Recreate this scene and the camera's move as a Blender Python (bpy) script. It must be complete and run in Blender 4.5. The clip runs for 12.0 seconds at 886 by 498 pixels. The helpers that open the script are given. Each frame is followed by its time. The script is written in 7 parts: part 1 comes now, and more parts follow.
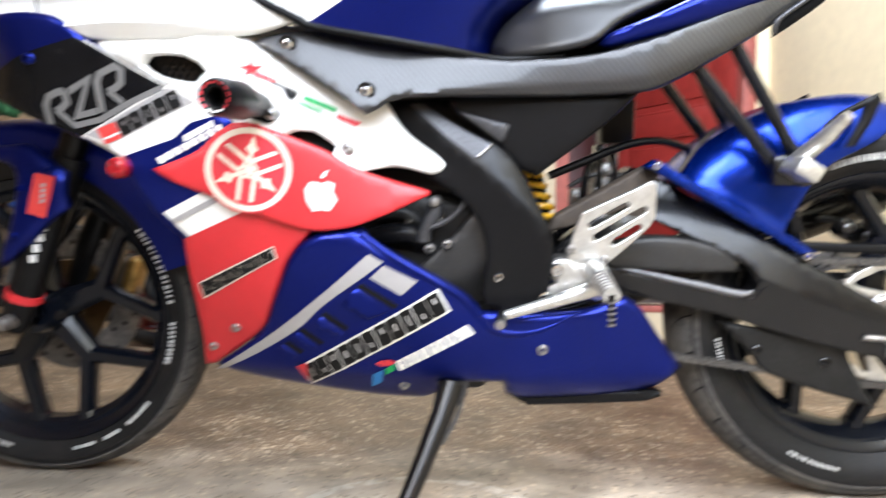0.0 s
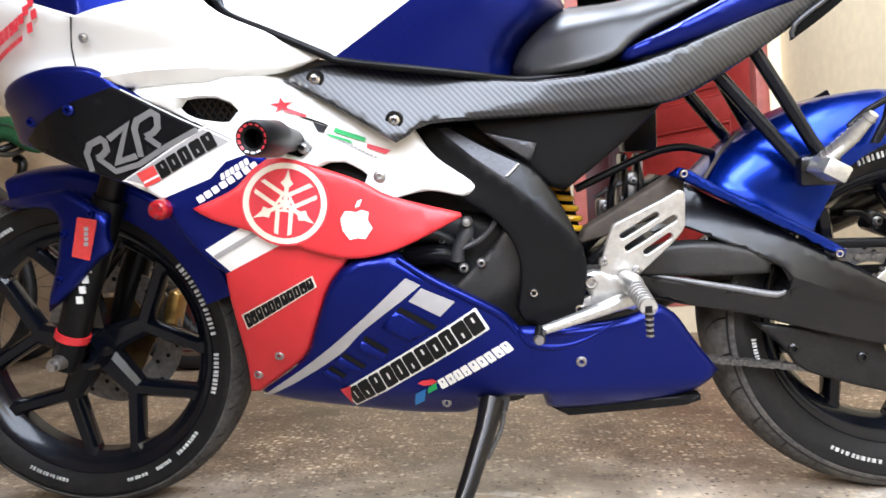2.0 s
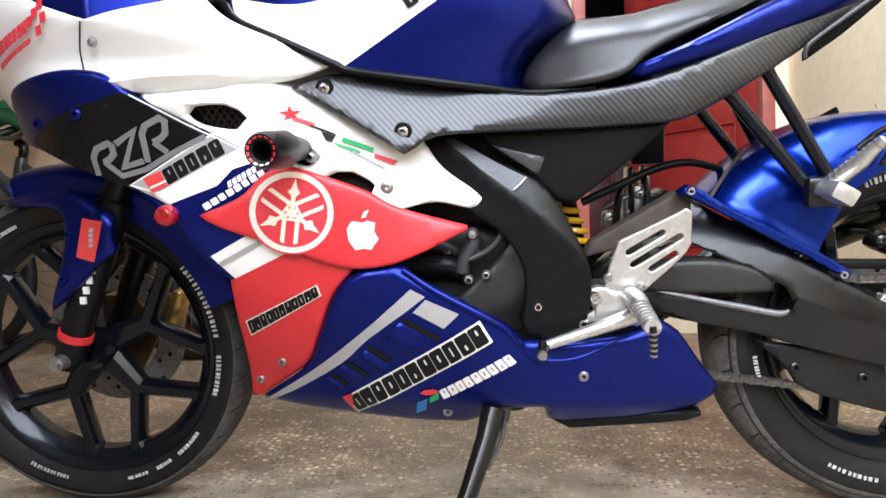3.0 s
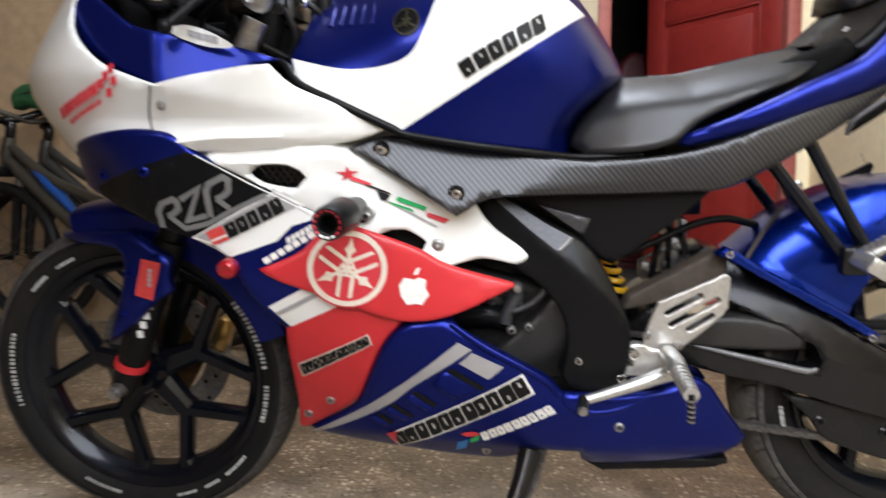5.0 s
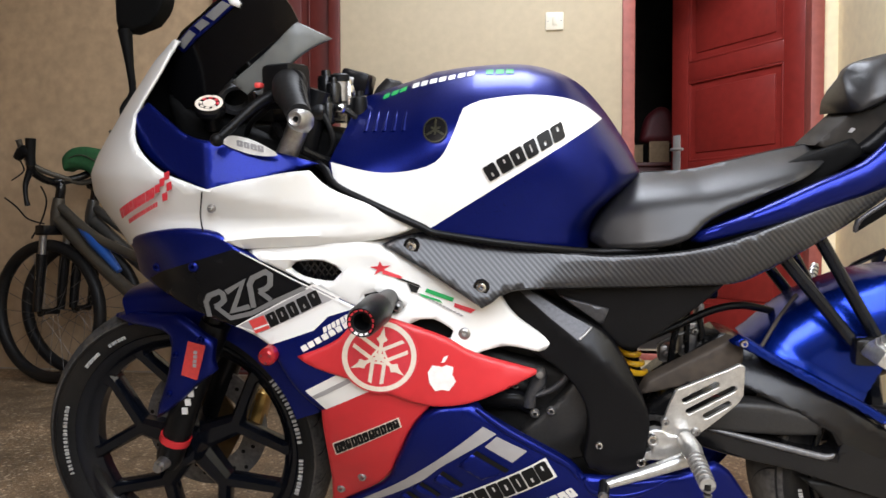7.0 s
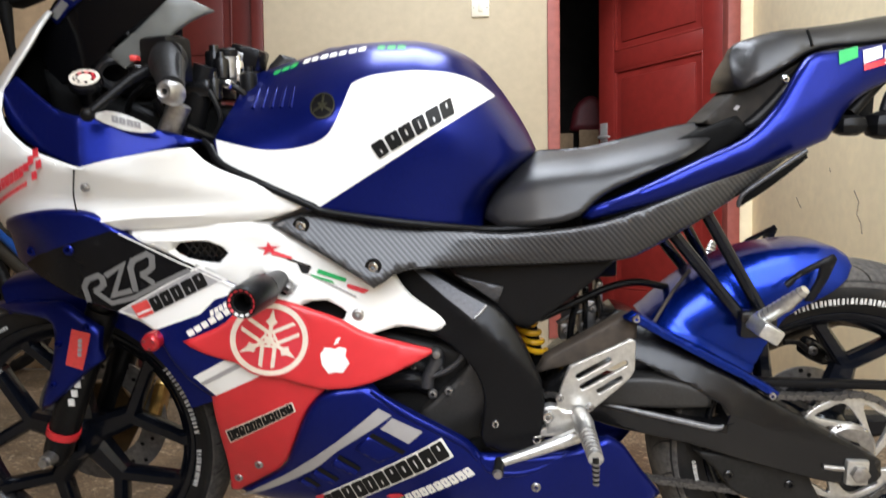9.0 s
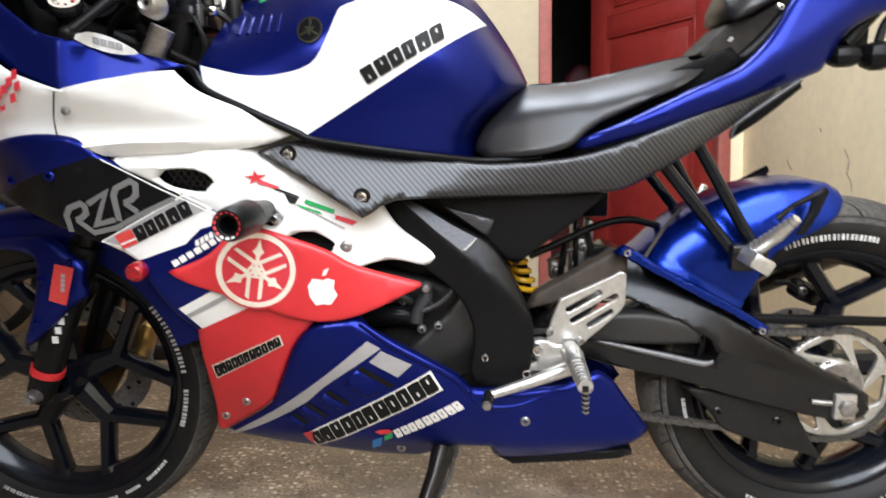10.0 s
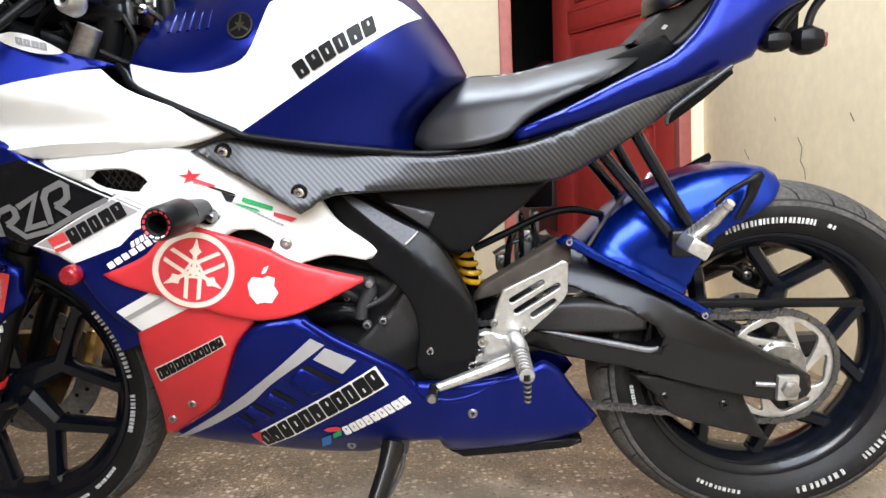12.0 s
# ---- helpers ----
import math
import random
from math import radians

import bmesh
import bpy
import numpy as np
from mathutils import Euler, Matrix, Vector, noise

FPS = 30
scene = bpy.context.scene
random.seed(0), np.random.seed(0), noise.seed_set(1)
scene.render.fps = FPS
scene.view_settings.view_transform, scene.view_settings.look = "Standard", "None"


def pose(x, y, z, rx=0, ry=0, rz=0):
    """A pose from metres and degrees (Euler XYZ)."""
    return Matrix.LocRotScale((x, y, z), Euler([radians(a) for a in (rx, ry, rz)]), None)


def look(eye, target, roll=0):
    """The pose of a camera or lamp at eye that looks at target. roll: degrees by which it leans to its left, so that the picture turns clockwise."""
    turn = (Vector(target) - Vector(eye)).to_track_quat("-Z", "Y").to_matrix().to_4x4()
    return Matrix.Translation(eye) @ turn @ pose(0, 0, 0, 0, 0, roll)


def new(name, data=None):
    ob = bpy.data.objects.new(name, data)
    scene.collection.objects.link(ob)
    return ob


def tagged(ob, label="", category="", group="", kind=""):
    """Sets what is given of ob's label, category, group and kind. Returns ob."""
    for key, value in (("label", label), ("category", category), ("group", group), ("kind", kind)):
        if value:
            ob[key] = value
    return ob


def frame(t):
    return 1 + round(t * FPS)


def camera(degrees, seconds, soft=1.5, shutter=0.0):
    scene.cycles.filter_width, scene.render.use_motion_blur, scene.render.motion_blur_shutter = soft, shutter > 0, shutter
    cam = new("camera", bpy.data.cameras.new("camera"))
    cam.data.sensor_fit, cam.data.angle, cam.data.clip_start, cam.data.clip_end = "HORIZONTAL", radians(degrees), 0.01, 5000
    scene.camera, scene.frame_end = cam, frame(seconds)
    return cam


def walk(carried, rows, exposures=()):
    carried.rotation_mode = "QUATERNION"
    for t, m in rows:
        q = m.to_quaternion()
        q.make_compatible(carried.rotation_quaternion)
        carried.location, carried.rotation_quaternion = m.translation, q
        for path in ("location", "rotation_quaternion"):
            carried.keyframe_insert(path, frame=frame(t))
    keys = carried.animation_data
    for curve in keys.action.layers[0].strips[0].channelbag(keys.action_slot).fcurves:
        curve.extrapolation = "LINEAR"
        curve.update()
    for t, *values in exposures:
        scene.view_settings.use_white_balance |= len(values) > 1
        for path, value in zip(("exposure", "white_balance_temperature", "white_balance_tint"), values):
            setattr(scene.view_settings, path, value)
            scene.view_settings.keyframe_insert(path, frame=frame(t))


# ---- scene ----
cam = camera(65.0, 12.0, 1.5, 0.8)
PATH = [
    (0, (0.095, -1.187, 0.406), (-0.031, 0.809, 0.39), 0.6),
    (0.1, (0.093, -1.1866, 0.3996), (-0.0694, 0.8068, 0.3641), 0.44),
    (0.2, (0.091, -1.1862, 0.3932), (-0.0526, 0.8078, 0.3257), 0.28),
    (0.3, (0.089, -1.1858, 0.3868), (-0.0847, 0.8063, 0.331), 0.12),
    (0.4, (0.087, -1.1854, 0.3804), (-0.0649, 0.808, 0.3234), -0.04),
    (0.5, (0.085, -1.185, 0.374), (-0.045, 0.81, 0.327), -0.2),
    (0.6, (0.0828, -1.1882, 0.378), (-0.0688, 0.8052, 0.3302), -0.68),
    (0.7, (0.0806, -1.1914, 0.382), (-0.0893, 0.8007, 0.3433), -1.16),
    (0.8, (0.0784, -1.1946, 0.386), (-0.0968, 0.7971, 0.3512), -1.64),
    (0.9, (0.0762, -1.1978, 0.39), (-0.1156, 0.7927, 0.3659), -2.12),
    (1, (0.074, -1.201, 0.394), (-0.115, 0.79, 0.375), -2.6),
    (1.1, (0.0724, -1.2034, 0.3992), (-0.1429, 0.7852, 0.4065), -2.7),
    (1.2, (0.0708, -1.2058, 0.4044), (-0.1509, 0.782, 0.4127), -2.8),
    (1.3, (0.0692, -1.2082, 0.4096), (-0.1464, 0.7801, 0.4101), -2.9),
    (1.4, (0.0676, -1.2106, 0.4148), (-0.1563, 0.7766, 0.4099), -3),
    (1.5, (0.066, -1.213, 0.42), (-0.139, 0.776, 0.405), -3.1),
    (1.6, (0.0668, -1.2124, 0.423), (-0.1472, 0.7759, 0.416), -3.06),
    (1.7, (0.0676, -1.2118, 0.426), (-0.1122, 0.7799, 0.4165), -3.02),
    (1.8, (0.0684, -1.2112, 0.429), (-0.1143, 0.7804, 0.4206), -2.98),
    (1.9, (0.0692, -1.2106, 0.432), (-0.1082, 0.7817, 0.4275), -2.94),
    (2, (0.07, -1.21, 0.435), (-0.101, 0.783, 0.423), -2.9),
    (2.1, (0.0692, -1.2102, 0.438), (-0.09, 0.7836, 0.4165), -2.74),
    (2.2, (0.0684, -1.2104, 0.441), (-0.0805, 0.7842, 0.4133), -2.58),
    (2.3, (0.0676, -1.2106, 0.444), (-0.0867, 0.7834, 0.4207), -2.42),
    (2.4, (0.0668, -1.2108, 0.447), (-0.095, 0.7824, 0.4183), -2.26),
    (2.5, (0.066, -1.211, 0.45), (-0.109, 0.781, 0.434), -2.1),
    (2.6, (0.065, -1.2108, 0.4546), (-0.1179, 0.7805, 0.4431), -1.98),
    (2.7, (0.064, -1.2106, 0.4592), (-0.0833, 0.7838, 0.4475), -1.86),
    (2.8, (0.063, -1.2104, 0.4638), (-0.0894, 0.7836, 0.4468), -1.74),
    (2.9, (0.062, -1.2102, 0.4684), (-0.1022, 0.7825, 0.4348), -1.62),
    (3, (0.061, -1.21, 0.473), (-0.107, 0.782, 0.421), -1.5),
    (3.1, (0.06, -1.21, 0.4745), (-0.1067, 0.7822, 0.4186), -1.45),
    (3.2, (0.059, -1.21, 0.476), (-0.1, 0.783, 0.416), -1.4),
    (4.8, (0.014, -1.246, 0.597), (-0.17, 0.742, 0.488), -0.4),
    (4.9, (0.007, -1.249, 0.6065), (-0.1588, 0.7389, 0.4693), -0.2),
    (5, (0, -1.252, 0.616), (-0.18, 0.733, 0.454), 0),
    (5.1, (-0.0028, -1.257, 0.6236), (-0.2085, 0.7264, 0.4748), -0.04),
    (5.2, (-0.0056, -1.262, 0.6312), (-0.195, 0.7234, 0.4874), -0.08),
    (5.3, (-0.0084, -1.267, 0.6388), (-0.2091, 0.7191, 0.5211), -0.12),
    (5.4, (-0.0112, -1.272, 0.6464), (-0.2118, 0.7163, 0.5613), -0.16),
    (5.5, (-0.014, -1.277, 0.654), (-0.25, 0.708, 0.574), -0.2),
    (5.6, (-0.0154, -1.2806, 0.6608), (-0.2508, 0.7046, 0.5845), -0.14),
    (5.7, (-0.0168, -1.2842, 0.6676), (-0.2517, 0.7015, 0.6014), -0.08),
    (5.8, (-0.0182, -1.2878, 0.6744), (-0.2444, 0.6986, 0.6022), -0.02),
    (5.9, (-0.0196, -1.2914, 0.6812), (-0.2355, 0.6956, 0.5948), 0.04),
    (6, (-0.021, -1.295, 0.688), (-0.246, 0.691, 0.602), 0.1),
    (6.5, (-0.018, -1.306, 0.699), (-0.26, 0.679, 0.634), 0.1),
    (6.7, (-0.006, -1.313, 0.701), (-0.272, 0.669, 0.649), -0.1),
    (8.3, (0.052, -1.317, 0.701), (-0.143, 0.672, 0.649), -0.6),
    (8.5, (0.07, -1.314, 0.704), (-0.106, 0.678, 0.65), -1.2),
    (9, (0.093, -1.29, 0.679), (-0.019, 0.705, 0.605), -0.6),
    (9.5, (0.092, -1.286, 0.633), (-0.021, 0.708, 0.525), -0.1),
    (9.6, (0.0922, -1.2848, 0.6266), (0.0108, 0.7102, 0.5034), -0.16),
    (9.7, (0.0924, -1.2836, 0.6202), (-0.0159, 0.7084, 0.4689), -0.22),
    (9.8, (0.0926, -1.2824, 0.6138), (-0.0053, 0.7102, 0.462), -0.28),
    (9.9, (0.0928, -1.2812, 0.6074), (0.0038, 0.7125, 0.4647), -0.34),
    (10, (0.093, -1.28, 0.601), (0.008, 0.715, 0.474), -0.4),
    (10.1, (0.094, -1.2832, 0.5938), (0.0335, 0.7108, 0.4367), -0.74),
    (10.2, (0.095, -1.2864, 0.5866), (0.0038, 0.7057, 0.4243), -1.08),
    (10.3, (0.096, -1.2896, 0.5794), (-0.0188, 0.7026, 0.4429), -1.42),
    (10.4, (0.097, -1.2928, 0.5722), (-0.0218, 0.7003, 0.4594), -1.76),
    (10.5, (0.098, -1.296, 0.565), (-0.033, 0.697, 0.468), -2.1),
    (10.6, (0.1014, -1.293, 0.5654), (-0.0087, 0.7011, 0.4697), -1.94),
    (10.7, (0.1048, -1.29, 0.5658), (0.0109, 0.7052, 0.4749), -1.78),
    (10.8, (0.1082, -1.287, 0.5662), (0.014, 0.7083, 0.474), -1.62),
    (10.9, (0.1116, -1.284, 0.5666), (0.0594, 0.713, 0.4735), -1.46),
    (11, (0.115, -1.281, 0.567), (0.072, 0.716, 0.461), -1.3),
    (11.5, (0.144, -1.274, 0.575), (0.105, 0.723, 0.472), -1.8),
    (12, (0.152, -1.276, 0.588), (0.126, 0.72, 0.462), -2),
]
EXPOSURE = [(0, 0.28, 6000, 13), (0.5, 0.42, 6000, 13), (1.5, 0.26, 6000, 14), (2.5, 0.11, 6000, 15), (3.2, 0.0, 6050, 15), (4.8, -0.5, 6300, 14), (5.5, -0.72, 6400, 15),
            (6.7, -0.62, 6400, 15), (8.3, -0.48, 6350, 14), (9.5, -0.43, 6350, 13), (10.5, -0.22, 6200, 13), (12, -0.1, 6150, 13)]
walk(cam, [(t, look(eye, target, roll)) for t, eye, target, roll in PATH], EXPOSURE)

# ---- light ----
world = bpy.data.worlds.new("overcast_sky")
scene.world = world
world.use_nodes = True
wn = world.node_tree
sky = wn.nodes.new("ShaderNodeTexSky")
sky.sky_type, sky.sun_disc = "NISHITA", False
sky.sun_elevation, sky.sun_rotation = radians(28), radians(202.6)
wn.links.new(sky.outputs[0], wn.nodes["Background"].inputs[0])
wn.nodes["Background"].inputs[1].default_value = 0.08
sun = new("sun", bpy.data.lights.new("sun", "SUN"))
sun.data.energy, sun.data.angle, sun.data.color = 2.4, radians(24), (1, 0.97, 0.92)
sun.matrix_world = look((-2.5, -6, 3.456), (0, 0, 0))
opening = new("yard_daylight", bpy.data.lights.new("yard_daylight", "AREA"))
opening.data.shape, opening.data.size, opening.data.size_y = "RECTANGLE", 1.4, 1.7
opening.data.energy, opening.data.color = 82, (0.93, 1, 1.07)
opening.matrix_world = look((0.62, -2.08, 1.95), (0.7, 0.9, 0.8))
# overhead lamp in an unseen roof hole, added for light from above
overhead_fill = new("roof_skylight", bpy.data.lights.new("roof_skylight", "AREA"))
overhead_fill.data.shape, overhead_fill.data.size, overhead_fill.data.size_y = "RECTANGLE", 1.0, 0.9
overhead_fill.data.energy, overhead_fill.data.color = 48, (0.93, 1, 1.07)
overhead_fill.matrix_world = look((0.75, -1.62, 2.93), (0.75, -1.619, 0))
# unseen second lamp, added to brighten the side wall
wall_fill = new("rear_rooflight", bpy.data.lights.new("rear_rooflight", "AREA"))
wall_fill.data.shape, wall_fill.data.size, wall_fill.data.size_y = "RECTANGLE", 1.0, 1.0
wall_fill.data.energy, wall_fill.data.color = 68, (0.93, 1, 1.07)
wall_fill.matrix_world = look((0.0, 0.75, 2.93), (0.0, 0.751, 0))

# ---- materials ----


def material(name, color, rough=0.5, metal=0.0, coat=0.0, grain=0.0, scale=60, bump=0.0, dark=0.75, stain=0.0, stain_scale=4, spec=0.5, soil=None):
    """A surface with fine grain, broad stains and relief at real size."""
    m = bpy.data.materials.new(name)
    m.use_nodes = True
    nt = m.node_tree
    b = nt.nodes["Principled BSDF"]
    b.inputs["Base Color"].default_value = (*color, 1)
    b.inputs["Roughness"].default_value = rough
    b.inputs["Metallic"].default_value = metal
    b.inputs["Specular IOR Level"].default_value = spec
    if coat:
        b.inputs["Coat Weight"].default_value = coat
        b.inputs["Coat Roughness"].default_value = 0.06
    co = nt.nodes.new("ShaderNodeTexCoord")
    base = None
    if grain:
        n = nt.nodes.new("ShaderNodeTexNoise")
        n.inputs["Scale"].default_value, n.inputs["Detail"].default_value = scale, 6
        nt.links.new(co.outputs["Object"], n.inputs["Vector"])
        r = nt.nodes.new("ShaderNodeMapRange")
        r.inputs[1].default_value, r.inputs[2].default_value = 0.3, 0.7
        r.inputs[3].default_value, r.inputs[4].default_value = 1 - grain, 1 + grain
        nt.links.new(n.outputs[0], r.inputs[0])
        mul = nt.nodes.new("ShaderNodeMix")
        mul.data_type, mul.blend_type = "RGBA", "MULTIPLY"
        mul.inputs[0].default_value = 1
        mul.inputs[6].default_value = (*color, 1)
        nt.links.new(r.outputs[0], mul.inputs[7])
        base = mul.outputs[2]
        rr = nt.nodes.new("ShaderNodeMapRange")
        rr.inputs[3].default_value, rr.inputs[4].default_value = max(rough - 0.12 * grain - 0.03, 0.03), min(rough + 0.25 * grain + 0.03, 1)
        nt.links.new(n.outputs[0], rr.inputs[0])
        nt.links.new(rr.outputs[0], b.inputs["Roughness"])
        if bump:
            bp = nt.nodes.new("ShaderNodeBump")
            bp.inputs["Strength"].default_value, bp.inputs["Distance"].default_value = 1.0, bump
            nt.links.new(n.outputs[0], bp.inputs["Height"])
            nt.links.new(bp.outputs[0], b.inputs["Normal"])
    if stain:
        n2 = nt.nodes.new("ShaderNodeTexNoise")
        n2.inputs["Scale"].default_value, n2.inputs["Detail"].default_value, n2.inputs["Roughness"].default_value = stain_scale, 9, 0.65
        nt.links.new(co.outputs["Object"], n2.inputs["Vector"])
        r2 = nt.nodes.new("ShaderNodeMapRange")
        r2.inputs[1].default_value, r2.inputs[2].default_value = 0.48, 0.72
        r2.inputs[3].default_value, r2.inputs[4].default_value = 0, stain
        nt.links.new(n2.outputs[0], r2.inputs[0])
        mx = nt.nodes.new("ShaderNodeMix")
        mx.data_type = "RGBA"
        nt.links.new(r2.outputs[0], mx.inputs[0])
        if base:
            nt.links.new(base, mx.inputs[6])
        else:
            mx.inputs[6].default_value = (*color, 1)
        mx.inputs[7].default_value = (*(soil or [c * dark for c in color]), 1)
        base = mx.outputs[2]
    if base:
        nt.links.new(base, b.inputs["Base Color"])
    return m


WHITE = material("white_gloss_paint", (0.80, 0.80, 0.77), 0.3, coat=0.5, grain=0.03, scale=9, stain=0.25, stain_scale=6, dark=0.88)
BLUE = material("blue_metallic_paint", (0.004, 0.0115, 0.160), 0.28, metal=0.75, coat=0.14, grain=0.15, scale=900, spec=0.3)
HUGGER_BLUE = material("bright_blue_metallic_paint", (0.003, 0.024, 0.27), 0.24, metal=0.85, coat=0.2, grain=0.15, scale=900)
RED = material("red_vinyl", (0.57, 0.022, 0.028), 0.42, coat=0.15, grain=0.05, scale=30)
BLACK = material("black_gloss_vinyl", (0.005, 0.005, 0.006), 0.24, grain=0.2, scale=40, spec=0.13)
PLASTIC = material("black_plastic", (0.005, 0.005, 0.0055), 0.34, grain=0.25, scale=350, bump=0.0002, stain=0.5, stain_scale=9, dark=1.5, spec=0.15)
SATIN = material("satin_black_metal", (0.005, 0.005, 0.0055), 0.25, grain=0.06, scale=120, stain=0.5, stain_scale=8, dark=1.5, spec=0.38, coat=0.08)
FRAME_GREY = material("dark_grey_cast_aluminium", (0.06, 0.06, 0.064), 0.38, metal=0.5, grain=0.2, scale=200, stain=0.4, stain_scale=10)
RIM = material("black_rim_paint", (0.003, 0.004, 0.007), 0.2, coat=0.18, grain=0.2, scale=60, stain=0.4, stain_scale=14, dark=1.8, spec=0.25)
RUBBER = material("tyre_rubber", (0.007, 0.007, 0.0075), 0.5, grain=0.35, scale=160, bump=0.0004, stain=0.7, stain_scale=9, spec=0.28, soil=(0.022, 0.019, 0.016))
TREAD = material("dusty_tread_rubber", (0.060, 0.057, 0.054), 0.8, grain=0.4, scale=120, bump=0.0005, stain=0.8, stain_scale=14, spec=0.2, soil=(0.125, 0.112, 0.094))
VINYL = material("seat_vinyl", (0.010, 0.010, 0.011), 0.36, grain=0.2, scale=700, bump=0.0002, stain=0.3, stain_scale=12, dark=1.4, spec=0.5)
ALU = material("brushed_aluminium", (0.62, 0.62, 0.60), 0.33, metal=0.85, grain=0.12, scale=150, stain=0.4, stain_scale=30, dark=0.6)
SILVER = material("silver_paint", (0.66, 0.66, 0.64), 0.35, metal=0.55, grain=0.06, scale=80, stain=0.3, stain_scale=25, dark=0.7)
SILVERGREY = material("worn_grey_edge", (0.16, 0.16, 0.165), 0.42, metal=0.5, grain=0.2, scale=120, stain=0.5, stain_scale=20, dark=0.4)
CHROME = material("worn_chrome", (0.7, 0.7, 0.7), 0.2, metal=1.0, grain=0.1, scale=90, stain=0.5, stain_scale=60, dark=0.55)
GREYVINYL = material("grey_vinyl", (0.34, 0.33, 0.33), 0.4, grain=0.05, scale=50)
DARKGREY = material("dark_grey_vinyl", (0.17, 0.17, 0.17), 0.4, grain=0.05, scale=50)
LETTER_BLACK = material("black_print", (0.006, 0.006, 0.006), 0.45, grain=0.1, scale=100, spec=0.2)
LETTER_WHITE = material("white_print", (0.78, 0.77, 0.74), 0.45, grain=0.08, scale=100)
CREAM = material("cream_print", (0.74, 0.66, 0.56), 0.45, grain=0.06, scale=100)
GREEN = material("green_print", (0.01, 0.35, 0.09), 0.4, grain=0.06, scale=100)
SKYBLUE = material("light_blue_print", (0.01, 0.22, 0.65), 0.4, grain=0.06, scale=100)
REDPRINT = material("red_print", (0.6, 0.035, 0.05), 0.4, grain=0.06, scale=100)
REDREF = material("red_reflector", (0.64, 0.055, 0.05), 0.3, coat=0.4, grain=0.1, scale=200)
CRACK = material("flaked_paint_edge", (0.16, 0.125, 0.085), 0.8, grain=0.3, scale=80)
CARDBOARD = material("brown_cardboard", (0.35, 0.24, 0.14), 0.8, grain=0.15, scale=40, stain=0.4, stain_scale=6)
SEATBACK = material("dusty_black_plastic", (0.016, 0.013, 0.010), 0.6, grain=0.3, scale=60, stain=0.6, stain_scale=20, dark=1.8, spec=0.25)
DISC = material("worn_brake_disc", (0.24, 0.23, 0.22), 0.45, metal=0.8, grain=0.3, scale=90, stain=0.7, stain_scale=30, dark=0.5)
ANODRED = material("red_anodised_metal", (0.42, 0.012, 0.02), 0.25, metal=0.4, coat=0.5, grain=0.1, scale=200)
ENGINE = material("engine_black", (0.012, 0.012, 0.012), 0.45, metal=0.3, grain=0.3, scale=150, stain=0.6, stain_scale=20, dark=2.0, spec=0.35)
STATOR = material("engine_cover_grey", (0.028, 0.027, 0.026), 0.48, metal=0.3, grain=0.2, scale=200, stain=0.4, stain_scale=16, dark=0.6)
STEEL = material("dull_steel", (0.36, 0.35, 0.34), 0.38, metal=0.9, grain=0.2, scale=120, stain=0.6, stain_scale=40, dark=0.5)
CHAIN = material("oiled_chain", (0.10, 0.095, 0.09), 0.45, metal=0.7, grain=0.4, scale=200)
RUSTY = material("tarnished_gold", (0.085, 0.05, 0.018), 0.45, metal=0.7, grain=0.3, scale=80, stain=0.6, stain_scale=40, dark=0.5)
GOLD = material("gold_anodised", (0.45, 0.29, 0.09), 0.32, metal=0.8, grain=0.2, scale=90)
YELLOW = material("yellow_spring_paint", (0.75, 0.42, 0.01), 0.35, coat=0.4, grain=0.1, scale=80)
DUSTY = material("dusty_brown_plastic", (0.045, 0.034, 0.025), 0.7, grain=0.3, scale=60, stain=0.7, stain_scale=20, dark=0.5)
MUDRED = material("maroon_rubber", (0.12, 0.015, 0.02), 0.5, grain=0.2, scale=60)
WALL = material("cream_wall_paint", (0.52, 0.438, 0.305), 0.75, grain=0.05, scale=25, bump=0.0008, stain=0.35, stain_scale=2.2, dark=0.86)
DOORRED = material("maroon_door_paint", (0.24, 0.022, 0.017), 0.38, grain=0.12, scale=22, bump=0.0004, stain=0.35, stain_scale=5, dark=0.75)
# the door maroon with the second door's shade put into the colour
DOORSHADE = material("dark_maroon_paint", (0.10, 0.013, 0.010), 0.45, grain=0.12, scale=22, stain=0.4, stain_scale=5, dark=0.6)
# paler than the cream; the side wall's stronger light is put into it
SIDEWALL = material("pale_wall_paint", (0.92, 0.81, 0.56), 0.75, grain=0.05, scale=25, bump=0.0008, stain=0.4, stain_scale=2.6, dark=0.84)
JAMB = material("faded_red_frame_paint", (0.34, 0.09, 0.07), 0.5, grain=0.15, scale=30, stain=0.4, stain_scale=6, dark=0.7)
CONCRETE = material("rough_plaster", (0.42, 0.39, 0.34), 0.85, grain=0.15, scale=18, bump=0.002, stain=0.4, stain_scale=2)
# browner and darker than the cream of the back wall
BROWNWALL = material("brown_bare_plaster", (0.46, 0.33, 0.205), 0.85, grain=0.12, scale=20, bump=0.001, stain=0.4, stain_scale=2)
# near-black paint carries the missing light of the room behind the door
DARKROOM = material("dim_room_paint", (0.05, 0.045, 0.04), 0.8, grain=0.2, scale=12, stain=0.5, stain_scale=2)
IVORY = material("ivory_plastic", (0.78, 0.72, 0.58), 0.35, grain=0.03, scale=40)
SMOKE = material("smoked_screen", (0.003, 0.003, 0.0035), 0.12, grain=0.05, scale=30, spec=0.15)
GLASSGREY = material("frosted_grey_acrylic", (0.11, 0.115, 0.108), 0.35, grain=0.15, scale=25, stain=0.5, stain_scale=12, dark=0.6)
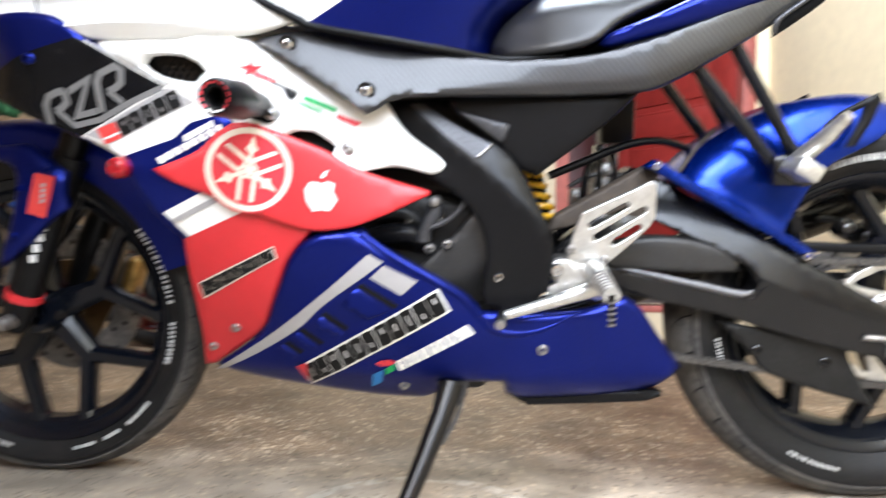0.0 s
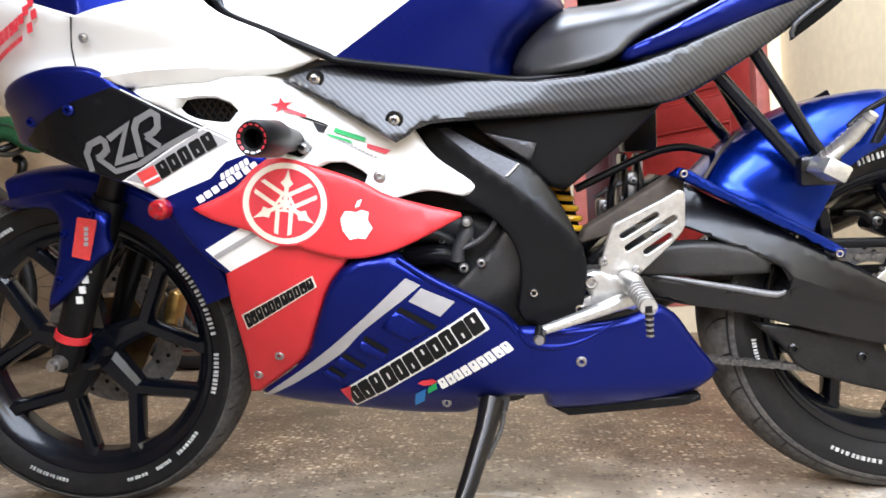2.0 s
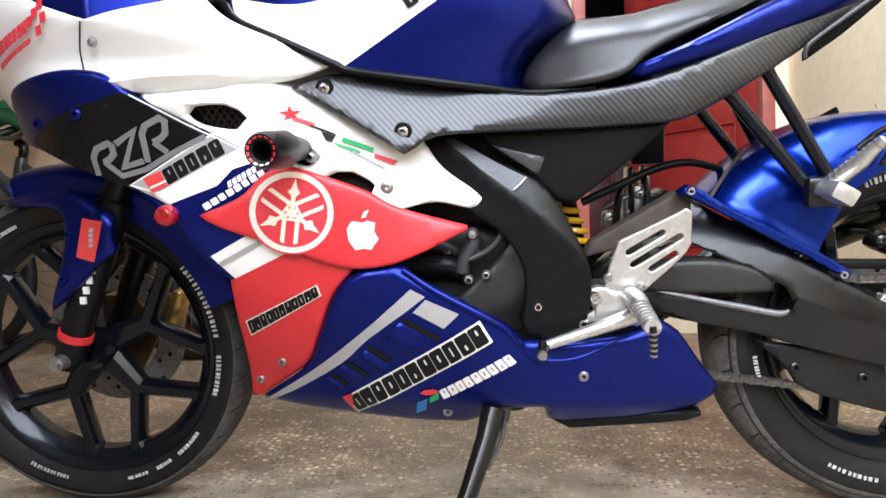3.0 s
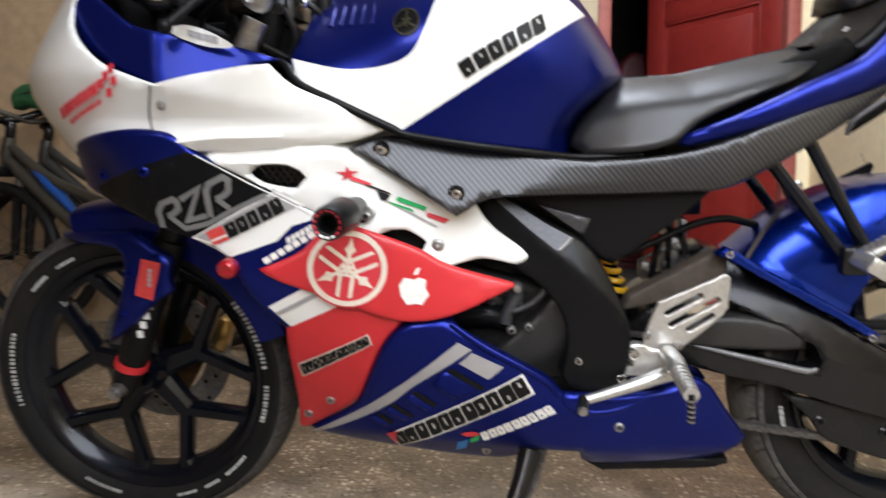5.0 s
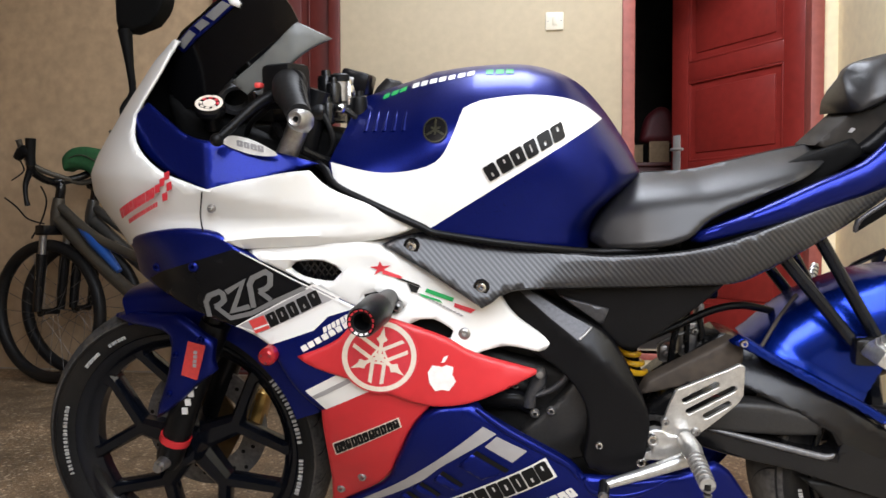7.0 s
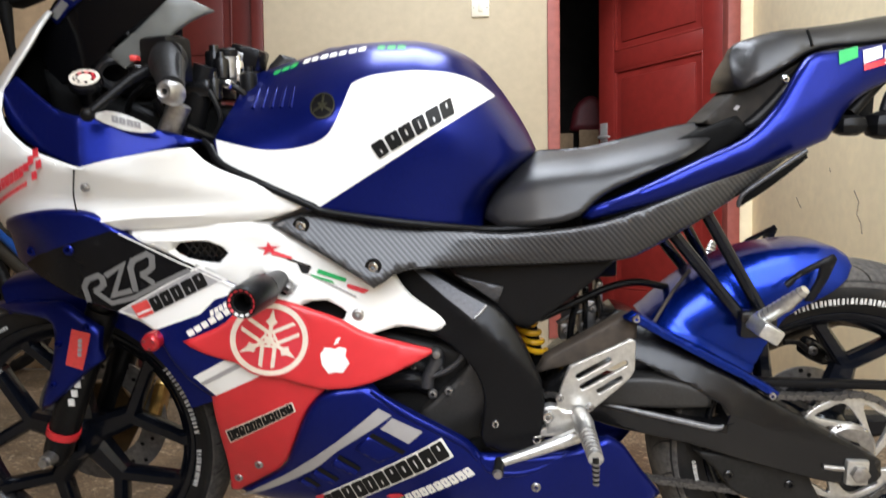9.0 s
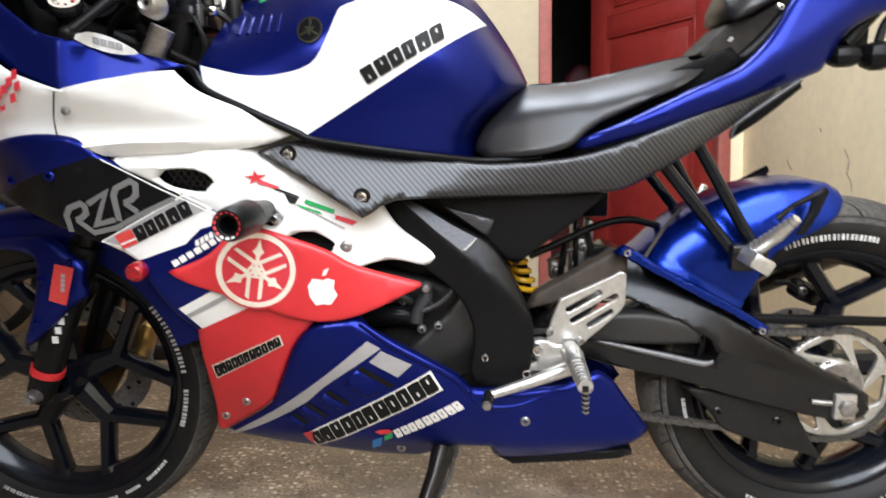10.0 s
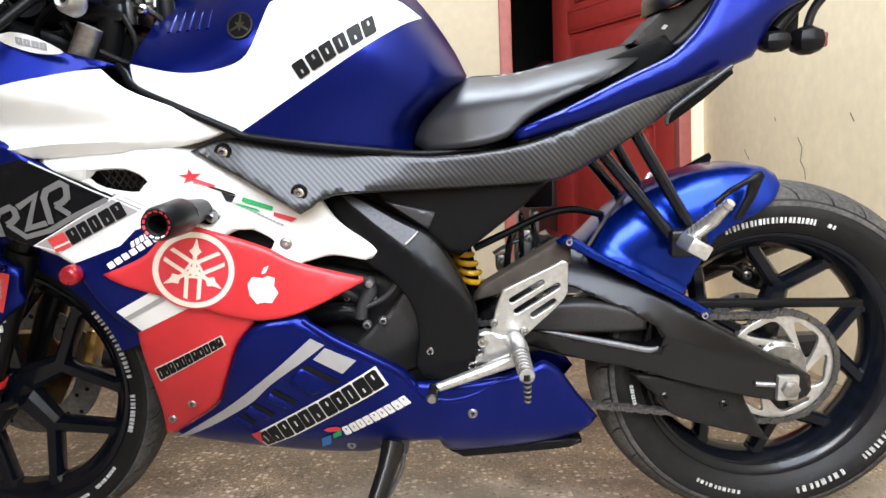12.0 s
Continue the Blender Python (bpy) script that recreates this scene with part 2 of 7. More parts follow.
TYREPRINT = material("worn_pale_tyre_print", (0.5, 0.5, 0.48), 0.6, grain=0.4, scale=400, stain=0.6, stain_scale=90, dark=0.4)
MATTE = material("matte_black_plastic", (0.004, 0.004, 0.004), 0.55, grain=0.2, scale=200, spec=0.06)
FORK = material("black_fork_paint", (0.004, 0.004, 0.0045), 0.32, grain=0.1, scale=90, spec=0.22)
BRONZE = material("dark_bronze", (0.022, 0.021, 0.008), 0.4, metal=0.3, grain=0.2, scale=90)
BIKEGREY = material("bicycle_dark_grey_paint", (0.035, 0.033, 0.03), 0.35, coat=0.3, grain=0.1, scale=60)
BIKESILVER = material("bicycle_dull_silver_paint", (0.07, 0.062, 0.05), 0.4, metal=0.4, grain=0.1, scale=60)
BIKEBLUE = material("bicycle_blue_paint", (0.01, 0.08, 0.35), 0.35, coat=0.4, grain=0.1, scale=60)
BIKEGREEN = material("green_cover_cloth", (0.015, 0.09, 0.03), 0.7, grain=0.25, scale=60)


def carbon():
    """Carbon-look film with slanted ribs."""
    m = material("carbon_film", (0.05, 0.05, 0.052), 0.3, coat=0.35)
    nt = m.node_tree
    b = nt.nodes["Principled BSDF"]
    co = nt.nodes.new("ShaderNodeTexCoord")
    mp = nt.nodes.new("ShaderNodeMapping")
    mp.inputs["Rotation"].default_value = (0, radians(42), 0)
    w = nt.nodes.new("ShaderNodeTexWave")
    w.wave_type, w.bands_direction = "BANDS", "X"
    w.inputs["Scale"].default_value, w.inputs["Distortion"].default_value = 48, 0.3
    w.inputs["Detail Scale"].default_value = 6
    n = nt.nodes.new("ShaderNodeTexNoise")
    n.inputs["Scale"].default_value = 14
    ramp = nt.nodes.new("ShaderNodeValToRGB")
    ramp.color_ramp.elements[0].color, ramp.color_ramp.elements[1].color = (0.003, 0.003, 0.0035, 1), (0.026, 0.026, 0.028, 1)
    rr = nt.nodes.new("ShaderNodeMapRange")
    rr.inputs[3].default_value, rr.inputs[4].default_value = 0.44, 0.30
    bp = nt.nodes.new("ShaderNodeBump")
    bp.inputs["Distance"].default_value = 0.0002
    nt.links.new(co.outputs["Object"], mp.inputs[0])
    nt.links.new(mp.outputs[0], w.inputs[0])
    nt.links.new(w.outputs[1], ramp.inputs[0])
    nt.links.new(ramp.outputs[0], b.inputs["Base Color"])
    nt.links.new(w.outputs[1], rr.inputs[0])
    nt.links.new(rr.outputs[0], b.inputs["Roughness"])
    nt.links.new(w.outputs[1], bp.inputs["Height"])
    nt.links.new(bp.outputs[0], b.inputs["Normal"])
    return m


CARBON = carbon()


def terrazzo():
    """Worn terrazzo: brown binder, pale and dark chips of two sizes, damp stains."""
    m = material("terrazzo", (0.3, 0.25, 0.2), 0.45)
    nt = m.node_tree
    b = nt.nodes["Principled BSDF"]
    geo = nt.nodes.new("ShaderNodeNewGeometry")
    info = nt.nodes.new("ShaderNodeObjectInfo")

    def link_to(a, c):
        nt.links.new(a, c)

    def noise_at(scale, detail):
        n = nt.nodes.new("ShaderNodeTexNoise")
        n.inputs["Scale"].default_value, n.inputs["Detail"].default_value, n.inputs["Roughness"].default_value = scale, detail, 0.65
        link_to(geo.outputs["Position"], n.inputs["Vector"])
        return n.outputs[0]

    def ranged(v, a, c, d, e):
        r = nt.nodes.new("ShaderNodeMapRange")
        for k, q in enumerate((a, c, d, e)):
            r.inputs[k + 1].default_value = q
        link_to(v, r.inputs[0])
        return r.outputs[0]

    def mixed(f, a, c):
        x = nt.nodes.new("ShaderNodeMix")
        x.data_type = "RGBA"
        for v, k in ((f, 0), (a, 6), (c, 7)):
            if isinstance(v, tuple):
                x.inputs[k].default_value = v
            else:
                link_to(v, x.inputs[k])
        return x.outputs[2]

    def product(a, c):
        x = nt.nodes.new("ShaderNodeMath")
        x.operation = "MULTIPLY"
        link_to(a, x.inputs[0])
        link_to(c, x.inputs[1])
        return x.outputs[0]

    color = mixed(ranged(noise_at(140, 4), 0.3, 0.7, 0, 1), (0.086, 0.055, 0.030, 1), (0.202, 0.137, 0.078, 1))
    # paler and greyer towards the yard, browner towards the wall
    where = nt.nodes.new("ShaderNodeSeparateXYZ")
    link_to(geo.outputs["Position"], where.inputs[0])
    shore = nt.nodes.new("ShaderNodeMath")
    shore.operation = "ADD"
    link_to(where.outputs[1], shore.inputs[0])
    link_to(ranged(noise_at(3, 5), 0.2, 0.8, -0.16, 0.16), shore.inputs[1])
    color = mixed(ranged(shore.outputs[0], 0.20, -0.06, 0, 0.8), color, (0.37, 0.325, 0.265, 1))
    jitter = nt.nodes.new("ShaderNodeTexNoise")
    jitter.inputs["Scale"].default_value, jitter.inputs["Detail"].default_value = 130, 2
    link_to(geo.outputs["Position"], jitter.inputs["Vector"])
    wobble = nt.nodes.new("ShaderNodeVectorMath")
    wobble.operation = "MULTIPLY_ADD"
    link_to(jitter.outputs["Color"], wobble.inputs[0])
    wobble.inputs[1].default_value = (0.008, 0.008, 0.008)
    link_to(geo.outputs["Position"], wobble.inputs[2])
    for scale, size, share, tone in ((66, 0.44, 0.58, (0.48, 0.39, 0.275, 1)), (84, 0.38, 0.56, (0.035, 0.026, 0.018, 1)), (150, 0.42, 0.45, (0.35, 0.275, 0.195, 1)), (260, 0.40, 0.5, (0.32, 0.25, 0.175, 1))):
        v = nt.nodes.new("ShaderNodeTexVoronoi")
        v.inputs["Scale"].default_value = scale
        v.inputs["Randomness"].default_value = 1
        link_to(wobble.outputs[0], v.inputs["Vector"])
        sep = nt.nodes.new("ShaderNodeSeparateColor")
        link_to(v.outputs["Color"], sep.inputs[0])
        mask = product(ranged(v.outputs["Distance"], size - 0.12, size, 1, 0), ranged(sep.outputs[0], share, share + 0.25, 0, 0.85))
        color = mixed(mask, color, tone)
    # pale rings left by round pots
    for cx, cy in ((-0.005, -0.19), (0.74, -0.205)):
        gone = nt.nodes.new("ShaderNodeVectorMath")
        gone.operation = "DISTANCE"
        gone.inputs[1].default_value = (cx, cy, 0)
        link_to(geo.outputs["Position"], gone.inputs[0])
        off = nt.nodes.new("ShaderNodeMath")
        off.operation = "COMPARE"
        off.inputs[1].default_value, off.inputs[2].default_value = 0.192, 0.012
        link_to(gone.outputs["Value"], off.inputs[0])
        color = mixed(product(off.outputs[0], ranged(noise_at(24, 4), 0.42, 0.62, 0, 0.6)), color, (0.66, 0.63, 0.57, 1))
    stain = noise_at(2.4, 9)
    tone = product(product(ranged(stain, 0.33, 0.68, 0.62, 1.4), ranged(noise_at(9, 5), 0.36, 0.64, 0.72, 1.3)), ranged(info.outputs["Random"], 0, 1, 0.93, 1.07))
    mul = nt.nodes.new("ShaderNodeMix")
    mul.data_type, mul.blend_type = "RGBA", "MULTIPLY"
    mul.inputs[0].default_value = 1
    link_to(color, mul.inputs[6])
    link_to(tone, mul.inputs[7])
    link_to(mul.outputs[2], b.inputs["Base Color"])
    link_to(ranged(stain, 0.3, 0.7, 0.35, 0.62), b.inputs["Roughness"])
    return m


TERRAZZO = terrazzo()

# ---- building tools ----


def link(name, verts, faces, mats, parent=None, label="", slots=None, sharp=38):
    """One mesh object from lists, under a thing or part."""
    me = bpy.data.meshes.new(name)
    me.from_pydata([tuple(float(c) for c in v) for v in verts], [], [tuple(int(i) for i in f) for f in faces])
    bm = bmesh.new()
    bm.from_mesh(me)
    if slots is not None:
        for f, s in zip(bm.faces, slots):
            f.material_index = s
    bmesh.ops.recalc_face_normals(bm, faces=bm.faces)
    bm.to_mesh(me)
    bm.free()
    for m in mats if isinstance(mats, (list, tuple)) else [mats]:
        me.materials.append(m)
    me.polygons.foreach_set("use_smooth", [True] * len(me.polygons))
    me.set_sharp_from_angle(angle=radians(sharp))
    ob = new(name, me)
    if parent:
        ob.parent = parent
    if label:
        tagged(ob, label)
    return ob


def part(name, bm, mat, parent=None, label="", sharp=38):
    me = bpy.data.meshes.new(name)
    bmesh.ops.recalc_face_normals(bm, faces=bm.faces)
    bm.to_mesh(me)
    bm.free()
    me.materials.append(mat)
    me.polygons.foreach_set("use_smooth", [True] * len(me.polygons))
    me.set_sharp_from_angle(angle=radians(sharp))
    ob = new(name, me)
    if parent:
        ob.parent = parent
    if label:
        tagged(ob, label)
    return ob


def mirrored(ob, name=None):
    """The same part on the right side of its thing."""
    o = new(name or ob.name.split(".")[0], ob.data)
    o.parent = ob.parent
    o.scale = (1, -1, 1)
    if "label" in ob:
        tagged(o, ob["label"])
    for c in ob.children:
        k = new(c.name.split(".")[0], c.data)
        k.parent = o
    return o


def box(bm, lo, hi, bevel=0.0, turn=None):
    """A bevelled block between two corners, added to bm."""
    lo, hi = Vector(lo), Vector(hi)
    r = bmesh.ops.create_cube(bm, size=1)
    size, mid = hi - lo, (hi + lo) / 2
    for v in r["verts"]:
        v.co = Vector((v.co.x * size.x, v.co.y * size.y, v.co.z * size.z))
    if bevel:
        edges = list({e for v in r["verts"] for e in v.link_edges})
        made = bmesh.ops.bevel(bm, geom=edges, offset=bevel, segments=2, affect="EDGES", profile=0.5)
        vs = list({v for f in made["faces"] for v in f.verts} | {v for v in r["verts"] if v.is_valid})
    else:
        vs = r["verts"]
    for v in vs:
        v.co = (turn @ v.co if turn else v.co) + mid
    return bm


def block(name, lo, hi, mat, parent=None, label="", bevel=0.003, turn=None):
    return part(name, box(bmesh.new(), lo, hi, bevel, turn), mat, parent, label)


def curve_through(pts, step=0.012, closed=True):
    """A smooth line through points; a third value of 1 marks a corner."""
    P = [np.array(p[:2], float) for p in pts]
    C = [len(p) > 2 and p[2] == 1 for p in pts]
    n, out = len(P), []
    for i in range(n if closed else n - 1):
        a, b = P[i], P[(i + 1) % n]
        j, k = (i - 1) % n, (i + 2) % n
        before = 2 * a - b if C[i] or (not closed and i == 0) else P[j]
        after = 2 * b - a if C[(i + 1) % n] or (not closed and i == n - 2) else P[k]
        m = max(1, int(np.linalg.norm(b - a) / step))
        for s in range(m):
            t = s / m
            out.append(0.5 * (2 * a + (b - before) * t + (2 * before - 5 * a + 4 * b - after) * t * t + (3 * a - before - 3 * b + after) * t ** 3))
    if not closed:
        out.append(P[-1])
    return np.array(out)


def cross2(a, b):
    return a[:, 0] * b[:, 1] - a[:, 1] * b[:, 0]


def inside(pts, poly):
    x, y = pts[:, 0][:, None], pts[:, 1][:, None]
    a, b = poly, np.roll(poly, -1, 0)
    cross = (a[:, 1] > y) != (b[:, 1] > y)
    with np.errstate(divide="ignore", invalid="ignore"):
        at = (b[:, 0] - a[:, 0]) * (y - a[:, 1]) / (b[:, 1] - a[:, 1]) + a[:, 0]
    return (np.sum(cross & (x < at), 1) % 2) == 1


def gap(pts, poly):
    """Distance from points to the edge of a polygon."""
    a, b = poly, np.roll(poly, -1, 0)
    d = b - a
    ll = np.maximum((d ** 2).sum(1), 1e-12)
    best = np.full(len(pts), 9.0)
    for i in range(len(a)):
        t = np.clip(((pts - a[i]) @ d[i]) / ll[i], 0, 1)
        best = np.minimum(best, np.hypot(*(pts - a[i] - t[:, None] * d[i]).T))
    return best


def field(rows):
    """A smooth surface (thin plate) through a few heights: x, z, height."""
    r = np.array(rows, float)
    p, h = r[:, :2], r[:, 2]

    def basis(q):
        d = np.maximum(np.linalg.norm(q[:, None] - p[None], axis=2), 1e-9)
        return d * d * np.log(d)
    n = len(p)
    A = np.zeros((n + 3, n + 3))
    A[:n, :n] = basis(p) + np.eye(n) * 2e-4
    A[:n, n], A[:n, n + 1:] = 1, p
    A[n:, :n] = A[:n, n:].T
    w = np.linalg.solve(A, np.r_[h, 0, 0, 0])

    def height(q):
        q = np.asarray(q, float)
        return basis(q) @ w[:n] + w[n] + q @ w[n + 1:]
    return height


def flat(v):
    return lambda q: np.full(len(q), float(v))


def sheet(outline, holes=(), paints=(), grid=0.014, roll=0.01):
    """Points and triangles that fill an outline in the bike's side view, with the slot of each triangle."""
    from mathutils.geometry import delaunay_2d_cdt
    loops = [outline, *holes]
    pts, edges = [], []
    for loop in [*loops, *[p for p, _ in paints]]:
        k = len(pts)
        pts += [tuple(p) for p in loop]
        edges += [(k + i, k + (i + 1) % len(loop)) for i in range(len(loop))]
    edge_pts = np.array(pts)
    lo, hi = outline.min(0), outline.max(0)
    gx, gz = np.meshgrid(np.arange(lo[0], hi[0], grid), np.arange(lo[1], hi[1], grid * 0.87))
    gx[1::2] += grid / 2
    cand = [np.c_[gx.ravel(), gz.ravel()]]
    if roll:
        for loop in loops:
            d = np.roll(loop, -1, 0) - np.roll(loop, 1, 0)
            nn = np.c_[d[:, 1], -d[:, 0]] / np.maximum(np.linalg.norm(d, axis=1), 1e-9)[:, None]
            for k in (0.12, 0.45, 1.0):
                for s in (-1, 1):
                    c = loop + s * nn * roll * k
                    ok = np.min([gap(c, l) for l in loops], 0) > roll * k * 0.85
                    cand.append(c[ok])
    inner = []
    for n, c in enumerate(cand):
        keep = inside(c, outline)
        for h in holes:
            keep &= ~inside(c, h)
        c = c[keep]
        if len(c):
            far = np.min([gap(c, l) for l in [*loops, *[p for p, _ in paints]]], 0)
            c = c[far > (max(grid * 0.4, roll * 1.1) if n == 0 else 0.0006)]
        inner.append(c)
    allp = np.vstack([edge_pts, *[c for c in inner if len(c)]])
    v, _, f, *_ = delaunay_2d_cdt([Vector(p) for p in allp], edges, [], 0, 1e-5)
    v = np.array([tuple(p) for p in v])
    f = np.array([t for t in f if len(t) == 3])
    mid = v[f].mean(1)
    keep = inside(mid, outline)
    for h in holes:
        keep &= ~inside(mid, h)
    f, mid = f[keep], mid[keep]
    area = np.abs(cross2(v[f[:, 1]] - v[f[:, 0]], v[f[:, 2]] - v[f[:, 0]]))
    f, mid = f[area > 1e-9], mid[area > 1e-9]
    slots = np.zeros(len(f), int)
    for poly, s in paints:
        slots[inside(mid, poly)] = s
    used = np.unique(f)
    index = np.full(len(v), -1)
    index[used] = np.arange(len(used))
    return v[used], index[f], slots, np.min([gap(v[used], l) for l in loops], 0)


def panel(name, outline, depth, mats, parent, label="", holes=(), paints=(), thick=0.004, roll=0.008, grid=0.014, both=False, step=0.012, raise_by=0.0, fold=50):
    """A moulded panel of the left side: an outline in side view, laid on a depth surface, with rolled edges. both: one closed body to the mirrored side."""
    out = curve_through(outline, step)
    hs = [curve_through(h, step) for h in holes]
    ps = [(curve_through(p, step), s) for p, s in paints]
    v, f, slots, d = sheet(out, hs, ps, grid, roll)
    h = depth(v) + raise_by
    if roll:
        t = np.clip(d / roll, 0, 1)
        h = h - roll * (1 - np.sqrt(1 - (1 - t) ** 2))
    h = np.maximum(h, 0.001) if both else h
    n = len(v)
    front = np.c_[v[:, 0], -h, v[:, 1]]
    back = np.c_[v[:, 0], h if both else -(h - thick), v[:, 1]]
    # orient the triangles so that they face the left side
    a, b, c = v[f[:, 0]], v[f[:, 1]], v[f[:, 2]]
    flip = cross2(b - a, c - a) < 0
    f[flip] = f[flip][:, ::-1]
    faces = [tuple(t) for t in f] + [tuple(t[::-1] + n) for t in f]
    sl = list(slots) + (list(slots) if both else [0] * len(f))
    count = {}
    for t, s in zip(f, slots):
        for i in range(3):
            e = (t[i], t[(i + 1) % 3])
            count[e] = s
    for (i, j), s in count.items():
        if (j, i) not in count:
            faces.append((j, i, i + n, j + n))
            sl.append(s)
    return link(name, np.vstack([front, back]), faces, mats, parent, label, sl, fold)


def decal(name, outline, depth, mat, parent, lift=0.0015, label="", step=0.01, holes=()):
    """A thin printed sticker that follows a panel."""
    out = curve_through(outline, step)
    hs = [curve_through(h, step) for h in holes]
    v, f, _, _ = sheet(out, hs, (), 0.014, 0)
    h = depth(v) + lift
    n = len(v)
    pts = np.vstack([np.c_[v[:, 0], -h, v[:, 1]], np.c_[v[:, 0], -(h - 0.0008), v[:, 1]]])
    faces = [tuple(t) for t in f] + [tuple(t[::-1] + n) for t in f]
    have = {(t[i], t[(i + 1) % 3]) for t in f for i in range(3)}
    faces += [(j, i, i + n, j + n) for i, j in have if (j, i) not in have]
    return link(name, pts, faces, mat, parent, label)


def sharp(*pts):
    return [(x, z, 1) for x, z in pts]


SLOTS = ((0.42, 0.58, 0.34, 0.70), (0.46, 0.62, 0.54, 0.82), (0.40, 0.56, 0.20, 0.46), (0.44, 0.56, 0.26, 0.76))


def mark(name, corners, count, depth, mat, parent, lift=0.002, under=None, label="", rim=0.14, slot=True):
    """A brand mark as a row of plain chamfered blocks in a four-sided field (foot left, foot right, top right, top left); under: a pale border round them."""
    a, b, c, d = (np.array(p, float) for p in corners)

    def at(u, v):
        return (a * (1 - u) + b * u) * (1 - v) + (d * (1 - u) + c * u) * v
    tall, fine = np.linalg.norm(d - a), np.linalg.norm(d - a) / 3.5
    if under:
        e = rim * tall / np.linalg.norm(b - a)
        decal(name + "_rim", sharp(at(-e, -rim), at(1 + e, -rim), at(1 + e, 1 + rim), at(-e, 1 + rim)), depth, under, parent, lift - 0.0009, "", fine)
    for i in range(count):
        u0, u1 = (i + 0.03) / count, (i + (0.93 if under else 0.87 if slot else 0.76) + 0.03 * ((i * 5 + count) % 3)) / count
        w, k = u1 - u0, 0.10
        shape = [(u0 + w * k, 0), (u1 - w * k, 0), (u1, k * 0.7), (u1, 1 - k * 0.7), (u1 - w * k, 1), (u0 + w * k, 1), (u0, 1 - k * 0.7), (u0, k * 0.7)]
        h = SLOTS[(i * 3 + count) % 4]
        hole = [sharp(*(at(u0 + w * u, v) for u, v in ((h[0], h[2]), (h[1], h[2]), (h[1], h[3]), (h[0], h[3]))))] if slot else []
        decal(name, sharp(*(at(u, v) for u, v in shape)), depth, mat, parent, lift, label if i == 0 else "", fine, hole)


def tube(path, r, mat, name, parent, label="", n=12, step=0.01, smooth=True, ends=None):
    """A round bar along points; r may be a list."""
    P = [np.array(p, float) for p in path]
    R = list(r) if isinstance(r, (list, tuple)) else [r] * len(P)
    if smooth and len(P) > 2:
        Q, S = [], []
        for i in range(len(P) - 1):
            p0, p1, p2, p3 = P[max(i - 1, 0)], P[i], P[i + 1], P[min(i + 2, len(P) - 1)]
            m = max(2, int(np.linalg.norm(p2 - p1) / step))
            for k in range(m):
                t = k / m
                Q.append(0.5 * (2 * p1 + (p2 - p0) * t + (2 * p0 - 5 * p1 + 4 * p2 - p3) * t * t + (3 * p1 - p0 - 3 * p2 + p3) * t ** 3))
                S.append(R[i] * (1 - t) + R[i + 1] * t)
        P, R = Q + [P[-1]], S + [R[-1]]
    verts, faces = [], []
    side = None
    for i, p in enumerate(P):
        d = P[min(i + 1, len(P) - 1)] - P[max(i - 1, 0)]
        d = d / max(np.linalg.norm(d), 1e-9)
        if side is None:
            side = np.cross(d, (0, 0, 1)) if abs(d[2]) < 0.9 else np.cross(d, (0, 1, 0))
        side = side - d * (side @ d)
        side = side / np.linalg.norm(side)
        up = np.cross(d, side)
        for k in range(n):
            a = 2 * math.pi * k / n
            verts.append(p + R[i] * (math.cos(a) * side + math.sin(a) * up))
    for i in range(len(P) - 1):
        for k in range(n):
            faces.append((i * n + k, i * n + (k + 1) % n, (i + 1) * n + (k + 1) % n, (i + 1) * n + k))
    faces += [tuple(range(n - 1, -1, -1)), tuple((len(P) - 1) * n + k for k in range(n))]
    return link(name, verts, faces, mat, parent, label)


def turned(profile, n=48, closed=True, centre=(0, 0, 0), axis="y", sweep=None):
    """Verts and faces of a profile (radius, along) turned about an axis."""
    verts, faces = [], []
    m = len(profile)
    lo, hi = sweep or (0, 2 * math.pi)
    rings = n if not sweep else n + 1
    for i in range(rings):
        a = lo + (hi - lo) * i / n
        for r, y in profile:
            c, s = r * math.cos(a), r * math.sin(a)
            p = {"y": (c, y, s), "x": (y, c, s), "z": (c, s, y)}[axis]
            verts.append((p[0] + centre[0], p[1] + centre[1], p[2] + centre[2]))
    for i in range(n):
        j = (i + 1) % rings
        for k in range(m if closed else m - 1):
            l = (k + 1) % m
            faces.append((i * m + k, i * m + l, j * m + l, j * m + k))
    if sweep:
        faces += [tuple(range(m)), tuple((rings - 1) * m + k for k in range(m - 1, -1, -1))]
    return verts, faces


def lathe(name, profile, mat, parent, label="", n=48, closed=True, centre=(0, 0, 0), axis="y", sweep=None):
    v, f = turned(profile, n, closed, centre, axis, sweep)
    if not closed:
        m, rings = len(profile), n
        if profile[0][0] > 1e-6:
            f.append(tuple(i * m for i in range(rings)))
        if profile[-1][0] > 1e-6:
            f.append(tuple(i * m + m - 1 for i in range(rings - 1, -1, -1)))
    return link(name, v, f, mat, parent, label)


def bolt(p, r, mat, parent, name="bolt", tall=0.004, label=""):
    """A button-head bolt that faces the left side, with a socket."""
    x, y, z = p
    return lathe(name, [(r * 0.42, -tall * 0.35), (r * 0.45, -tall), (r * 0.75, -tall * 0.9), (r, -tall * 0.35), (r, 0.002), (r * 0.3, 0.002)], mat, parent, label, 14, True, (x, y, z))

# ---- the room ----
BACK, SIDE = 1.95, 1.32


def wall(name, lo, hi, mat, label):
    return tagged(block(name, lo, hi, mat, None, "", 0.004), label, "wall", kind="structure")


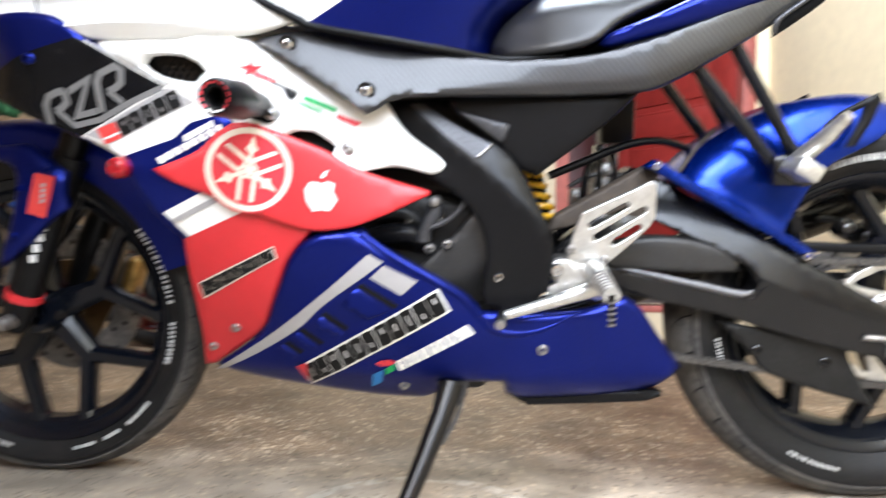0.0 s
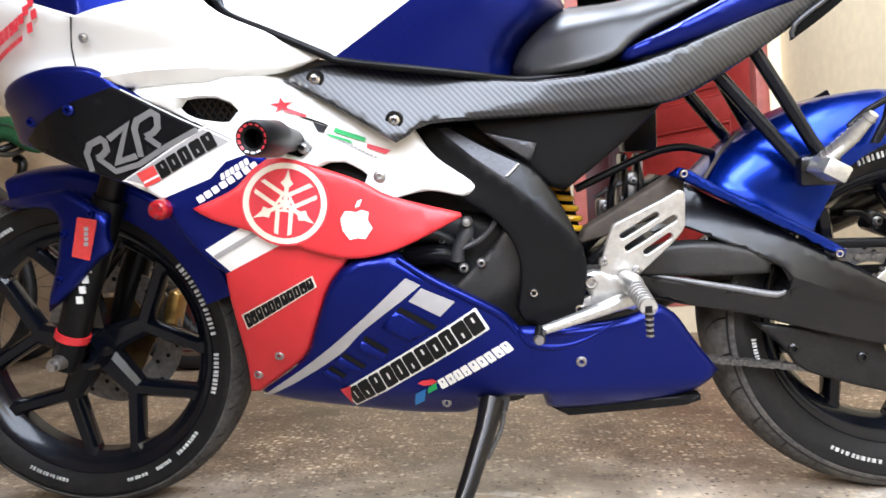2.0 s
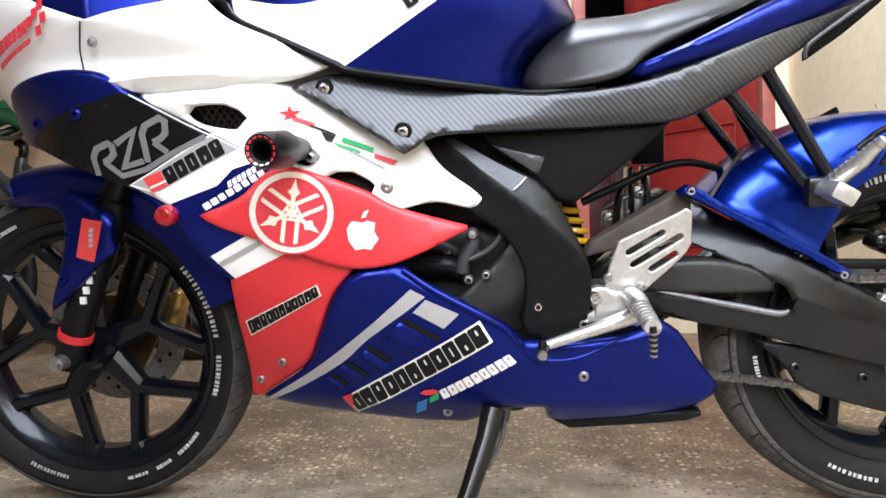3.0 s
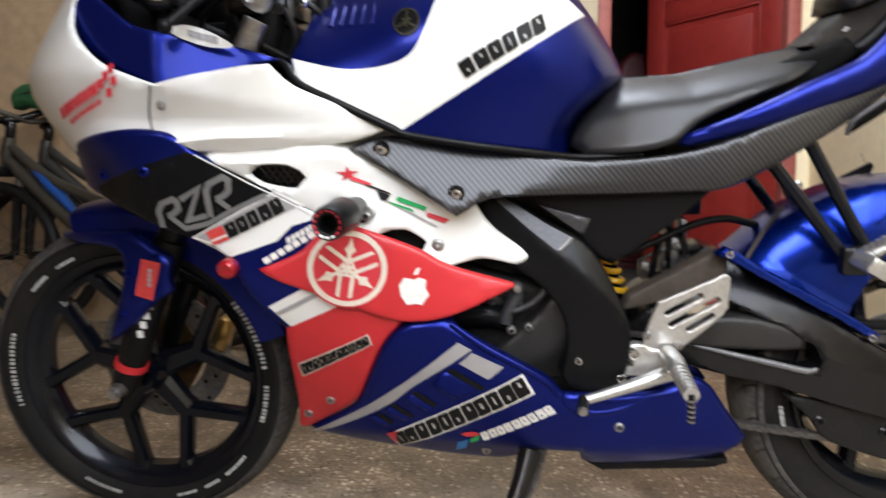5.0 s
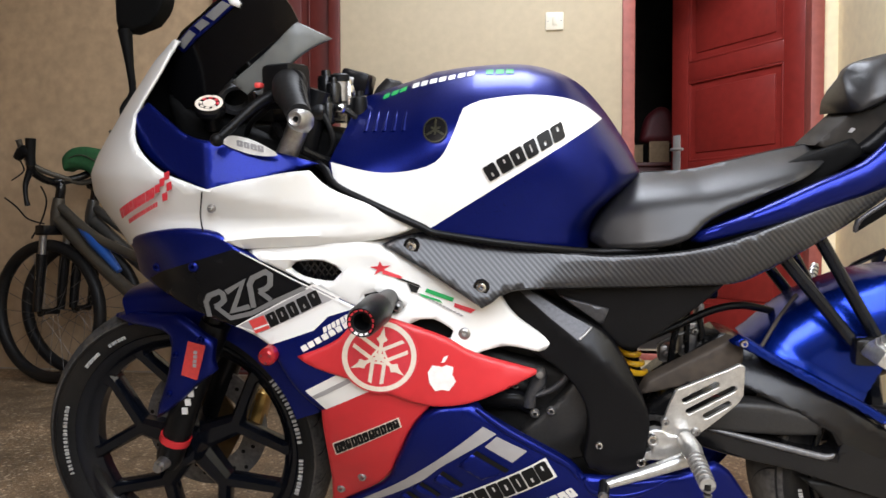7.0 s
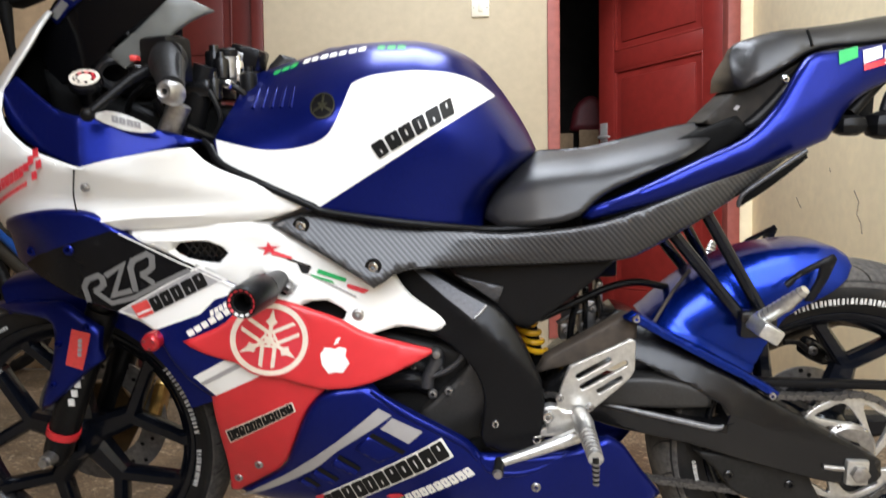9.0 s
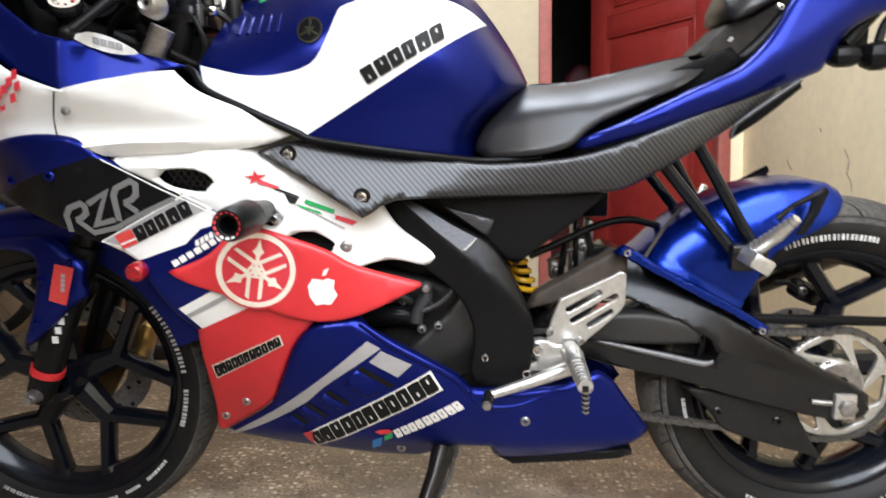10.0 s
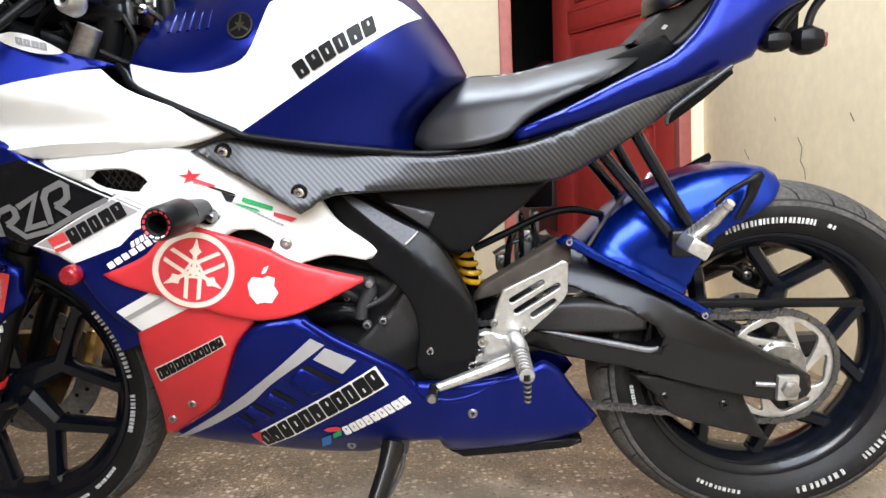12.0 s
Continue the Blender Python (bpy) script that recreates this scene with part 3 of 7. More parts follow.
floor = tagged(block("floor", (-4.6, -4.2, -0.12), (3.2, 5.4, -0.008), CONCRETE, None, "", 0), "concrete bed under worn brown terrazzo tiles", "floor", kind="structure")
wall("wall_back", (-0.92, BACK, -0.1), (0.40, BACK + 0.14, 2.9), WALL, "cream painted back wall beside the red door")
# this strip's bright light is carried by the side wall colour
wall("wall_back_end", (1.262, BACK, -0.1), (SIDE + 0.14, BACK + 0.14, 2.9), SIDEWALL, "narrow strip of wall beside the door frame, its brightness put into the paint")
wall("wall_lintel", (0.40, BACK, 2.20), (1.262, BACK + 0.14, 2.9), WALL, "cream wall above the red door")
wall("wall_step", (0.40, BACK + 0.002, -0.1), (1.262, BACK + 0.14, 0.14), WALL, "cream plinth under the door sill")
wall("wall_side", (SIDE, -2.2, -0.1), (SIDE + 0.14, BACK, 2.9), SIDEWALL, "pale cream side wall, brightened in its colour, with cracked and stained paint")
wall("wall_back_left", (-4.6, BACK + 0.02, -0.1), (-1.56, BACK + 0.16, 2.9), BROWNWALL, "brown wall behind the bicycles")
wall("wall_left_lintel", (-1.56, BACK + 0.02, 2.2), (-0.92, BACK + 0.16, 2.9), BROWNWALL, "brown wall above the second door")
# three unseen walls, added to darken the left and the low reflections
wall("wall_far_left", (-4.6, -4.2, -0.1), (-4.46, BACK + 0.02, 2.9), BROWNWALL, "unseen plain wall added to close the carport")
wall("wall_front_low", (-1.05, -2.24, -0.1), (SIDE, -2.1, 1.0), BROWNWALL, "unseen low wall added to block low light from the front")
wall("wall_front_left", (-4.46, -2.24, -0.1), (-1.05, -2.1, 2.9), BROWNWALL, "unseen wall added to keep front light off the left side")
# unseen ceiling added to hold back the sky, cut open at both lamps
bm = box(bmesh.new(), (-4.6, -2.2, 2.9), (-0.55, 5.4, 3.0))
for x0, x1, y0, y1 in ((-0.55, 0.2, -2.2, 0.2), (0.2, 1.3, -2.2, -2.1), (1.3, 3.2, -2.2, 5.4), (0.2, 1.3, -1.14, 0.2), (-0.55, 1.3, 1.3, 5.4), (0.55, 1.3, 0.2, 1.3)):
    box(bm, (x0, y0, 2.9), (x1, y1, 3.0))
tagged(part("ceiling", bm, CONCRETE), "unseen plain ceiling with holes for the added lamps", "ceiling", kind="structure")
# the unlit room behind the open door; its darkness is put into the paint
wall("room_wall_back", (-0.6, 5.2, -0.1), (2.9, 5.3, 2.9), DARKROOM, "room wall behind the door, its dimness put into the paint")
wall("room_wall_left", (-0.62, 2.1, -0.1), (-0.5, 5.2, 2.9), DARKROOM, "side wall of the room, its dimness put into the paint")
wall("room_wall_right", (2.8, 2.1, -0.1), (2.92, 5.2, 2.9), DARKROOM, "side wall of the room, its dimness put into the paint")
wall("room_wall_front", (SIDE + 0.14, 2.09, -0.1), (2.9, 2.2, 2.9), DARKROOM, "front wall of the room, its dimness put into the paint")
tagged(block("room_floor", (-0.6, BACK + 0.14, -0.0), (2.9, 5.2, 0.14), DARKROOM, None, "", 0), "raised floor of the room, its dimness put into the paint", "floor", kind="structure")


def door_frame(x0, x1, y, z0, z1, mats, label, name):
    root = tagged(new(name), label, "door frame", kind="structure")
    w, d = 0.055, 0.10
    block("jamb", (x0, y, z0), (x0 + w, y + d, z1), mats, root)
    block("jamb", (x1 - w, y, z0), (x1, y + d, z1), mats, root)
    block("head", (x0 + w, y, z1 - w), (x1 - w, y + d, z1), mats, root)
    block("sill", (x0 + w, y + 0.01, z0 - 0.03), (x1 - w, y + d, z0), mats, root)
    return root


def panel_door(name, wide, tall, label, paint=DOORRED):
    """A framed door with raised panels, hinged at its right edge, foot at z 0."""
    root = tagged(new(name), label, "door", kind="structure")
    t, s = 0.036, 0.105
    block("stile", (-s, 0, 0), (0, t, tall), paint, root)
    block("stile", (-wide, 0, 0), (-wide + s, t, tall), paint, root)
    rails = (0, 0.17, 0.80, 0.92, 1.34, 1.44, tall - 0.12, tall)
    for a, b in zip(rails[::2], rails[1::2]):
        block("rail", (-wide + s, 0.001, a), (-s, t - 0.001, b), paint, root)
    for a, b in zip(rails[1::2], rails[2::2]):
        bm = box(bmesh.new(), (-wide + s, 0.014, a), (-s, t - 0.014, b))
        box(bm, (-wide + s + 0.045, 0.006, a + 0.045), (-s - 0.045, t - 0.006, b - 0.045), 0.006)
        part("door_panel", bm, paint, root)
        bm = bmesh.new()
        for lo, hi in (((-wide + s, 0.002, a), (-wide + s + 0.012, 0.016, b)), ((-s - 0.012, 0.002, a), (-s, 0.016, b)),
                       ((-wide + s, 0.002, a), (-s, 0.016, a + 0.012)), ((-wide + s, 0.002, b - 0.012), (-s, 0.016, b))):
            box(bm, lo, hi, 0.004)
        part("moulding", bm, paint, root)
    plate = block("lock_plate", (-wide + 0.012, -0.004, 0.86), (-wide + 0.062, 0.0, 1.07), SILVER, root, "worn steel lock plate", 0.0015)
    tube([(-wide + 0.038, -0.004, 0.99), (-wide + 0.038, -0.045, 0.99), (-wide + 0.06, -0.052, 0.99), (-wide + 0.12, -0.052, 0.985)], 0.008, SILVER, "lever_handle", plate, "steel lever handle")
    block("door_edge_catch", (-wide - 0.002, 0.008, 0.93), (-wide, 0.028, 1.03), STEEL, root, "steel lock strip", 0.0)
    return root


door_frame(0.40, 1.262, BACK - 0.012, 0.14, 2.20, JAMB, "faded red wooden door frame in the cream wall", "door_frame_1")
leaf = panel_door("door_1", 0.755, 2.0, "maroon panelled wooden door standing ajar inward")
leaf.matrix_world = pose(1.207, BACK + 0.06, 0.145, 0, 0, -52)
door_frame(-1.56, -0.92, BACK - 0.012, 0.0, 2.20, DOORSHADE, "maroon wooden door frame, its shade put into the paint", "door_frame_2")
leaf2 = panel_door("door_2", 0.53, 2.1, "closed maroon panelled wooden door, its shade put into the paint", DOORSHADE)
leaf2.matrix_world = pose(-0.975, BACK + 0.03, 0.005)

# light switch
sw = tagged(new("light_switch"), "ivory single light switch on the cream wall", "switch")
sw.matrix_world = pose(0.095, BACK, 1.665)
block("plate", (-0.041, -0.009, -0.041), (0.041, 0, 0.041), IVORY, sw, "", 0.004)
block("rocker", (-0.012, -0.014, -0.02), (0.012, -0.009, 0.02), IVORY, sw, "", 0.002, Matrix.Rotation(radians(6), 3, "X"))
for dx in (-0.03, 0.03):
    lathe("screw", [(0, -0.0105), (0.003, -0.0105), (0.0035, -0.009), (0, -0.009)], STEEL, sw, "", 10, False, (dx, 0, 0))

# ---- the motorcycle: x to its tail, y to its right, z up, leaning on its stand ----
moto = tagged(new("motorcycle"), "blue, white and red sport motorcycle leaning on its side stand", "motorcycle")
moto.matrix_world = pose(0, 0.03, 0, 8, 0, 0)

SIDE_ROWS = [(-0.407, 0.54, 0.222), (-0.1, 0.57, 0.174), (-0.287, 0.296, 0.138), (-0.333, 0.259, 0.113), (0.174, 0.284, 0.172),
             (-0.003, 0.383, 0.188), (-0.473, 0.777, 0.246), (-0.649, 0.765, 0.212), (-0.55, 0.815, 0.246), (-0.6, 0.676, 0.207),
             (-0.515, 0.685, 0.238), (-0.419, 0.573, 0.21), (-0.464, 0.81, 0.255), (-0.592, 0.896, 0.228), (-0.133, 0.735, 0.165),
             (0.038, 0.539, 0.149), (-0.091, 0.443, 0.186), (0.35, 0.25, 0.135), (-0.25, 0.62, 0.2), (0.0, 0.19, 0.125), (-0.66, 1.0, 0.15)]
side = field(SIDE_ROWS)
FRONT_Z = [0.60, 0.66, 0.696, 0.725, 0.755, 0.79, 0.824, 0.857, 0.90, 0.95, 1.012, 1.052, 1.11]
FRONT_X = [-0.72, -0.72, -0.725, -0.748, -0.772, -0.794, -0.798, -0.779, -0.746, -0.709, -0.661, -0.616, -0.556]


def nosed(q):
    """The side surface, drawn in to the middle towards the front line of the nose."""
    t = np.clip((q[:, 0] - np.interp(q[:, 1], FRONT_Z, FRONT_X)) / 0.19, 0, 1)
    return side(q) * np.sqrt(1 - (1 - t) ** 2) ** 0.9 + 0.002


NOSE = [(-0.715, 0.692, 1), (-0.746, 0.725), (-0.77, 0.755), (-0.793, 0.79), (-0.797, 0.824), (-0.778, 0.857), (-0.745, 0.90), (-0.708, 0.95),
        (-0.660, 1.012), (-0.615, 1.054, 1), (-0.556, 1.036, 1), (-0.578, 0.982), (-0.6029, 0.9373), (-0.6105, 0.9126), (-0.598, 0.876), (-0.559, 0.838),
        (-0.51, 0.817), (-0.478, 0.806, 1), (-0.44, 0.815), (-0.40, 0.822), (-0.358, 0.829), (-0.326, 0.831, 1), (-0.298, 0.803), (-0.236, 0.774),
        (-0.165, 0.742, 1), (-0.225, 0.722), (-0.33, 0.714), (-0.437, 0.711, 1), (-0.474, 0.729), (-0.54, 0.735), (-0.627, 0.72), (-0.69, 0.698)]

def nose_depth(q):
    """The nose surface: a shallow hollow below the shoulder crease, a second shoulder, and a lip that turns under."""
    x, z = q[:, 0], q[:, 1]
    top = np.interp(x, (-0.75, -0.60, -0.47, -0.31, -0.2), (0.83, 0.825, 0.803, 0.771, 0.75))
    mid = np.interp(x, (-0.75, -0.60, -0.47, -0.31, -0.2), (0.765, 0.762, 0.757, 0.752, 0.742))
    low = np.interp(x, (-0.75, -0.50, -0.40, -0.27), (0.70, 0.722, 0.731, 0.732))
    deep = np.interp(x, (-0.76, -0.68, -0.60, -0.45, -0.30, -0.24), (0, 0.011, 0.019, 0.020, 0.005, 0))
    a = np.clip((top - z) / (top - mid), 0, 1)
    b = np.clip((mid - z) / (mid - low), 0, 1)
    lip = np.clip(low - z, 0, 0.05) * np.clip((x + 0.47) / 0.04, 0, 1)
    return nosed(q) - deep * a + deep * 0.85 * b * b - 0.65 * lip


CREASE = sharp((-0.60, 0.822), (-0.47, 0.803), (-0.31, 0.771), (-0.22, 0.753), (-0.235, 0.742), (-0.31, 0.752), (-0.47, 0.757), (-0.60, 0.762))
LIP = sharp((-0.44, 0.728), (-0.40, 0.731), (-0.27, 0.732), (-0.235, 0.728), (-0.33, 0.716), (-0.43, 0.7135))
nose = panel("upper_fairing", NOSE, nose_depth, WHITE, moto, "glossy white upper fairing and nose", roll=0.004, grid=0.010, paints=[(CREASE, 0), (LIP, 0)])
mirrored(nose)
lining = panel("fairing_lining", NOSE, lambda q: nose_depth(q) - 0.0085, MATTE, moto, "black inside of the fairing", thick=0.002, roll=0)
mirrored(lining)

FAIRING = [(-0.715, 0.70, 1), (-0.69, 0.708), (-0.627, 0.73), (-0.54, 0.745), (-0.474, 0.739), (-0.437, 0.711, 1), (-0.369, 0.669), (-0.317, 0.643),
           (-0.266, 0.615, 1), (-0.22, 0.56), (-0.153, 0.452, 1), (-0.189, 0.409), (-0.221, 0.341), (-0.25, 0.29), (-0.34, 0.223, 1), (-0.358, 0.221, 1),
           (-0.347, 0.295), (-0.340, 0.40), (-0.337, 0.439, 1), (-0.365, 0.47), (-0.385, 0.505), (-0.41, 0.551), (-0.468, 0.58), (-0.527, 0.604),
           (-0.613, 0.636), (-0.70, 0.652, 1)]
F_BLACK = sharp((-0.450, 0.7125), (-0.437, 0.7075), (-0.317, 0.6415), (-0.458, 0.580), (-0.527, 0.606), (-0.60, 0.632), (-0.632, 0.652), (-0.585, 0.672), (-0.518, 0.693))
F_CREAM = sharp((-0.458, 0.581), (-0.317, 0.641), (-0.268, 0.6145), (-0.312, 0.602), (-0.335, 0.58), (-0.40, 0.558), (-0.413, 0.5515))
F_STRIPE = sharp((-0.3555, 0.4788), (-0.2935, 0.5112), (-0.230, 0.487), (-0.3265, 0.4434))
F_RED = sharp((-0.3365, 0.4393), (-0.3265, 0.4433), (-0.230, 0.487), (-0.10, 0.47), (-0.10, 0.2), (-0.39, 0.2))


def fair(q):
    return nosed(q) - 0.0045


fairing = panel("side_fairing", FAIRING, fair, [BLUE, BLACK, WHITE, RED], moto, "blue, black, white and red side fairing",
                paints=[(F_BLACK, 1), (F_CREAM, 2), (F_RED, 3), (F_STRIPE, 2)])
mirrored(fairing)
decal("stripe", sharp((-0.3452, 0.4688), (-0.2795, 0.5026), (-0.2700, 0.4985), (-0.3412, 0.4632)), fair, GREYVINYL, fairing, label="grey stripe")

# red wing panel with its ring mark
WING = [(-0.361, 0.540, 1), (-0.325, 0.553), (-0.297, 0.567), (-0.275, 0.589), (-0.255, 0.602), (-0.235, 0.603), (-0.204, 0.594), (-0.131, 0.565), (-0.084, 0.538), (0.012, 0.508, 1), (0.013, 0.502, 1),
        (-0.056, 0.471), (-0.104, 0.456), (-0.153, 0.453), (-0.201, 0.466), (-0.249, 0.488), (-0.333, 0.521)]


def wing_depth(q):
    return side(q) + 0.009


wing = panel("wing_panel", WING, wing_depth, RED, moto, "red wing panel on the fairing", roll=0.006)
mirrored(wing)
CX, CZ, CR = -0.2315, 0.5385, 0.0575


def arc_ring(cx, cz, r, n=40):
    return [(cx + r * math.cos(2 * math.pi * i / n), cz + r * math.sin(2 * math.pi * i / n)) for i in range(n)]


decal("round_mark", arc_ring(CX, CZ, CR), wing_depth, CREAM, wing, label="cream ring mark", holes=[arc_ring(CX, CZ, CR * 0.86)])
decal("round_mark", arc_ring(CX, CZ, CR * 1.05), wing_depth, REDPRINT, wing, 0.0009, "dark red line round the ring mark")
for k in range(3):
    a = radians(80 + 120 * k)
    d, s = np.array((math.cos(a), math.sin(a))), np.array((-math.sin(a), math.cos(a)))
    c = np.array((CX, CZ))
    for shape in ([(-0.16, -0.05), (0.52, -0.05), (0.52, 0.05), (-0.16, 0.05)], [(0.40, -0.055), (0.50, -0.15), (0.60, -0.07), (0.84, 0), (0.60, 0.07), (0.50, 0.15), (0.40, 0.055)],
                  [(-0.20, -0.21), (-0.14, -0.21), (-0.14, 0.21), (-0.20, 0.21)], [(-0.78, 0.11), (-0.16, 0.11), (-0.16, 0.21), (-0.74, 0.21)], [(-0.78, -0.11), (-0.16, -0.11), (-0.16, -0.21), (-0.74, -0.21)]):
        decal("round_mark_bar", sharp(*[c + d * u * CR + s * w * CR for u, w in shape]), wing_depth, CREAM, wing, 0.0015 + 0.0002 * k)
decal("fruit_mark", [(-0.157, 0.512), (-0.150, 0.5225), (-0.139, 0.521), (-0.135, 0.5195), (-0.128, 0.5225), (-0.117, 0.519), (-0.119, 0.507), (-0.113, 0.496),
                     (-0.124, 0.481), (-0.135, 0.483), (-0.146, 0.481), (-0.155, 0.495)], wing_depth, LETTER_WHITE, wing, label="white rounded mark")
decal("fruit_mark_leaf", [(-0.136, 0.5265), (-0.130, 0.5275), (-0.125, 0.538), (-0.132, 0.5355)], wing_depth, LETTER_WHITE, wing)

# belly pan
BELLY = [(-0.340, 0.2215, 1), (-0.250, 0.288), (-0.221, 0.340), (-0.189, 0.409), (-0.165, 0.438), (-0.145, 0.449), (-0.082, 0.457, 1), (-0.07, 0.441), (-0.036, 0.421), (0.028, 0.386),
         (0.068, 0.361), (0.088, 0.337, 1), (0.150, 0.335), (0.240, 0.341), (0.294, 0.356, 1), (0.319, 0.339), (0.350, 0.294), (0.387, 0.244, 1), (0.375, 0.230),
         (0.324, 0.201), (0.153, 0.188, 1), (0.127, 0.193, 1), (0.120, 0.222, 1), (0.030, 0.216, 1), (0.024, 0.190), (-0.004, 0.172, 1), (-0.080, 0.172), (-0.175, 0.184), (-0.263, 0.197), (-0.315, 0.210)]


def belly_depth(q):
    """Belly surface with a raised upper lip and tucked-in foot."""
    return side(q) + 0.004 - 0.9 * np.clip(0.235 - q[:, 1], 0, 1) ** 1.2


belly = panel("belly_pan", BELLY, belly_depth, BLUE, moto, "deep blue belly pan with vent slots", roll=0.012)
mirrored(belly)
LIP = [(-0.082, 0.449), (-0.036, 0.416), (0.028, 0.380), (0.064, 0.357), (0.084, 0.33)]
tube([(x, -float(belly_depth(np.array([[x, z]]))[0]) + 0.002, z) for x, z in LIP], [0.004, 0.006, 0.006, 0.005, 0.003], BLUE, "upper_lip", belly)
GROOVE = [(0.088, 0.335), (0.098, 0.315), (0.13, 0.306), (0.175, 0.312), (0.225, 0.335)]
tube([(x, -float(belly_depth(np.array([[x, z]]))[0]) + 0.003, z) for x, z in GROOVE], [0.003, 0.005, 0.006, 0.005, 0.002], BLUE, "scoop_lip", belly)
decal("stripe", [(-0.338, 0.2155, 1), (-0.318, 0.229), (-0.2309, 0.2885), (-0.149, 0.3535), (-0.0715, 0.4206, 1), (-0.0505, 0.4092, 1), (-0.0777, 0.3886), (-0.1418, 0.3412), (-0.1833, 0.3024), (-0.252, 0.2568), (-0.322, 0.2178, 1)], belly_depth, GREYVINYL, belly, label="tapered grey stripe")
decal("stripe", sharp((-0.0501, 0.4048), (-0.0021, 0.383), (-0.0254, 0.3611), (-0.0695, 0.3859)), belly_depth, GREYVINYL, belly, label="grey block stripe")
VENTS = (((-0.1127, 0.3468), (-0.0863, 0.3739), (-0.0342, 0.3423), (-0.0765, 0.3224)), ((-0.1566, 0.3099), (-0.1436, 0.3277), (-0.1098, 0.3034), (-0.1193, 0.2902)),
         ((-0.1944, 0.2868), (-0.1815, 0.2994), (-0.1508, 0.2761), (-0.1613, 0.2664)), ((-0.2193, 0.2669), (-0.2074, 0.2759), (-0.1855, 0.2582), (-0.1947, 0.2481)))
for corners in VENTS:
    foot_l, top_l, top_r, foot_r = (np.array(c) for c in corners)
    up = (top_l - foot_l) * (0.0055 / np.linalg.norm(top_l - foot_l))
    # the slot is not cut; a black strip paints its shade
    vent = decal("vent_slot", sharp(top_l - up * 0.6, top_r - up * 0.6, top_r + up, top_l + up), belly_depth, LETTER_BLACK, belly, 0.0014, "black strip painted for the shade in a vent slot")

    def scoop(q, a=foot_l, n=(top_l - foot_l) / np.linalg.norm(top_l - foot_l), deep=np.linalg.norm(top_l - foot_l)):
        return belly_depth(q) + 0.0004 + 0.0065 * np.clip(1 - ((q - a) @ n) / deep, 0, 1)
    panel("vent_louvre", sharp(foot_l, top_l - up, top_r - up, foot_r), scoop, BLUE, vent, "blue louvre bent outwards", roll=0.0015, grid=0.01, thick=0.006)
mark("belly_mark", ((-0.1785, 0.200), (0.0415, 0.3405), (0.0259, 0.3690), (-0.188, 0.2335)), 11, belly_depth, LETTER_BLACK, belly, 0.0034, LETTER_WHITE, "black bars of a printed mark with a white border", 0.09)
decal("belly_mark_corner", sharp((-0.196, 0.2348), (-0.1785, 0.2425), (-0.1845, 0.201)), belly_depth, REDPRINT, belly, 0.0038, "red corner of a printed mark")
mark("belly_small_mark", ((-0.0333, 0.236), (0.0808, 0.3063), (0.0693, 0.3203), (-0.0399, 0.2522)), 9, belly_depth, LETTER_WHITE, belly, 0.002, None, "white bars of a printed mark")
decal("belly_badge", [(-0.0702, 0.2471), (-0.0625, 0.2527), (-0.0465, 0.2551), (-0.0399, 0.251), (-0.0475, 0.2454), (-0.0609, 0.243)], belly_depth, REDPRINT, belly, 0.0024)
decal("belly_badge", sharp((-0.0551, 0.2388), (-0.0409, 0.2489), (-0.0411, 0.2369), (-0.0566, 0.2265)), belly_depth, GREEN, belly, 0.002)
decal("belly_badge", sharp((-0.0764, 0.226), (-0.0588, 0.2366), (-0.0645, 0.2092), (-0.0824, 0.1968)), belly_depth, SKYBLUE, belly, 0.002)
for x, z in ((0.176, 0.282), (-0.03, 0.205)):
    bolt((x, -float(belly_depth(np.array([[x, z]]))[0]) - 0.001, z), 0.008, STEEL, belly)
mark("leg_mark", ((-0.3237, 0.3482), (-0.2067, 0.4125), (-0.2103, 0.4275), (-0.3254, 0.3706)), 11, fair, LETTER_BLACK, fairing, 0.0024, CREAM, "black bars with a pale border", 0.10)
for x, z in ((-0.287, 0.296), (-0.333, 0.259)):
    bolt((x, -float(fair(np.array([[x, z]]))[0]) - 0.001, z), 0.0075, STEEL, fairing)

# marks on the side fairing
def stroke(pts, wide):
    """The outline of a brush stroke of even width along a line."""
    p = np.array(pts, float)
    d = np.gradient(p, axis=0)
    seg = np.diff(p, axis=0)
    seg /= np.linalg.norm(seg, axis=1)[:, None]
    n = np.c_[-seg[:, 1], seg[:, 0]]
    m = np.vstack([n[:1], n[:-1] + n[1:], n[-1:]])
    m /= np.maximum(np.linalg.norm(m, axis=1)[:, None], 1e-6)
    grow = np.ones(len(p))
    grow[1:-1] = 1 / np.maximum((m[1:-1] * n[1:]).sum(1), 0.5)
    off = m * (grow * wide / 2)[:, None]
    return sharp(*[tuple(a) for a in p + off], *[tuple(a) for a in (p - off)[::-1]])


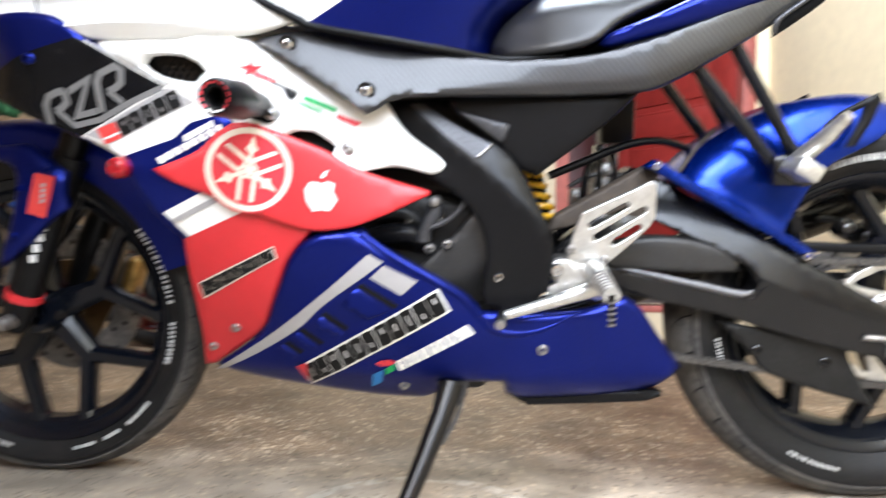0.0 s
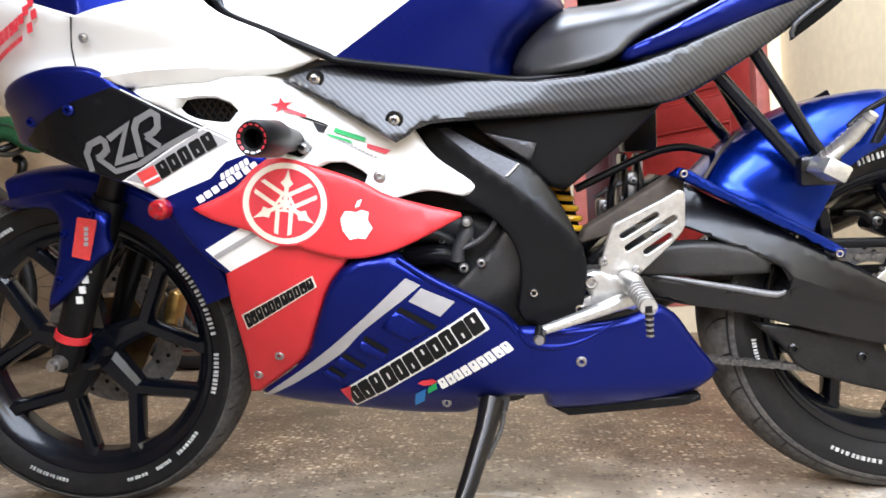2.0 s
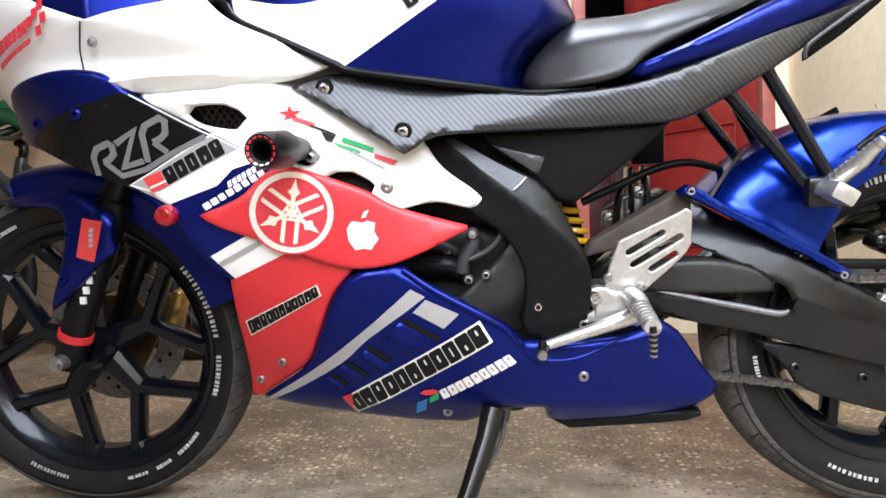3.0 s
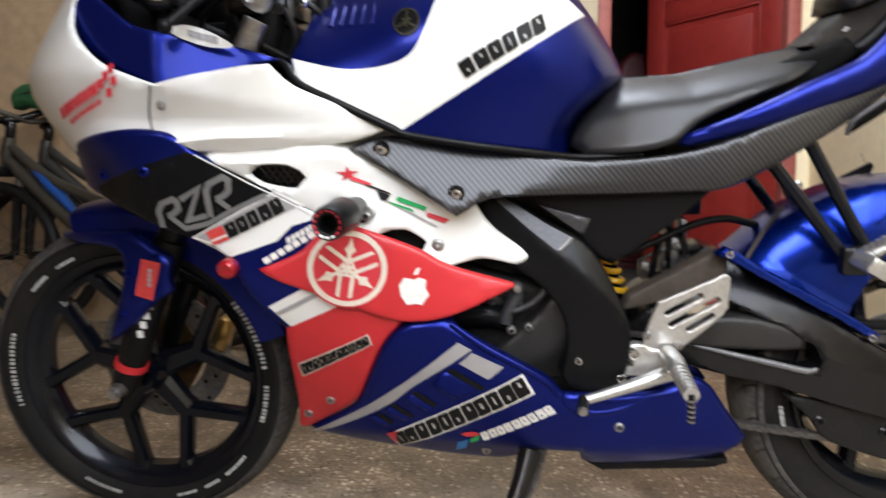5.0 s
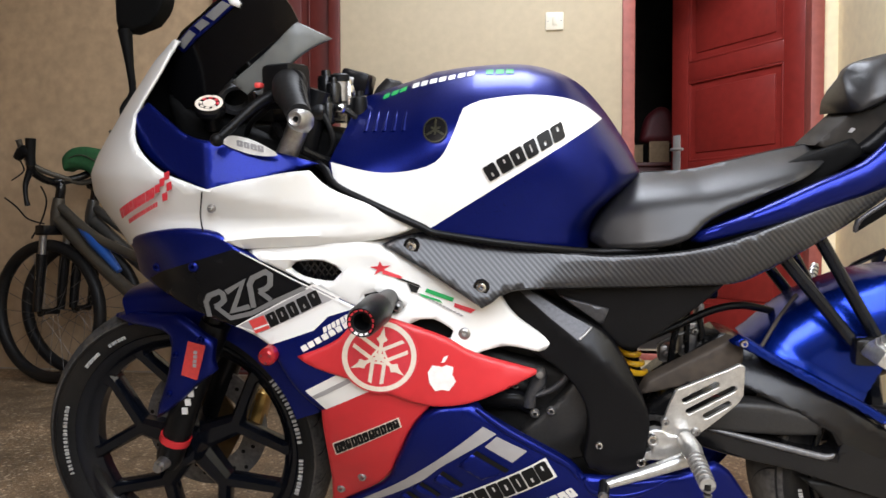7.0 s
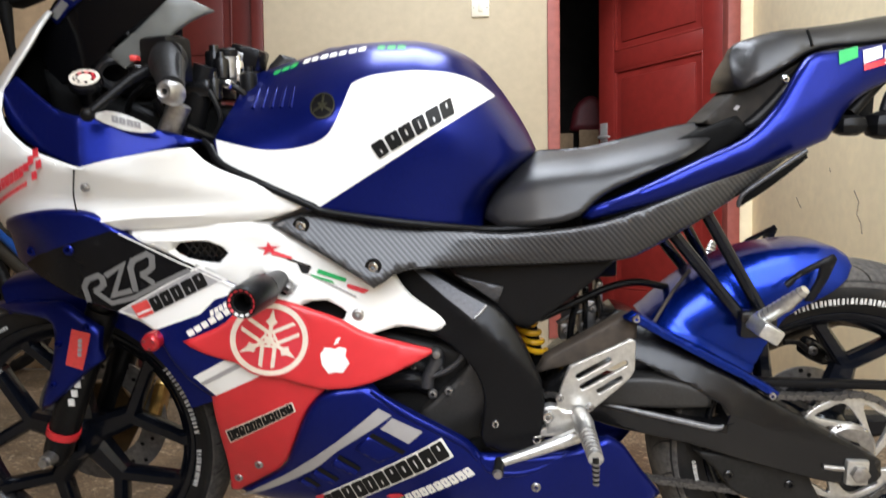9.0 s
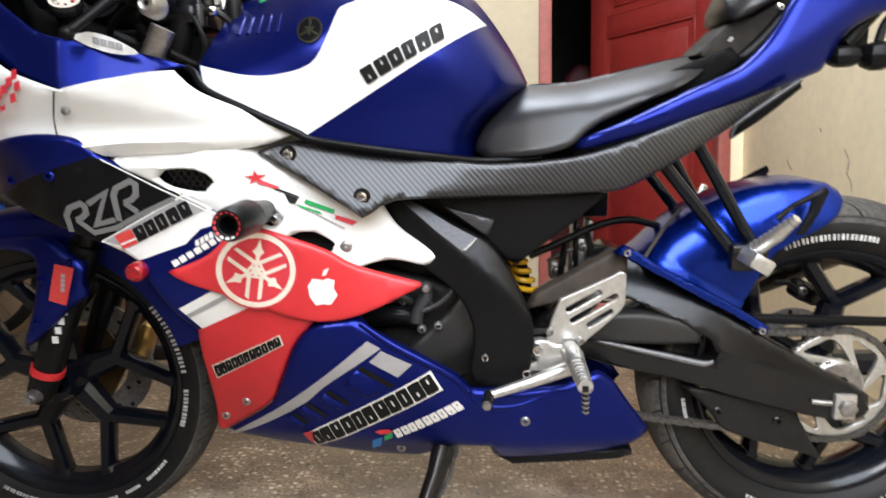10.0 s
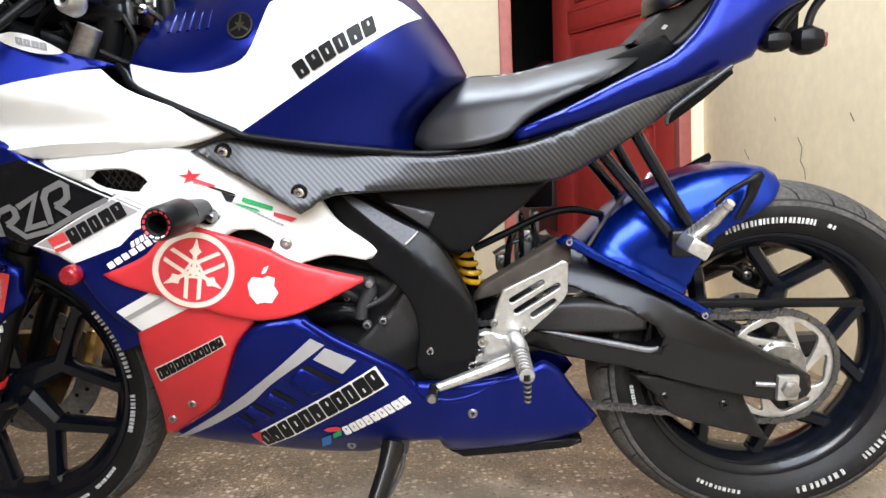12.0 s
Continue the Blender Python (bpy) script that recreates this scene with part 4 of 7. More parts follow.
for pts, wide, lift in (([(-0.506, 0.600), (-0.507, 0.625), (-0.499, 0.637), (-0.481, 0.644), (-0.476, 0.640), (-0.476, 0.629), (-0.484, 0.622), (-0.493, 0.618)], 0.0085, 0.0021),
                        ([(-0.493, 0.6185), (-0.471, 0.598), (-0.436, 0.606), (-0.399, 0.625), (-0.345, 0.649)], 0.0075, 0.0018),
                        ([(-0.470, 0.643), (-0.441, 0.660), (-0.465, 0.611), (-0.437, 0.618)], 0.0085, 0.0021),
                        ([(-0.431, 0.616), (-0.431, 0.655), (-0.425, 0.666), (-0.404, 0.676), (-0.397, 0.671), (-0.399, 0.655), (-0.407, 0.648), (-0.418, 0.6435)], 0.0085, 0.0021),
                        ([(-0.418, 0.6435), (-0.401, 0.629)], 0.0080, 0.0018)):
    decal("fairing_mark", stroke(pts, wide), fair, DARKGREY, fairing, lift, "grey slanted shape of a printed mark")
decal("edge_line", stroke([(-0.438, 0.7085), (-0.367, 0.6655), (-0.319, 0.640), (-0.270, 0.6125)], 0.0022), fair, LETTER_WHITE, fairing, 0.0022, "thin pale edge line")
decal("side_mark_edge", sharp((-0.4652, 0.5838), (-0.3316, 0.6552), (-0.2907, 0.6321), (-0.4215, 0.5697)), fair, LETTER_WHITE, fairing, 0.0009, "thin white edge of a printed mark")
decal("side_mark_field", sharp((-0.4592, 0.5851), (-0.3321, 0.6513), (-0.2984, 0.6325), (-0.4231, 0.5738)), fair, GREYVINYL, fairing, 0.0018, "grey field of a printed mark")
mark("side_mark", ((-0.4063, 0.5828), (-0.3176, 0.6256), (-0.3263, 0.6472), (-0.4147, 0.6032)), 5, fair, LETTER_BLACK, fairing, 0.0028, None, "black bars of a printed mark")
decal("side_mark_block", sharp((-0.4422, 0.5932), (-0.4163, 0.6033), (-0.4073, 0.5820), (-0.4317, 0.5725)), fair, REDREF, fairing, 0.0027, "red square of a printed mark")
decal("side_mark_line", sharp((-0.4342, 0.5807), (-0.4099, 0.5902), (-0.4085, 0.5877), (-0.4328, 0.5782)), fair, LETTER_WHITE, fairing, 0.0036, "pale line across the red square")
mark("lower_mark", ((-0.3522, 0.5457), (-0.2643, 0.5937), (-0.2691, 0.6018), (-0.3573, 0.5539)), 8, fair, LETTER_WHITE, fairing, 0.002, None, "small white bars of a printed mark", slot=False)
mark("lower_mark", ((-0.3192, 0.5759), (-0.2771, 0.5983), (-0.2804, 0.6064), (-0.3202, 0.5847)), 6, fair, LETTER_WHITE, fairing, 0.002, slot=False)
for x, z in ((-0.6, 0.676), (-0.515, 0.685)):
    bolt((x, -float(fair(np.array([[x, z]]))[0]) - 0.001, z), 0.008, BLUE, fairing)
mark("nose_mark", ((-0.645, 0.757), (-0.563, 0.795), (-0.561, 0.811), (-0.645, 0.773)), 9, nosed, REDPRINT, nose, 0.002, None, "red bars of a printed mark")
mark("nose_mark_line", ((-0.628, 0.750), (-0.56, 0.781), (-0.559, 0.788), (-0.628, 0.757)), 14, nosed, REDPRINT, nose, 0.002, slot=False)
for i, (dx, dz) in enumerate(((0, 0), (0.010, 0.010), (0.022, 0.004), (0.012, -0.012), (0.02, 0.02))):
    decal("nose_mark_square", sharp((-0.562 + dx, 0.800 + dz), (-0.553 + dx, 0.803 + dz), (-0.552 + dx, 0.815 + dz), (-0.561 + dx, 0.812 + dz)), nosed, REDPRINT, nose, 0.002)
bolt((-0.473, -0.2475, 0.777), 0.0065, STEEL, nose)
tube([(x, -float(nosed(np.array([[x, z]]))[0]) - 0.0005, z) for x, z in ((-0.482, 0.803), (-0.487, 0.785), (-0.491, 0.765), (-0.49, 0.742))], 0.0011, LETTER_BLACK, "panel_joint", nose, "dark joint line")

panel("headlight", [(-0.788, 0.845), (-0.772, 0.888), (-0.757, 0.885), (-0.772, 0.842)], nosed, GLASSGREY, nose, "narrow headlight lens", roll=0.003, grid=0.006, step=0.005, raise_by=0.003)

def CF(q):
    """The side panel's upper face: a plane at the front that runs inwards to the tail."""
    return np.interp(q[:, 0], (-0.24, -0.13, -0.05, 0.05, 0.136, 0.30, 0.45, 0.60), (0.201, 0.181, 0.167, 0.154, 0.146, 0.133, 0.117, 0.098)) - 0.37 * (q[:, 1] - 0.677 - 0.32 * np.maximum(q[:, 0] - 0.2, 0))


# white frame cover with its openings
COVER = [(-0.437, 0.708, 1), (-0.42, 0.73), (-0.336, 0.733), (-0.225, 0.740), (-0.175, 0.742, 1), (-0.135, 0.728, 1), (-0.08, 0.66), (-0.05, 0.632, 1), (-0.021, 0.59), (0.037, 0.546, 1), (0.037, 0.535, 1), (0.016, 0.530),
         (-0.033, 0.541), (-0.075, 0.535), (-0.114, 0.524), (-0.165, 0.552), (-0.24, 0.587), (-0.27, 0.613, 1), (-0.317, 0.639), (-0.369, 0.665)]
H1 = [(-0.369, 0.680), (-0.358, 0.690), (-0.315, 0.690), (-0.289, 0.672), (-0.303, 0.657), (-0.35, 0.665)]
H2 = [(-0.258, 0.634, 1), (-0.238, 0.6385, 1), (-0.1995, 0.6205, 1), (-0.196, 0.610), (-0.212, 0.6015, 1), (-0.252, 0.6155, 1)]
H3 = [(-0.194, 0.5775), (-0.170, 0.5915), (-0.150, 0.5905), (-0.1195, 0.5705), (-0.1235, 0.5595), (-0.16, 0.560)]


def cover_depth(q):
    """A recessed field with a raised spar running down to the rear."""
    p, d = np.array((-0.33, 0.715)), np.array((0.80, -0.60))
    w = np.abs((q - p) @ np.array((0.60, 0.80)) + 0.018)
    out = nosed(q) - 0.012 + 0.0085 * np.maximum(np.clip(1.4 - w / 0.034, 0, 1), np.clip((q[:, 1] - 0.672) / 0.03, 0, 1) * np.clip((0.715 - q[:, 1]) / 0.012, 0, 1))
    out = out - 0.014 * np.clip((q[:, 1] - 0.694) / 0.014, 0, 1) * np.clip((-0.30 - q[:, 0]) / 0.03, 0, 1)
    # tucked under the side panel that overlaps it
    s = (q - np.array((-0.072, 0.6135))) @ np.array((0.534, 0.845))
    return out - np.clip(s / 0.012 + 0.4, 0, 1) * np.clip((q[:, 1] - 0.612) / 0.012, 0, 1) * np.maximum(out - CF(q) + 0.036, 0)


cover = panel("frame_cover", COVER, cover_depth, WHITE, moto, "glossy white frame cover with openings", holes=[H1, H2, H3], roll=0.007)
mirrored(cover)
grille = panel("air_grille", sharp((-0.40, 0.70), (-0.27, 0.70), (-0.17, 0.62), (-0.10, 0.58), (-0.12, 0.55), (-0.22, 0.56), (-0.30, 0.61)), lambda q: side(q) - 0.035, PLASTIC, cover, "black mesh grille", roll=0)
for i in range(9):
    x = -0.368 + 0.0105 * i
    decal("mesh_bar", sharp((x, 0.655), (x + 0.0035, 0.655), (x + 0.030, 0.695), (x + 0.0265, 0.695)), lambda q: side(q) - 0.035, SATIN, grille, 0.004)
    decal("mesh_bar", sharp((x + 0.0265, 0.655), (x + 0.030, 0.655), (x + 0.0035, 0.695), (x, 0.695)), lambda q: side(q) - 0.035, SATIN, grille, 0.003)
bolt((-0.1015, -0.170, 0.567), 0.0095, STEEL, cover)
star = [(-0.230 + (0.0145 if k % 2 == 0 else 0.005) * math.cos(radians(20 + 36 * k)) * 1.15, 0.6755 + (0.0115 if k % 2 == 0 else 0.0045) * math.sin(radians(20 + 36 * k))) for k in range(10)]
decal("cover_star", sharp(*star), cover_depth, REDPRINT, cover, 0.003, "red star of a printed mark", 0.02)
decal("cover_stroke", sharp((-0.225, 0.6725), (-0.197, 0.6605), (-0.200, 0.6575), (-0.228, 0.667)), cover_depth, REDPRINT, cover, 0.003)
for mat, label, shapes in ((LETTER_BLACK, "black slanted bars of a printed mark", (((-0.2075, 0.6615), (-0.172, 0.6465), (-0.169, 0.6425), (-0.205, 0.6575)), ((-0.190, 0.6505), (-0.171, 0.6425), (-0.176, 0.6345), (-0.184, 0.6365)))),
                           (GREEN, "green slanted bars of a printed mark", (((-0.160, 0.6405), (-0.118, 0.6235), (-0.120, 0.6175), (-0.163, 0.6350)), ((-0.172, 0.6335), (-0.140, 0.6215), (-0.136, 0.6165), (-0.168, 0.6285)))),
                           (REDPRINT, "red slanted bars of a printed mark", (((-0.117, 0.6155), (-0.084, 0.6035), (-0.092, 0.5985), (-0.118, 0.6095)),))):
    for k, shape in enumerate(shapes):
        decal("cover_mark", sharp(*shape), cover_depth, mat, cover, 0.003 + 0.0003 * k, label if k == 0 else "", 0.004)
mark("cover_fine_mark", ((-0.180, 0.6355), (-0.104, 0.5925), (-0.102, 0.5945), (-0.178, 0.6375)), 14, cover_depth, GREYVINYL, cover, 0.003, None, "fine grey print", slot=False)

# carbon-look side panel
CARBON_OUT = [(-0.228, 0.712, 1), (-0.205, 0.722), (-0.155, 0.729), (-0.053, 0.713), (0.05, 0.697), (0.136, 0.690), (0.246, 0.699), (0.33, 0.722), (0.42, 0.756), (0.50, 0.785), (0.59, 0.810, 1),
              (0.484, 0.735, 1), (0.42, 0.697), (0.36, 0.664), (0.311, 0.646), (0.2, 0.640), (0.08, 0.639), (-0.025, 0.637), (-0.055, 0.622), (-0.072, 0.6135, 1), (-0.154, 0.668)]


def carbon_depth(q):
    """Upper face turned up, with the lower edge tucked in along a crease."""
    crease = np.interp(q[:, 0], (-0.228, -0.072, -0.02, 0.10, 0.20, 0.311, 0.42, 0.484, 0.59), (0.690, 0.606, 0.643, 0.647, 0.649, 0.656, 0.706, 0.744, 0.81))
    # the rear half stands upright and only its upper edge turns up
    rear = np.clip((q[:, 0] + 0.02) / 0.22, 0, 1)
    rise = np.clip(q[:, 1] - crease, 0, 0.12)
    return CF(q) - 0.9 * np.clip(crease - q[:, 1], 0, 0.03) + rear * (0.36 * rise - 1.1 * rise * rise)


carb = panel("side_panel", CARBON_OUT, carbon_depth, CARBON, moto, "carbon-look side panel under the seat", roll=0.005, grid=0.011)
mirrored(carb)
for x, z in ((-0.182, 0.709), (-0.073, 0.645)):
    lathe("washer", [(0.004, -0.002), (0.012, -0.002), (0.0135, 0.003), (0.004, 0.003)], SATIN, carb, "", 20, True, (x, -float(carbon_depth(np.array([[x, z]]))[0]), z))
    bolt((x, -float(carbon_depth(np.array([[x, z]]))[0]) - 0.001, z), 0.008, CHROME, carb)

# fuel tank
TOP_X = [-0.34, -0.30, -0.259, -0.159, -0.081, -0.005, 0.052, 0.09, 0.128, 0.167, 0.187]
TOP_Z = [0.93, 0.948, 0.957, 0.988, 0.996, 0.995, 0.979, 0.955, 0.912, 0.853, 0.812]
TANK = [(-0.315, 0.838, 1), (-0.298, 0.90), (-0.293, 0.945, 1), (-0.259, 0.956), (-0.159, 0.987), (-0.081, 0.996), (-0.005, 0.995), (0.052, 0.979), (0.09, 0.955), (0.128, 0.912), (0.167, 0.853),
        (0.187, 0.812, 1), (0.166, 0.789), (0.127, 0.757), (0.107, 0.727), (0.108, 0.69, 1), (0.039, 0.701), (-0.047, 0.712), (-0.152, 0.738), (-0.236, 0.776), (-0.298, 0.807, 1)]
TK = field([(-0.3, 0.84, 0.165), (-0.29, 0.93, 0.10), (-0.141, 0.887, 0.178), (-0.07, 0.83, 0.182), (-0.15, 0.745, 0.178), (0.03, 0.70, 0.150), (0.109, 0.70, 0.112), (0.113, 0.90, 0.14), (0.0, 0.9, 0.178), (0.17, 0.80, 0.10), (0.06, 0.80, 0.165)])


def tank_depth(q):
    t = np.clip((np.interp(q[:, 0], TOP_X, TOP_Z) - q[:, 1]) / 0.15, 0, 1)
    k = np.clip((np.interp(q[:, 1], (0.69, 0.727, 0.757, 0.789, 0.812, 0.853, 0.912, 0.955), (0.108, 0.107, 0.127, 0.166, 0.187, 0.167, 0.128, 0.09)) - q[:, 0]) / 0.06, 0.03, 1)
    return TK(q) * np.sqrt(1 - (1 - t) ** 2.2) * np.sqrt(1 - (1 - k) ** 2.4) + 0.002


T_WHITE = [(-0.312, 0.841, 1), (-0.238, 0.825), (-0.185, 0.826), (-0.141, 0.839), (-0.119, 0.868), (-0.100, 0.919, 1), (-0.073, 0.931), (-0.006, 0.938), (0.054, 0.933), (0.09, 0.920), (0.117, 0.901, 1),
           (-0.151, 0.7375, 1), (-0.236, 0.775), (-0.299, 0.806, 1)]
tank = panel("fuel_tank", TANK, tank_depth, [BLUE, WHITE], moto, "deep blue and white fuel tank", paints=[(T_WHITE, 1)], both=True, roll=0, grid=0.011)
mark("tank_mark", ((-0.0581, 0.8085), (0.0566, 0.874), (0.0504, 0.8982), (-0.0702, 0.8288)), 6, tank_depth, LETTER_BLACK, tank, 0.0025, None, "black bold bars of a printed mark")
decal("tank_badge", arc_ring(-0.141, 0.888, 0.0195, 24), tank_depth, BLACK, tank, 0.003, "dark round badge")
decal("tank_badge_ring", arc_ring(-0.141, 0.888, 0.0195, 24), tank_depth, BRONZE, tank, 0.0036, "dull bronze ring", holes=[arc_ring(-0.141, 0.888, 0.0172, 24)])
for k in range(3):
    a = radians(90 + 120 * k)
    d, w = np.array((math.cos(a), math.sin(a))) * 0.0155, np.array((-math.sin(a), math.cos(a))) * 0.0016
    c = np.array((-0.141, 0.888))
    decal("tank_badge_bar", sharp(*[c - d * 0.5 - w, c + d - w, c + d + w, c - d * 0.5 + w]), tank_depth, BRONZE, tank, 0.0036)
for i in range(5):
    x = -0.262 + 0.017 * i
    tube([(x, -float(tank_depth(np.array([[x, z]]))[0]) + 0.003, z) for z in (0.925, 0.905, 0.885)], [0.001, 0.0038, 0.0046], BLUE, "tank_rib", tank)
SEAM = [(-0.335, 0.838), (-0.318, 0.828), (-0.297, 0.804), (-0.236, 0.775), (-0.16, 0.7385), (-0.143, 0.731), (-0.047, 0.715), (0.038, 0.7025), (0.112, 0.693), (0.2, 0.697)]
tube([(x, -max(float(tank_depth(np.array([[x, z + 0.006]]))[0]), 0.125) - 0.004, z) for x, z in SEAM], [0.006, 0.0065, 0.0065, 0.006, 0.006, 0.0055, 0.0055, 0.0055, 0.0055, 0.004], PLASTIC, "edge_trim", moto, "black rubber edge trim under the tank")
for m, x0, x1, count in ((GREEN, -0.245, -0.20, 3), (LETTER_WHITE, -0.193, -0.085, 7), (GREEN, -0.070, -0.022, 3)):
    z0, z1 = (np.interp(x, TOP_X, TOP_Z) - 0.021 for x in (x0, x1))
    mark("tank_top_mark", ((x0, z0), (x1, z1), (x1, z1 + 0.0085), (x0, z0 + 0.0085)), count, tank_depth, m, tank, 0.002, None, "blocks of a printed mark on the tank top", slot=False)

# seat, tail, pillion pad
SEAT_TOP_X, SEAT_TOP_Z = [0.11, 0.13, 0.179, 0.273, 0.343, 0.42, 0.47, 0.5], [0.786, 0.793, 0.807, 0.815, 0.830, 0.846, 0.853, 0.85]
SEAT = [(0.098, 0.706), (0.108, 0.737), (0.136, 0.768), (0.179, 0.807), (0.225, 0.812), (0.273, 0.815), (0.343, 0.831), (0.42, 0.848), (0.47, 0.855), (0.488, 0.844, 1), (0.423, 0.806), (0.353, 0.776), (0.282, 0.744), (0.243, 0.714), (0.193, 0.701), (0.118, 0.694)]


def seat_depth(q):
    t = np.clip((np.interp(q[:, 0], SEAT_TOP_X, SEAT_TOP_Z) - q[:, 1]) / 0.11, 0.0, 1.2)
    u = np.clip((q[:, 0] - 0.105) / 0.14, 0, 1)
    wide = 0.158 * (1 - 0.22 * (1 - u) ** 2) - 2.9 * np.clip(q[:, 0] - 0.38, 0, 1) ** 2
    s = np.clip(t / 0.5, 0, 1)
    return wide * 0.98 * (0.62 * (1 - (1 - s) ** 2.4) + 0.38 * t) + 0.002


panel("seat", SEAT, seat_depth, VINYL, moto, "black grained vinyl rider seat", both=True, roll=0.012, grid=0.008)
panel("seat_base", [(0.16, 0.70, 1), (0.245, 0.708), (0.36, 0.752), (0.47, 0.805), (0.52, 0.84, 1), (0.50, 0.862, 1), (0.42, 0.832), (0.30, 0.79), (0.18, 0.765, 1)], flat(0.07), MATTE, moto, "black seat base", both=True, roll=0.006)
TAIL = [(0.2473, 0.711, 1), (0.2596, 0.7255), (0.3357, 0.757), (0.4201, 0.7957), (0.4799, 0.8209), (0.5057, 0.8369), (0.5408, 0.8738), (0.5773, 0.9302), (0.600, 0.9526), (0.6507, 0.9590), (0.76, 0.972), (0.86, 0.968, 1), (0.80, 0.935), (0.72, 0.908), (0.68, 0.889), (0.6584, 0.8696), (0.6484, 0.847), (0.6327, 0.8213, 1),
        (0.5763, 0.801), (0.5111, 0.7802), (0.4236, 0.7515), (0.3378, 0.7262), (0.2609, 0.7068)]


def tail_depth(q):
    mid = np.interp(q[:, 0], (0.246, 0.38, 0.5, 0.6, 0.7, 0.86), (0.72, 0.765, 0.81, 0.87, 0.94, 0.975))
    return np.interp(q[:, 0], (0.246, 0.38, 0.5, 0.62, 0.75, 0.86), (0.148, 0.15, 0.135, 0.115, 0.09, 0.04)) - 0.35 * np.clip(mid - q[:, 1], 0, 1) - 0.25 * np.clip(q[:, 1] - mid, 0, 1)


tail = panel("tail_fairing", TAIL, tail_depth, BLUE, moto, "deep blue tail fairing", roll=0.012)
mirrored(tail)
panel("tail_bridge", [(0.50, 0.84, 1), (0.54, 0.875), (0.60, 0.94), (0.66, 0.975), (0.85, 0.985, 1), (0.80, 0.955), (0.70, 0.90), (0.60, 0.83, 1)], flat(0.06), PLASTIC, moto, "black plastic under-tray of the tail", both=True, roll=0.01)
for i, (m, x) in enumerate(((GREEN, 0.632), (LETTER_WHITE, 0.668), (LETTER_WHITE, 0.70))):
    decal("tail_mark", sharp((x, 0.935), (x + 0.028, 0.945), (x + 0.028, 0.962), (x, 0.955)), tail_depth, m, tail, 0.002, "coloured bar of a printed mark")
decal("tail_mark", sharp((0.668, 0.925), (0.725, 0.94), (0.725, 0.949), (0.668, 0.934)), tail_depth, REDPRINT, tail, 0.002)
PILL = [(0.4953, 0.902), (0.4917, 0.9241), (0.4988, 0.9586), (0.5132, 0.9795), (0.5632, 0.9945), (0.605, 0.9979), (0.6613, 1.0032), (0.74, 1.015), (0.82, 1.02), (0.82, 0.985, 1), (0.70, 0.968), (0.6155, 0.9605), (0.5665, 0.9343), (0.5251, 0.9097)]


def pill_depth(q):
    return 0.02 + 0.06 * np.sqrt(np.clip((np.interp(q[:, 0], (0.5, 0.522, 0.575, 0.64, 0.82), (0.95, 0.98, 1.0, 1.01, 1.025)) - q[:, 1]) / 0.06, 0, 1))


panel("pillion_seat", PILL, pill_depth, VINYL, moto, "raised black vinyl pillion pad", both=True, roll=0.012, grid=0.011)
tube([(0.606, -float(pill_depth(np.array([[0.606, z]]))[0]) - 0.0005, z) for z in (0.966, 0.975, 0.984, 0.992)], 0.0022, MATTE, "pad_seam", moto, "black seam across the pillion pad", 8)
bolt((0.5531, -0.105, 0.9153), 0.006, CHROME, moto, "tail_bolt", 0.005)
panel("seat_back", [(0.4514, 0.852, 1), (0.5026, 0.9023, 1), (0.5331, 0.908, 1), (0.60, 0.945, 1), (0.56, 0.865, 1), (0.5104, 0.8253, 1), (0.4741, 0.8428)], flat(0.048), SEATBACK, moto, "dusty dark cover between the seats", both=True, roll=0.003)
panel("tank_tail_filler", [(0.06, 0.69, 1), (0.06, 0.735, 1), (0.12, 0.725), (0.15, 0.69, 1)], flat(0.05), MATTE, moto, "black rubber behind the tank", both=True, roll=0.02)
decal("seat_back_mark", [(0.498, 0.872, 1), (0.503, 0.879), (0.509, 0.877, 1), (0.504, 0.871)], flat(0.0485), GREYVINYL, moto, 0.001, "small grey printed mark")

# under-seat plastics and frame
panel("under_cover", [(0.034, 0.642, 1), (0.158, 0.645), (0.311, 0.648, 1), (0.263, 0.602), (0.165, 0.527, 1), (0.144, 0.536), (0.099, 0.579), (0.050, 0.617)], flat(0.128), PLASTIC, moto, "black plastic cover under the side panel", both=True)
panel("cover_insert", sharp((0.050, 0.621), (0.127, 0.601), (0.117, 0.574)), flat(0.134), FRAME_GREY, moto, "grey triangular insert", roll=0.002)
panel("tail_under_cover", [(0.28, 0.66, 1), (0.36, 0.672), (0.46, 0.73), (0.60, 0.81, 1), (0.62, 0.84, 1), (0.45, 0.80), (0.28, 0.72, 1)], flat(0.095), PLASTIC, moto, "black plastic tray under the tail", both=True)
FRAME = [(-0.045, 0.636, 1), (-0.004, 0.636, 1), (0.057, 0.598), (0.117, 0.567), (0.149, 0.526), (0.172, 0.48), (0.186, 0.447), (0.190, 0.409), (0.180, 0.355), (0.155, 0.335), (0.118, 0.334), (0.096, 0.342), (0.088, 0.360), (0.094, 0.403), (0.092, 0.440), (0.076, 0.475), (0.045, 0.505), (0.0, 0.53), (-0.05, 0.56, 1)]
BAND = sharp((-0.02, 0.6355), (-0.004, 0.6358), (0.057, 0.5978), (0.117, 0.5668), (0.149, 0.5258), (0.172, 0.4798), (0.180, 0.455), (0.150, 0.487), (0.118, 0.518), (0.090, 0.543), (0.035, 0.582))
FR = field([(0.0, 0.62, 0.128), (0.1, 0.55, 0.156), (0.16, 0.45, 0.162), (0.098, 0.385, 0.162), (0.15, 0.36, 0.160), (0.04, 0.52, 0.140), (-0.04, 0.58, 0.118), (0.03, 0.56, 0.130)])


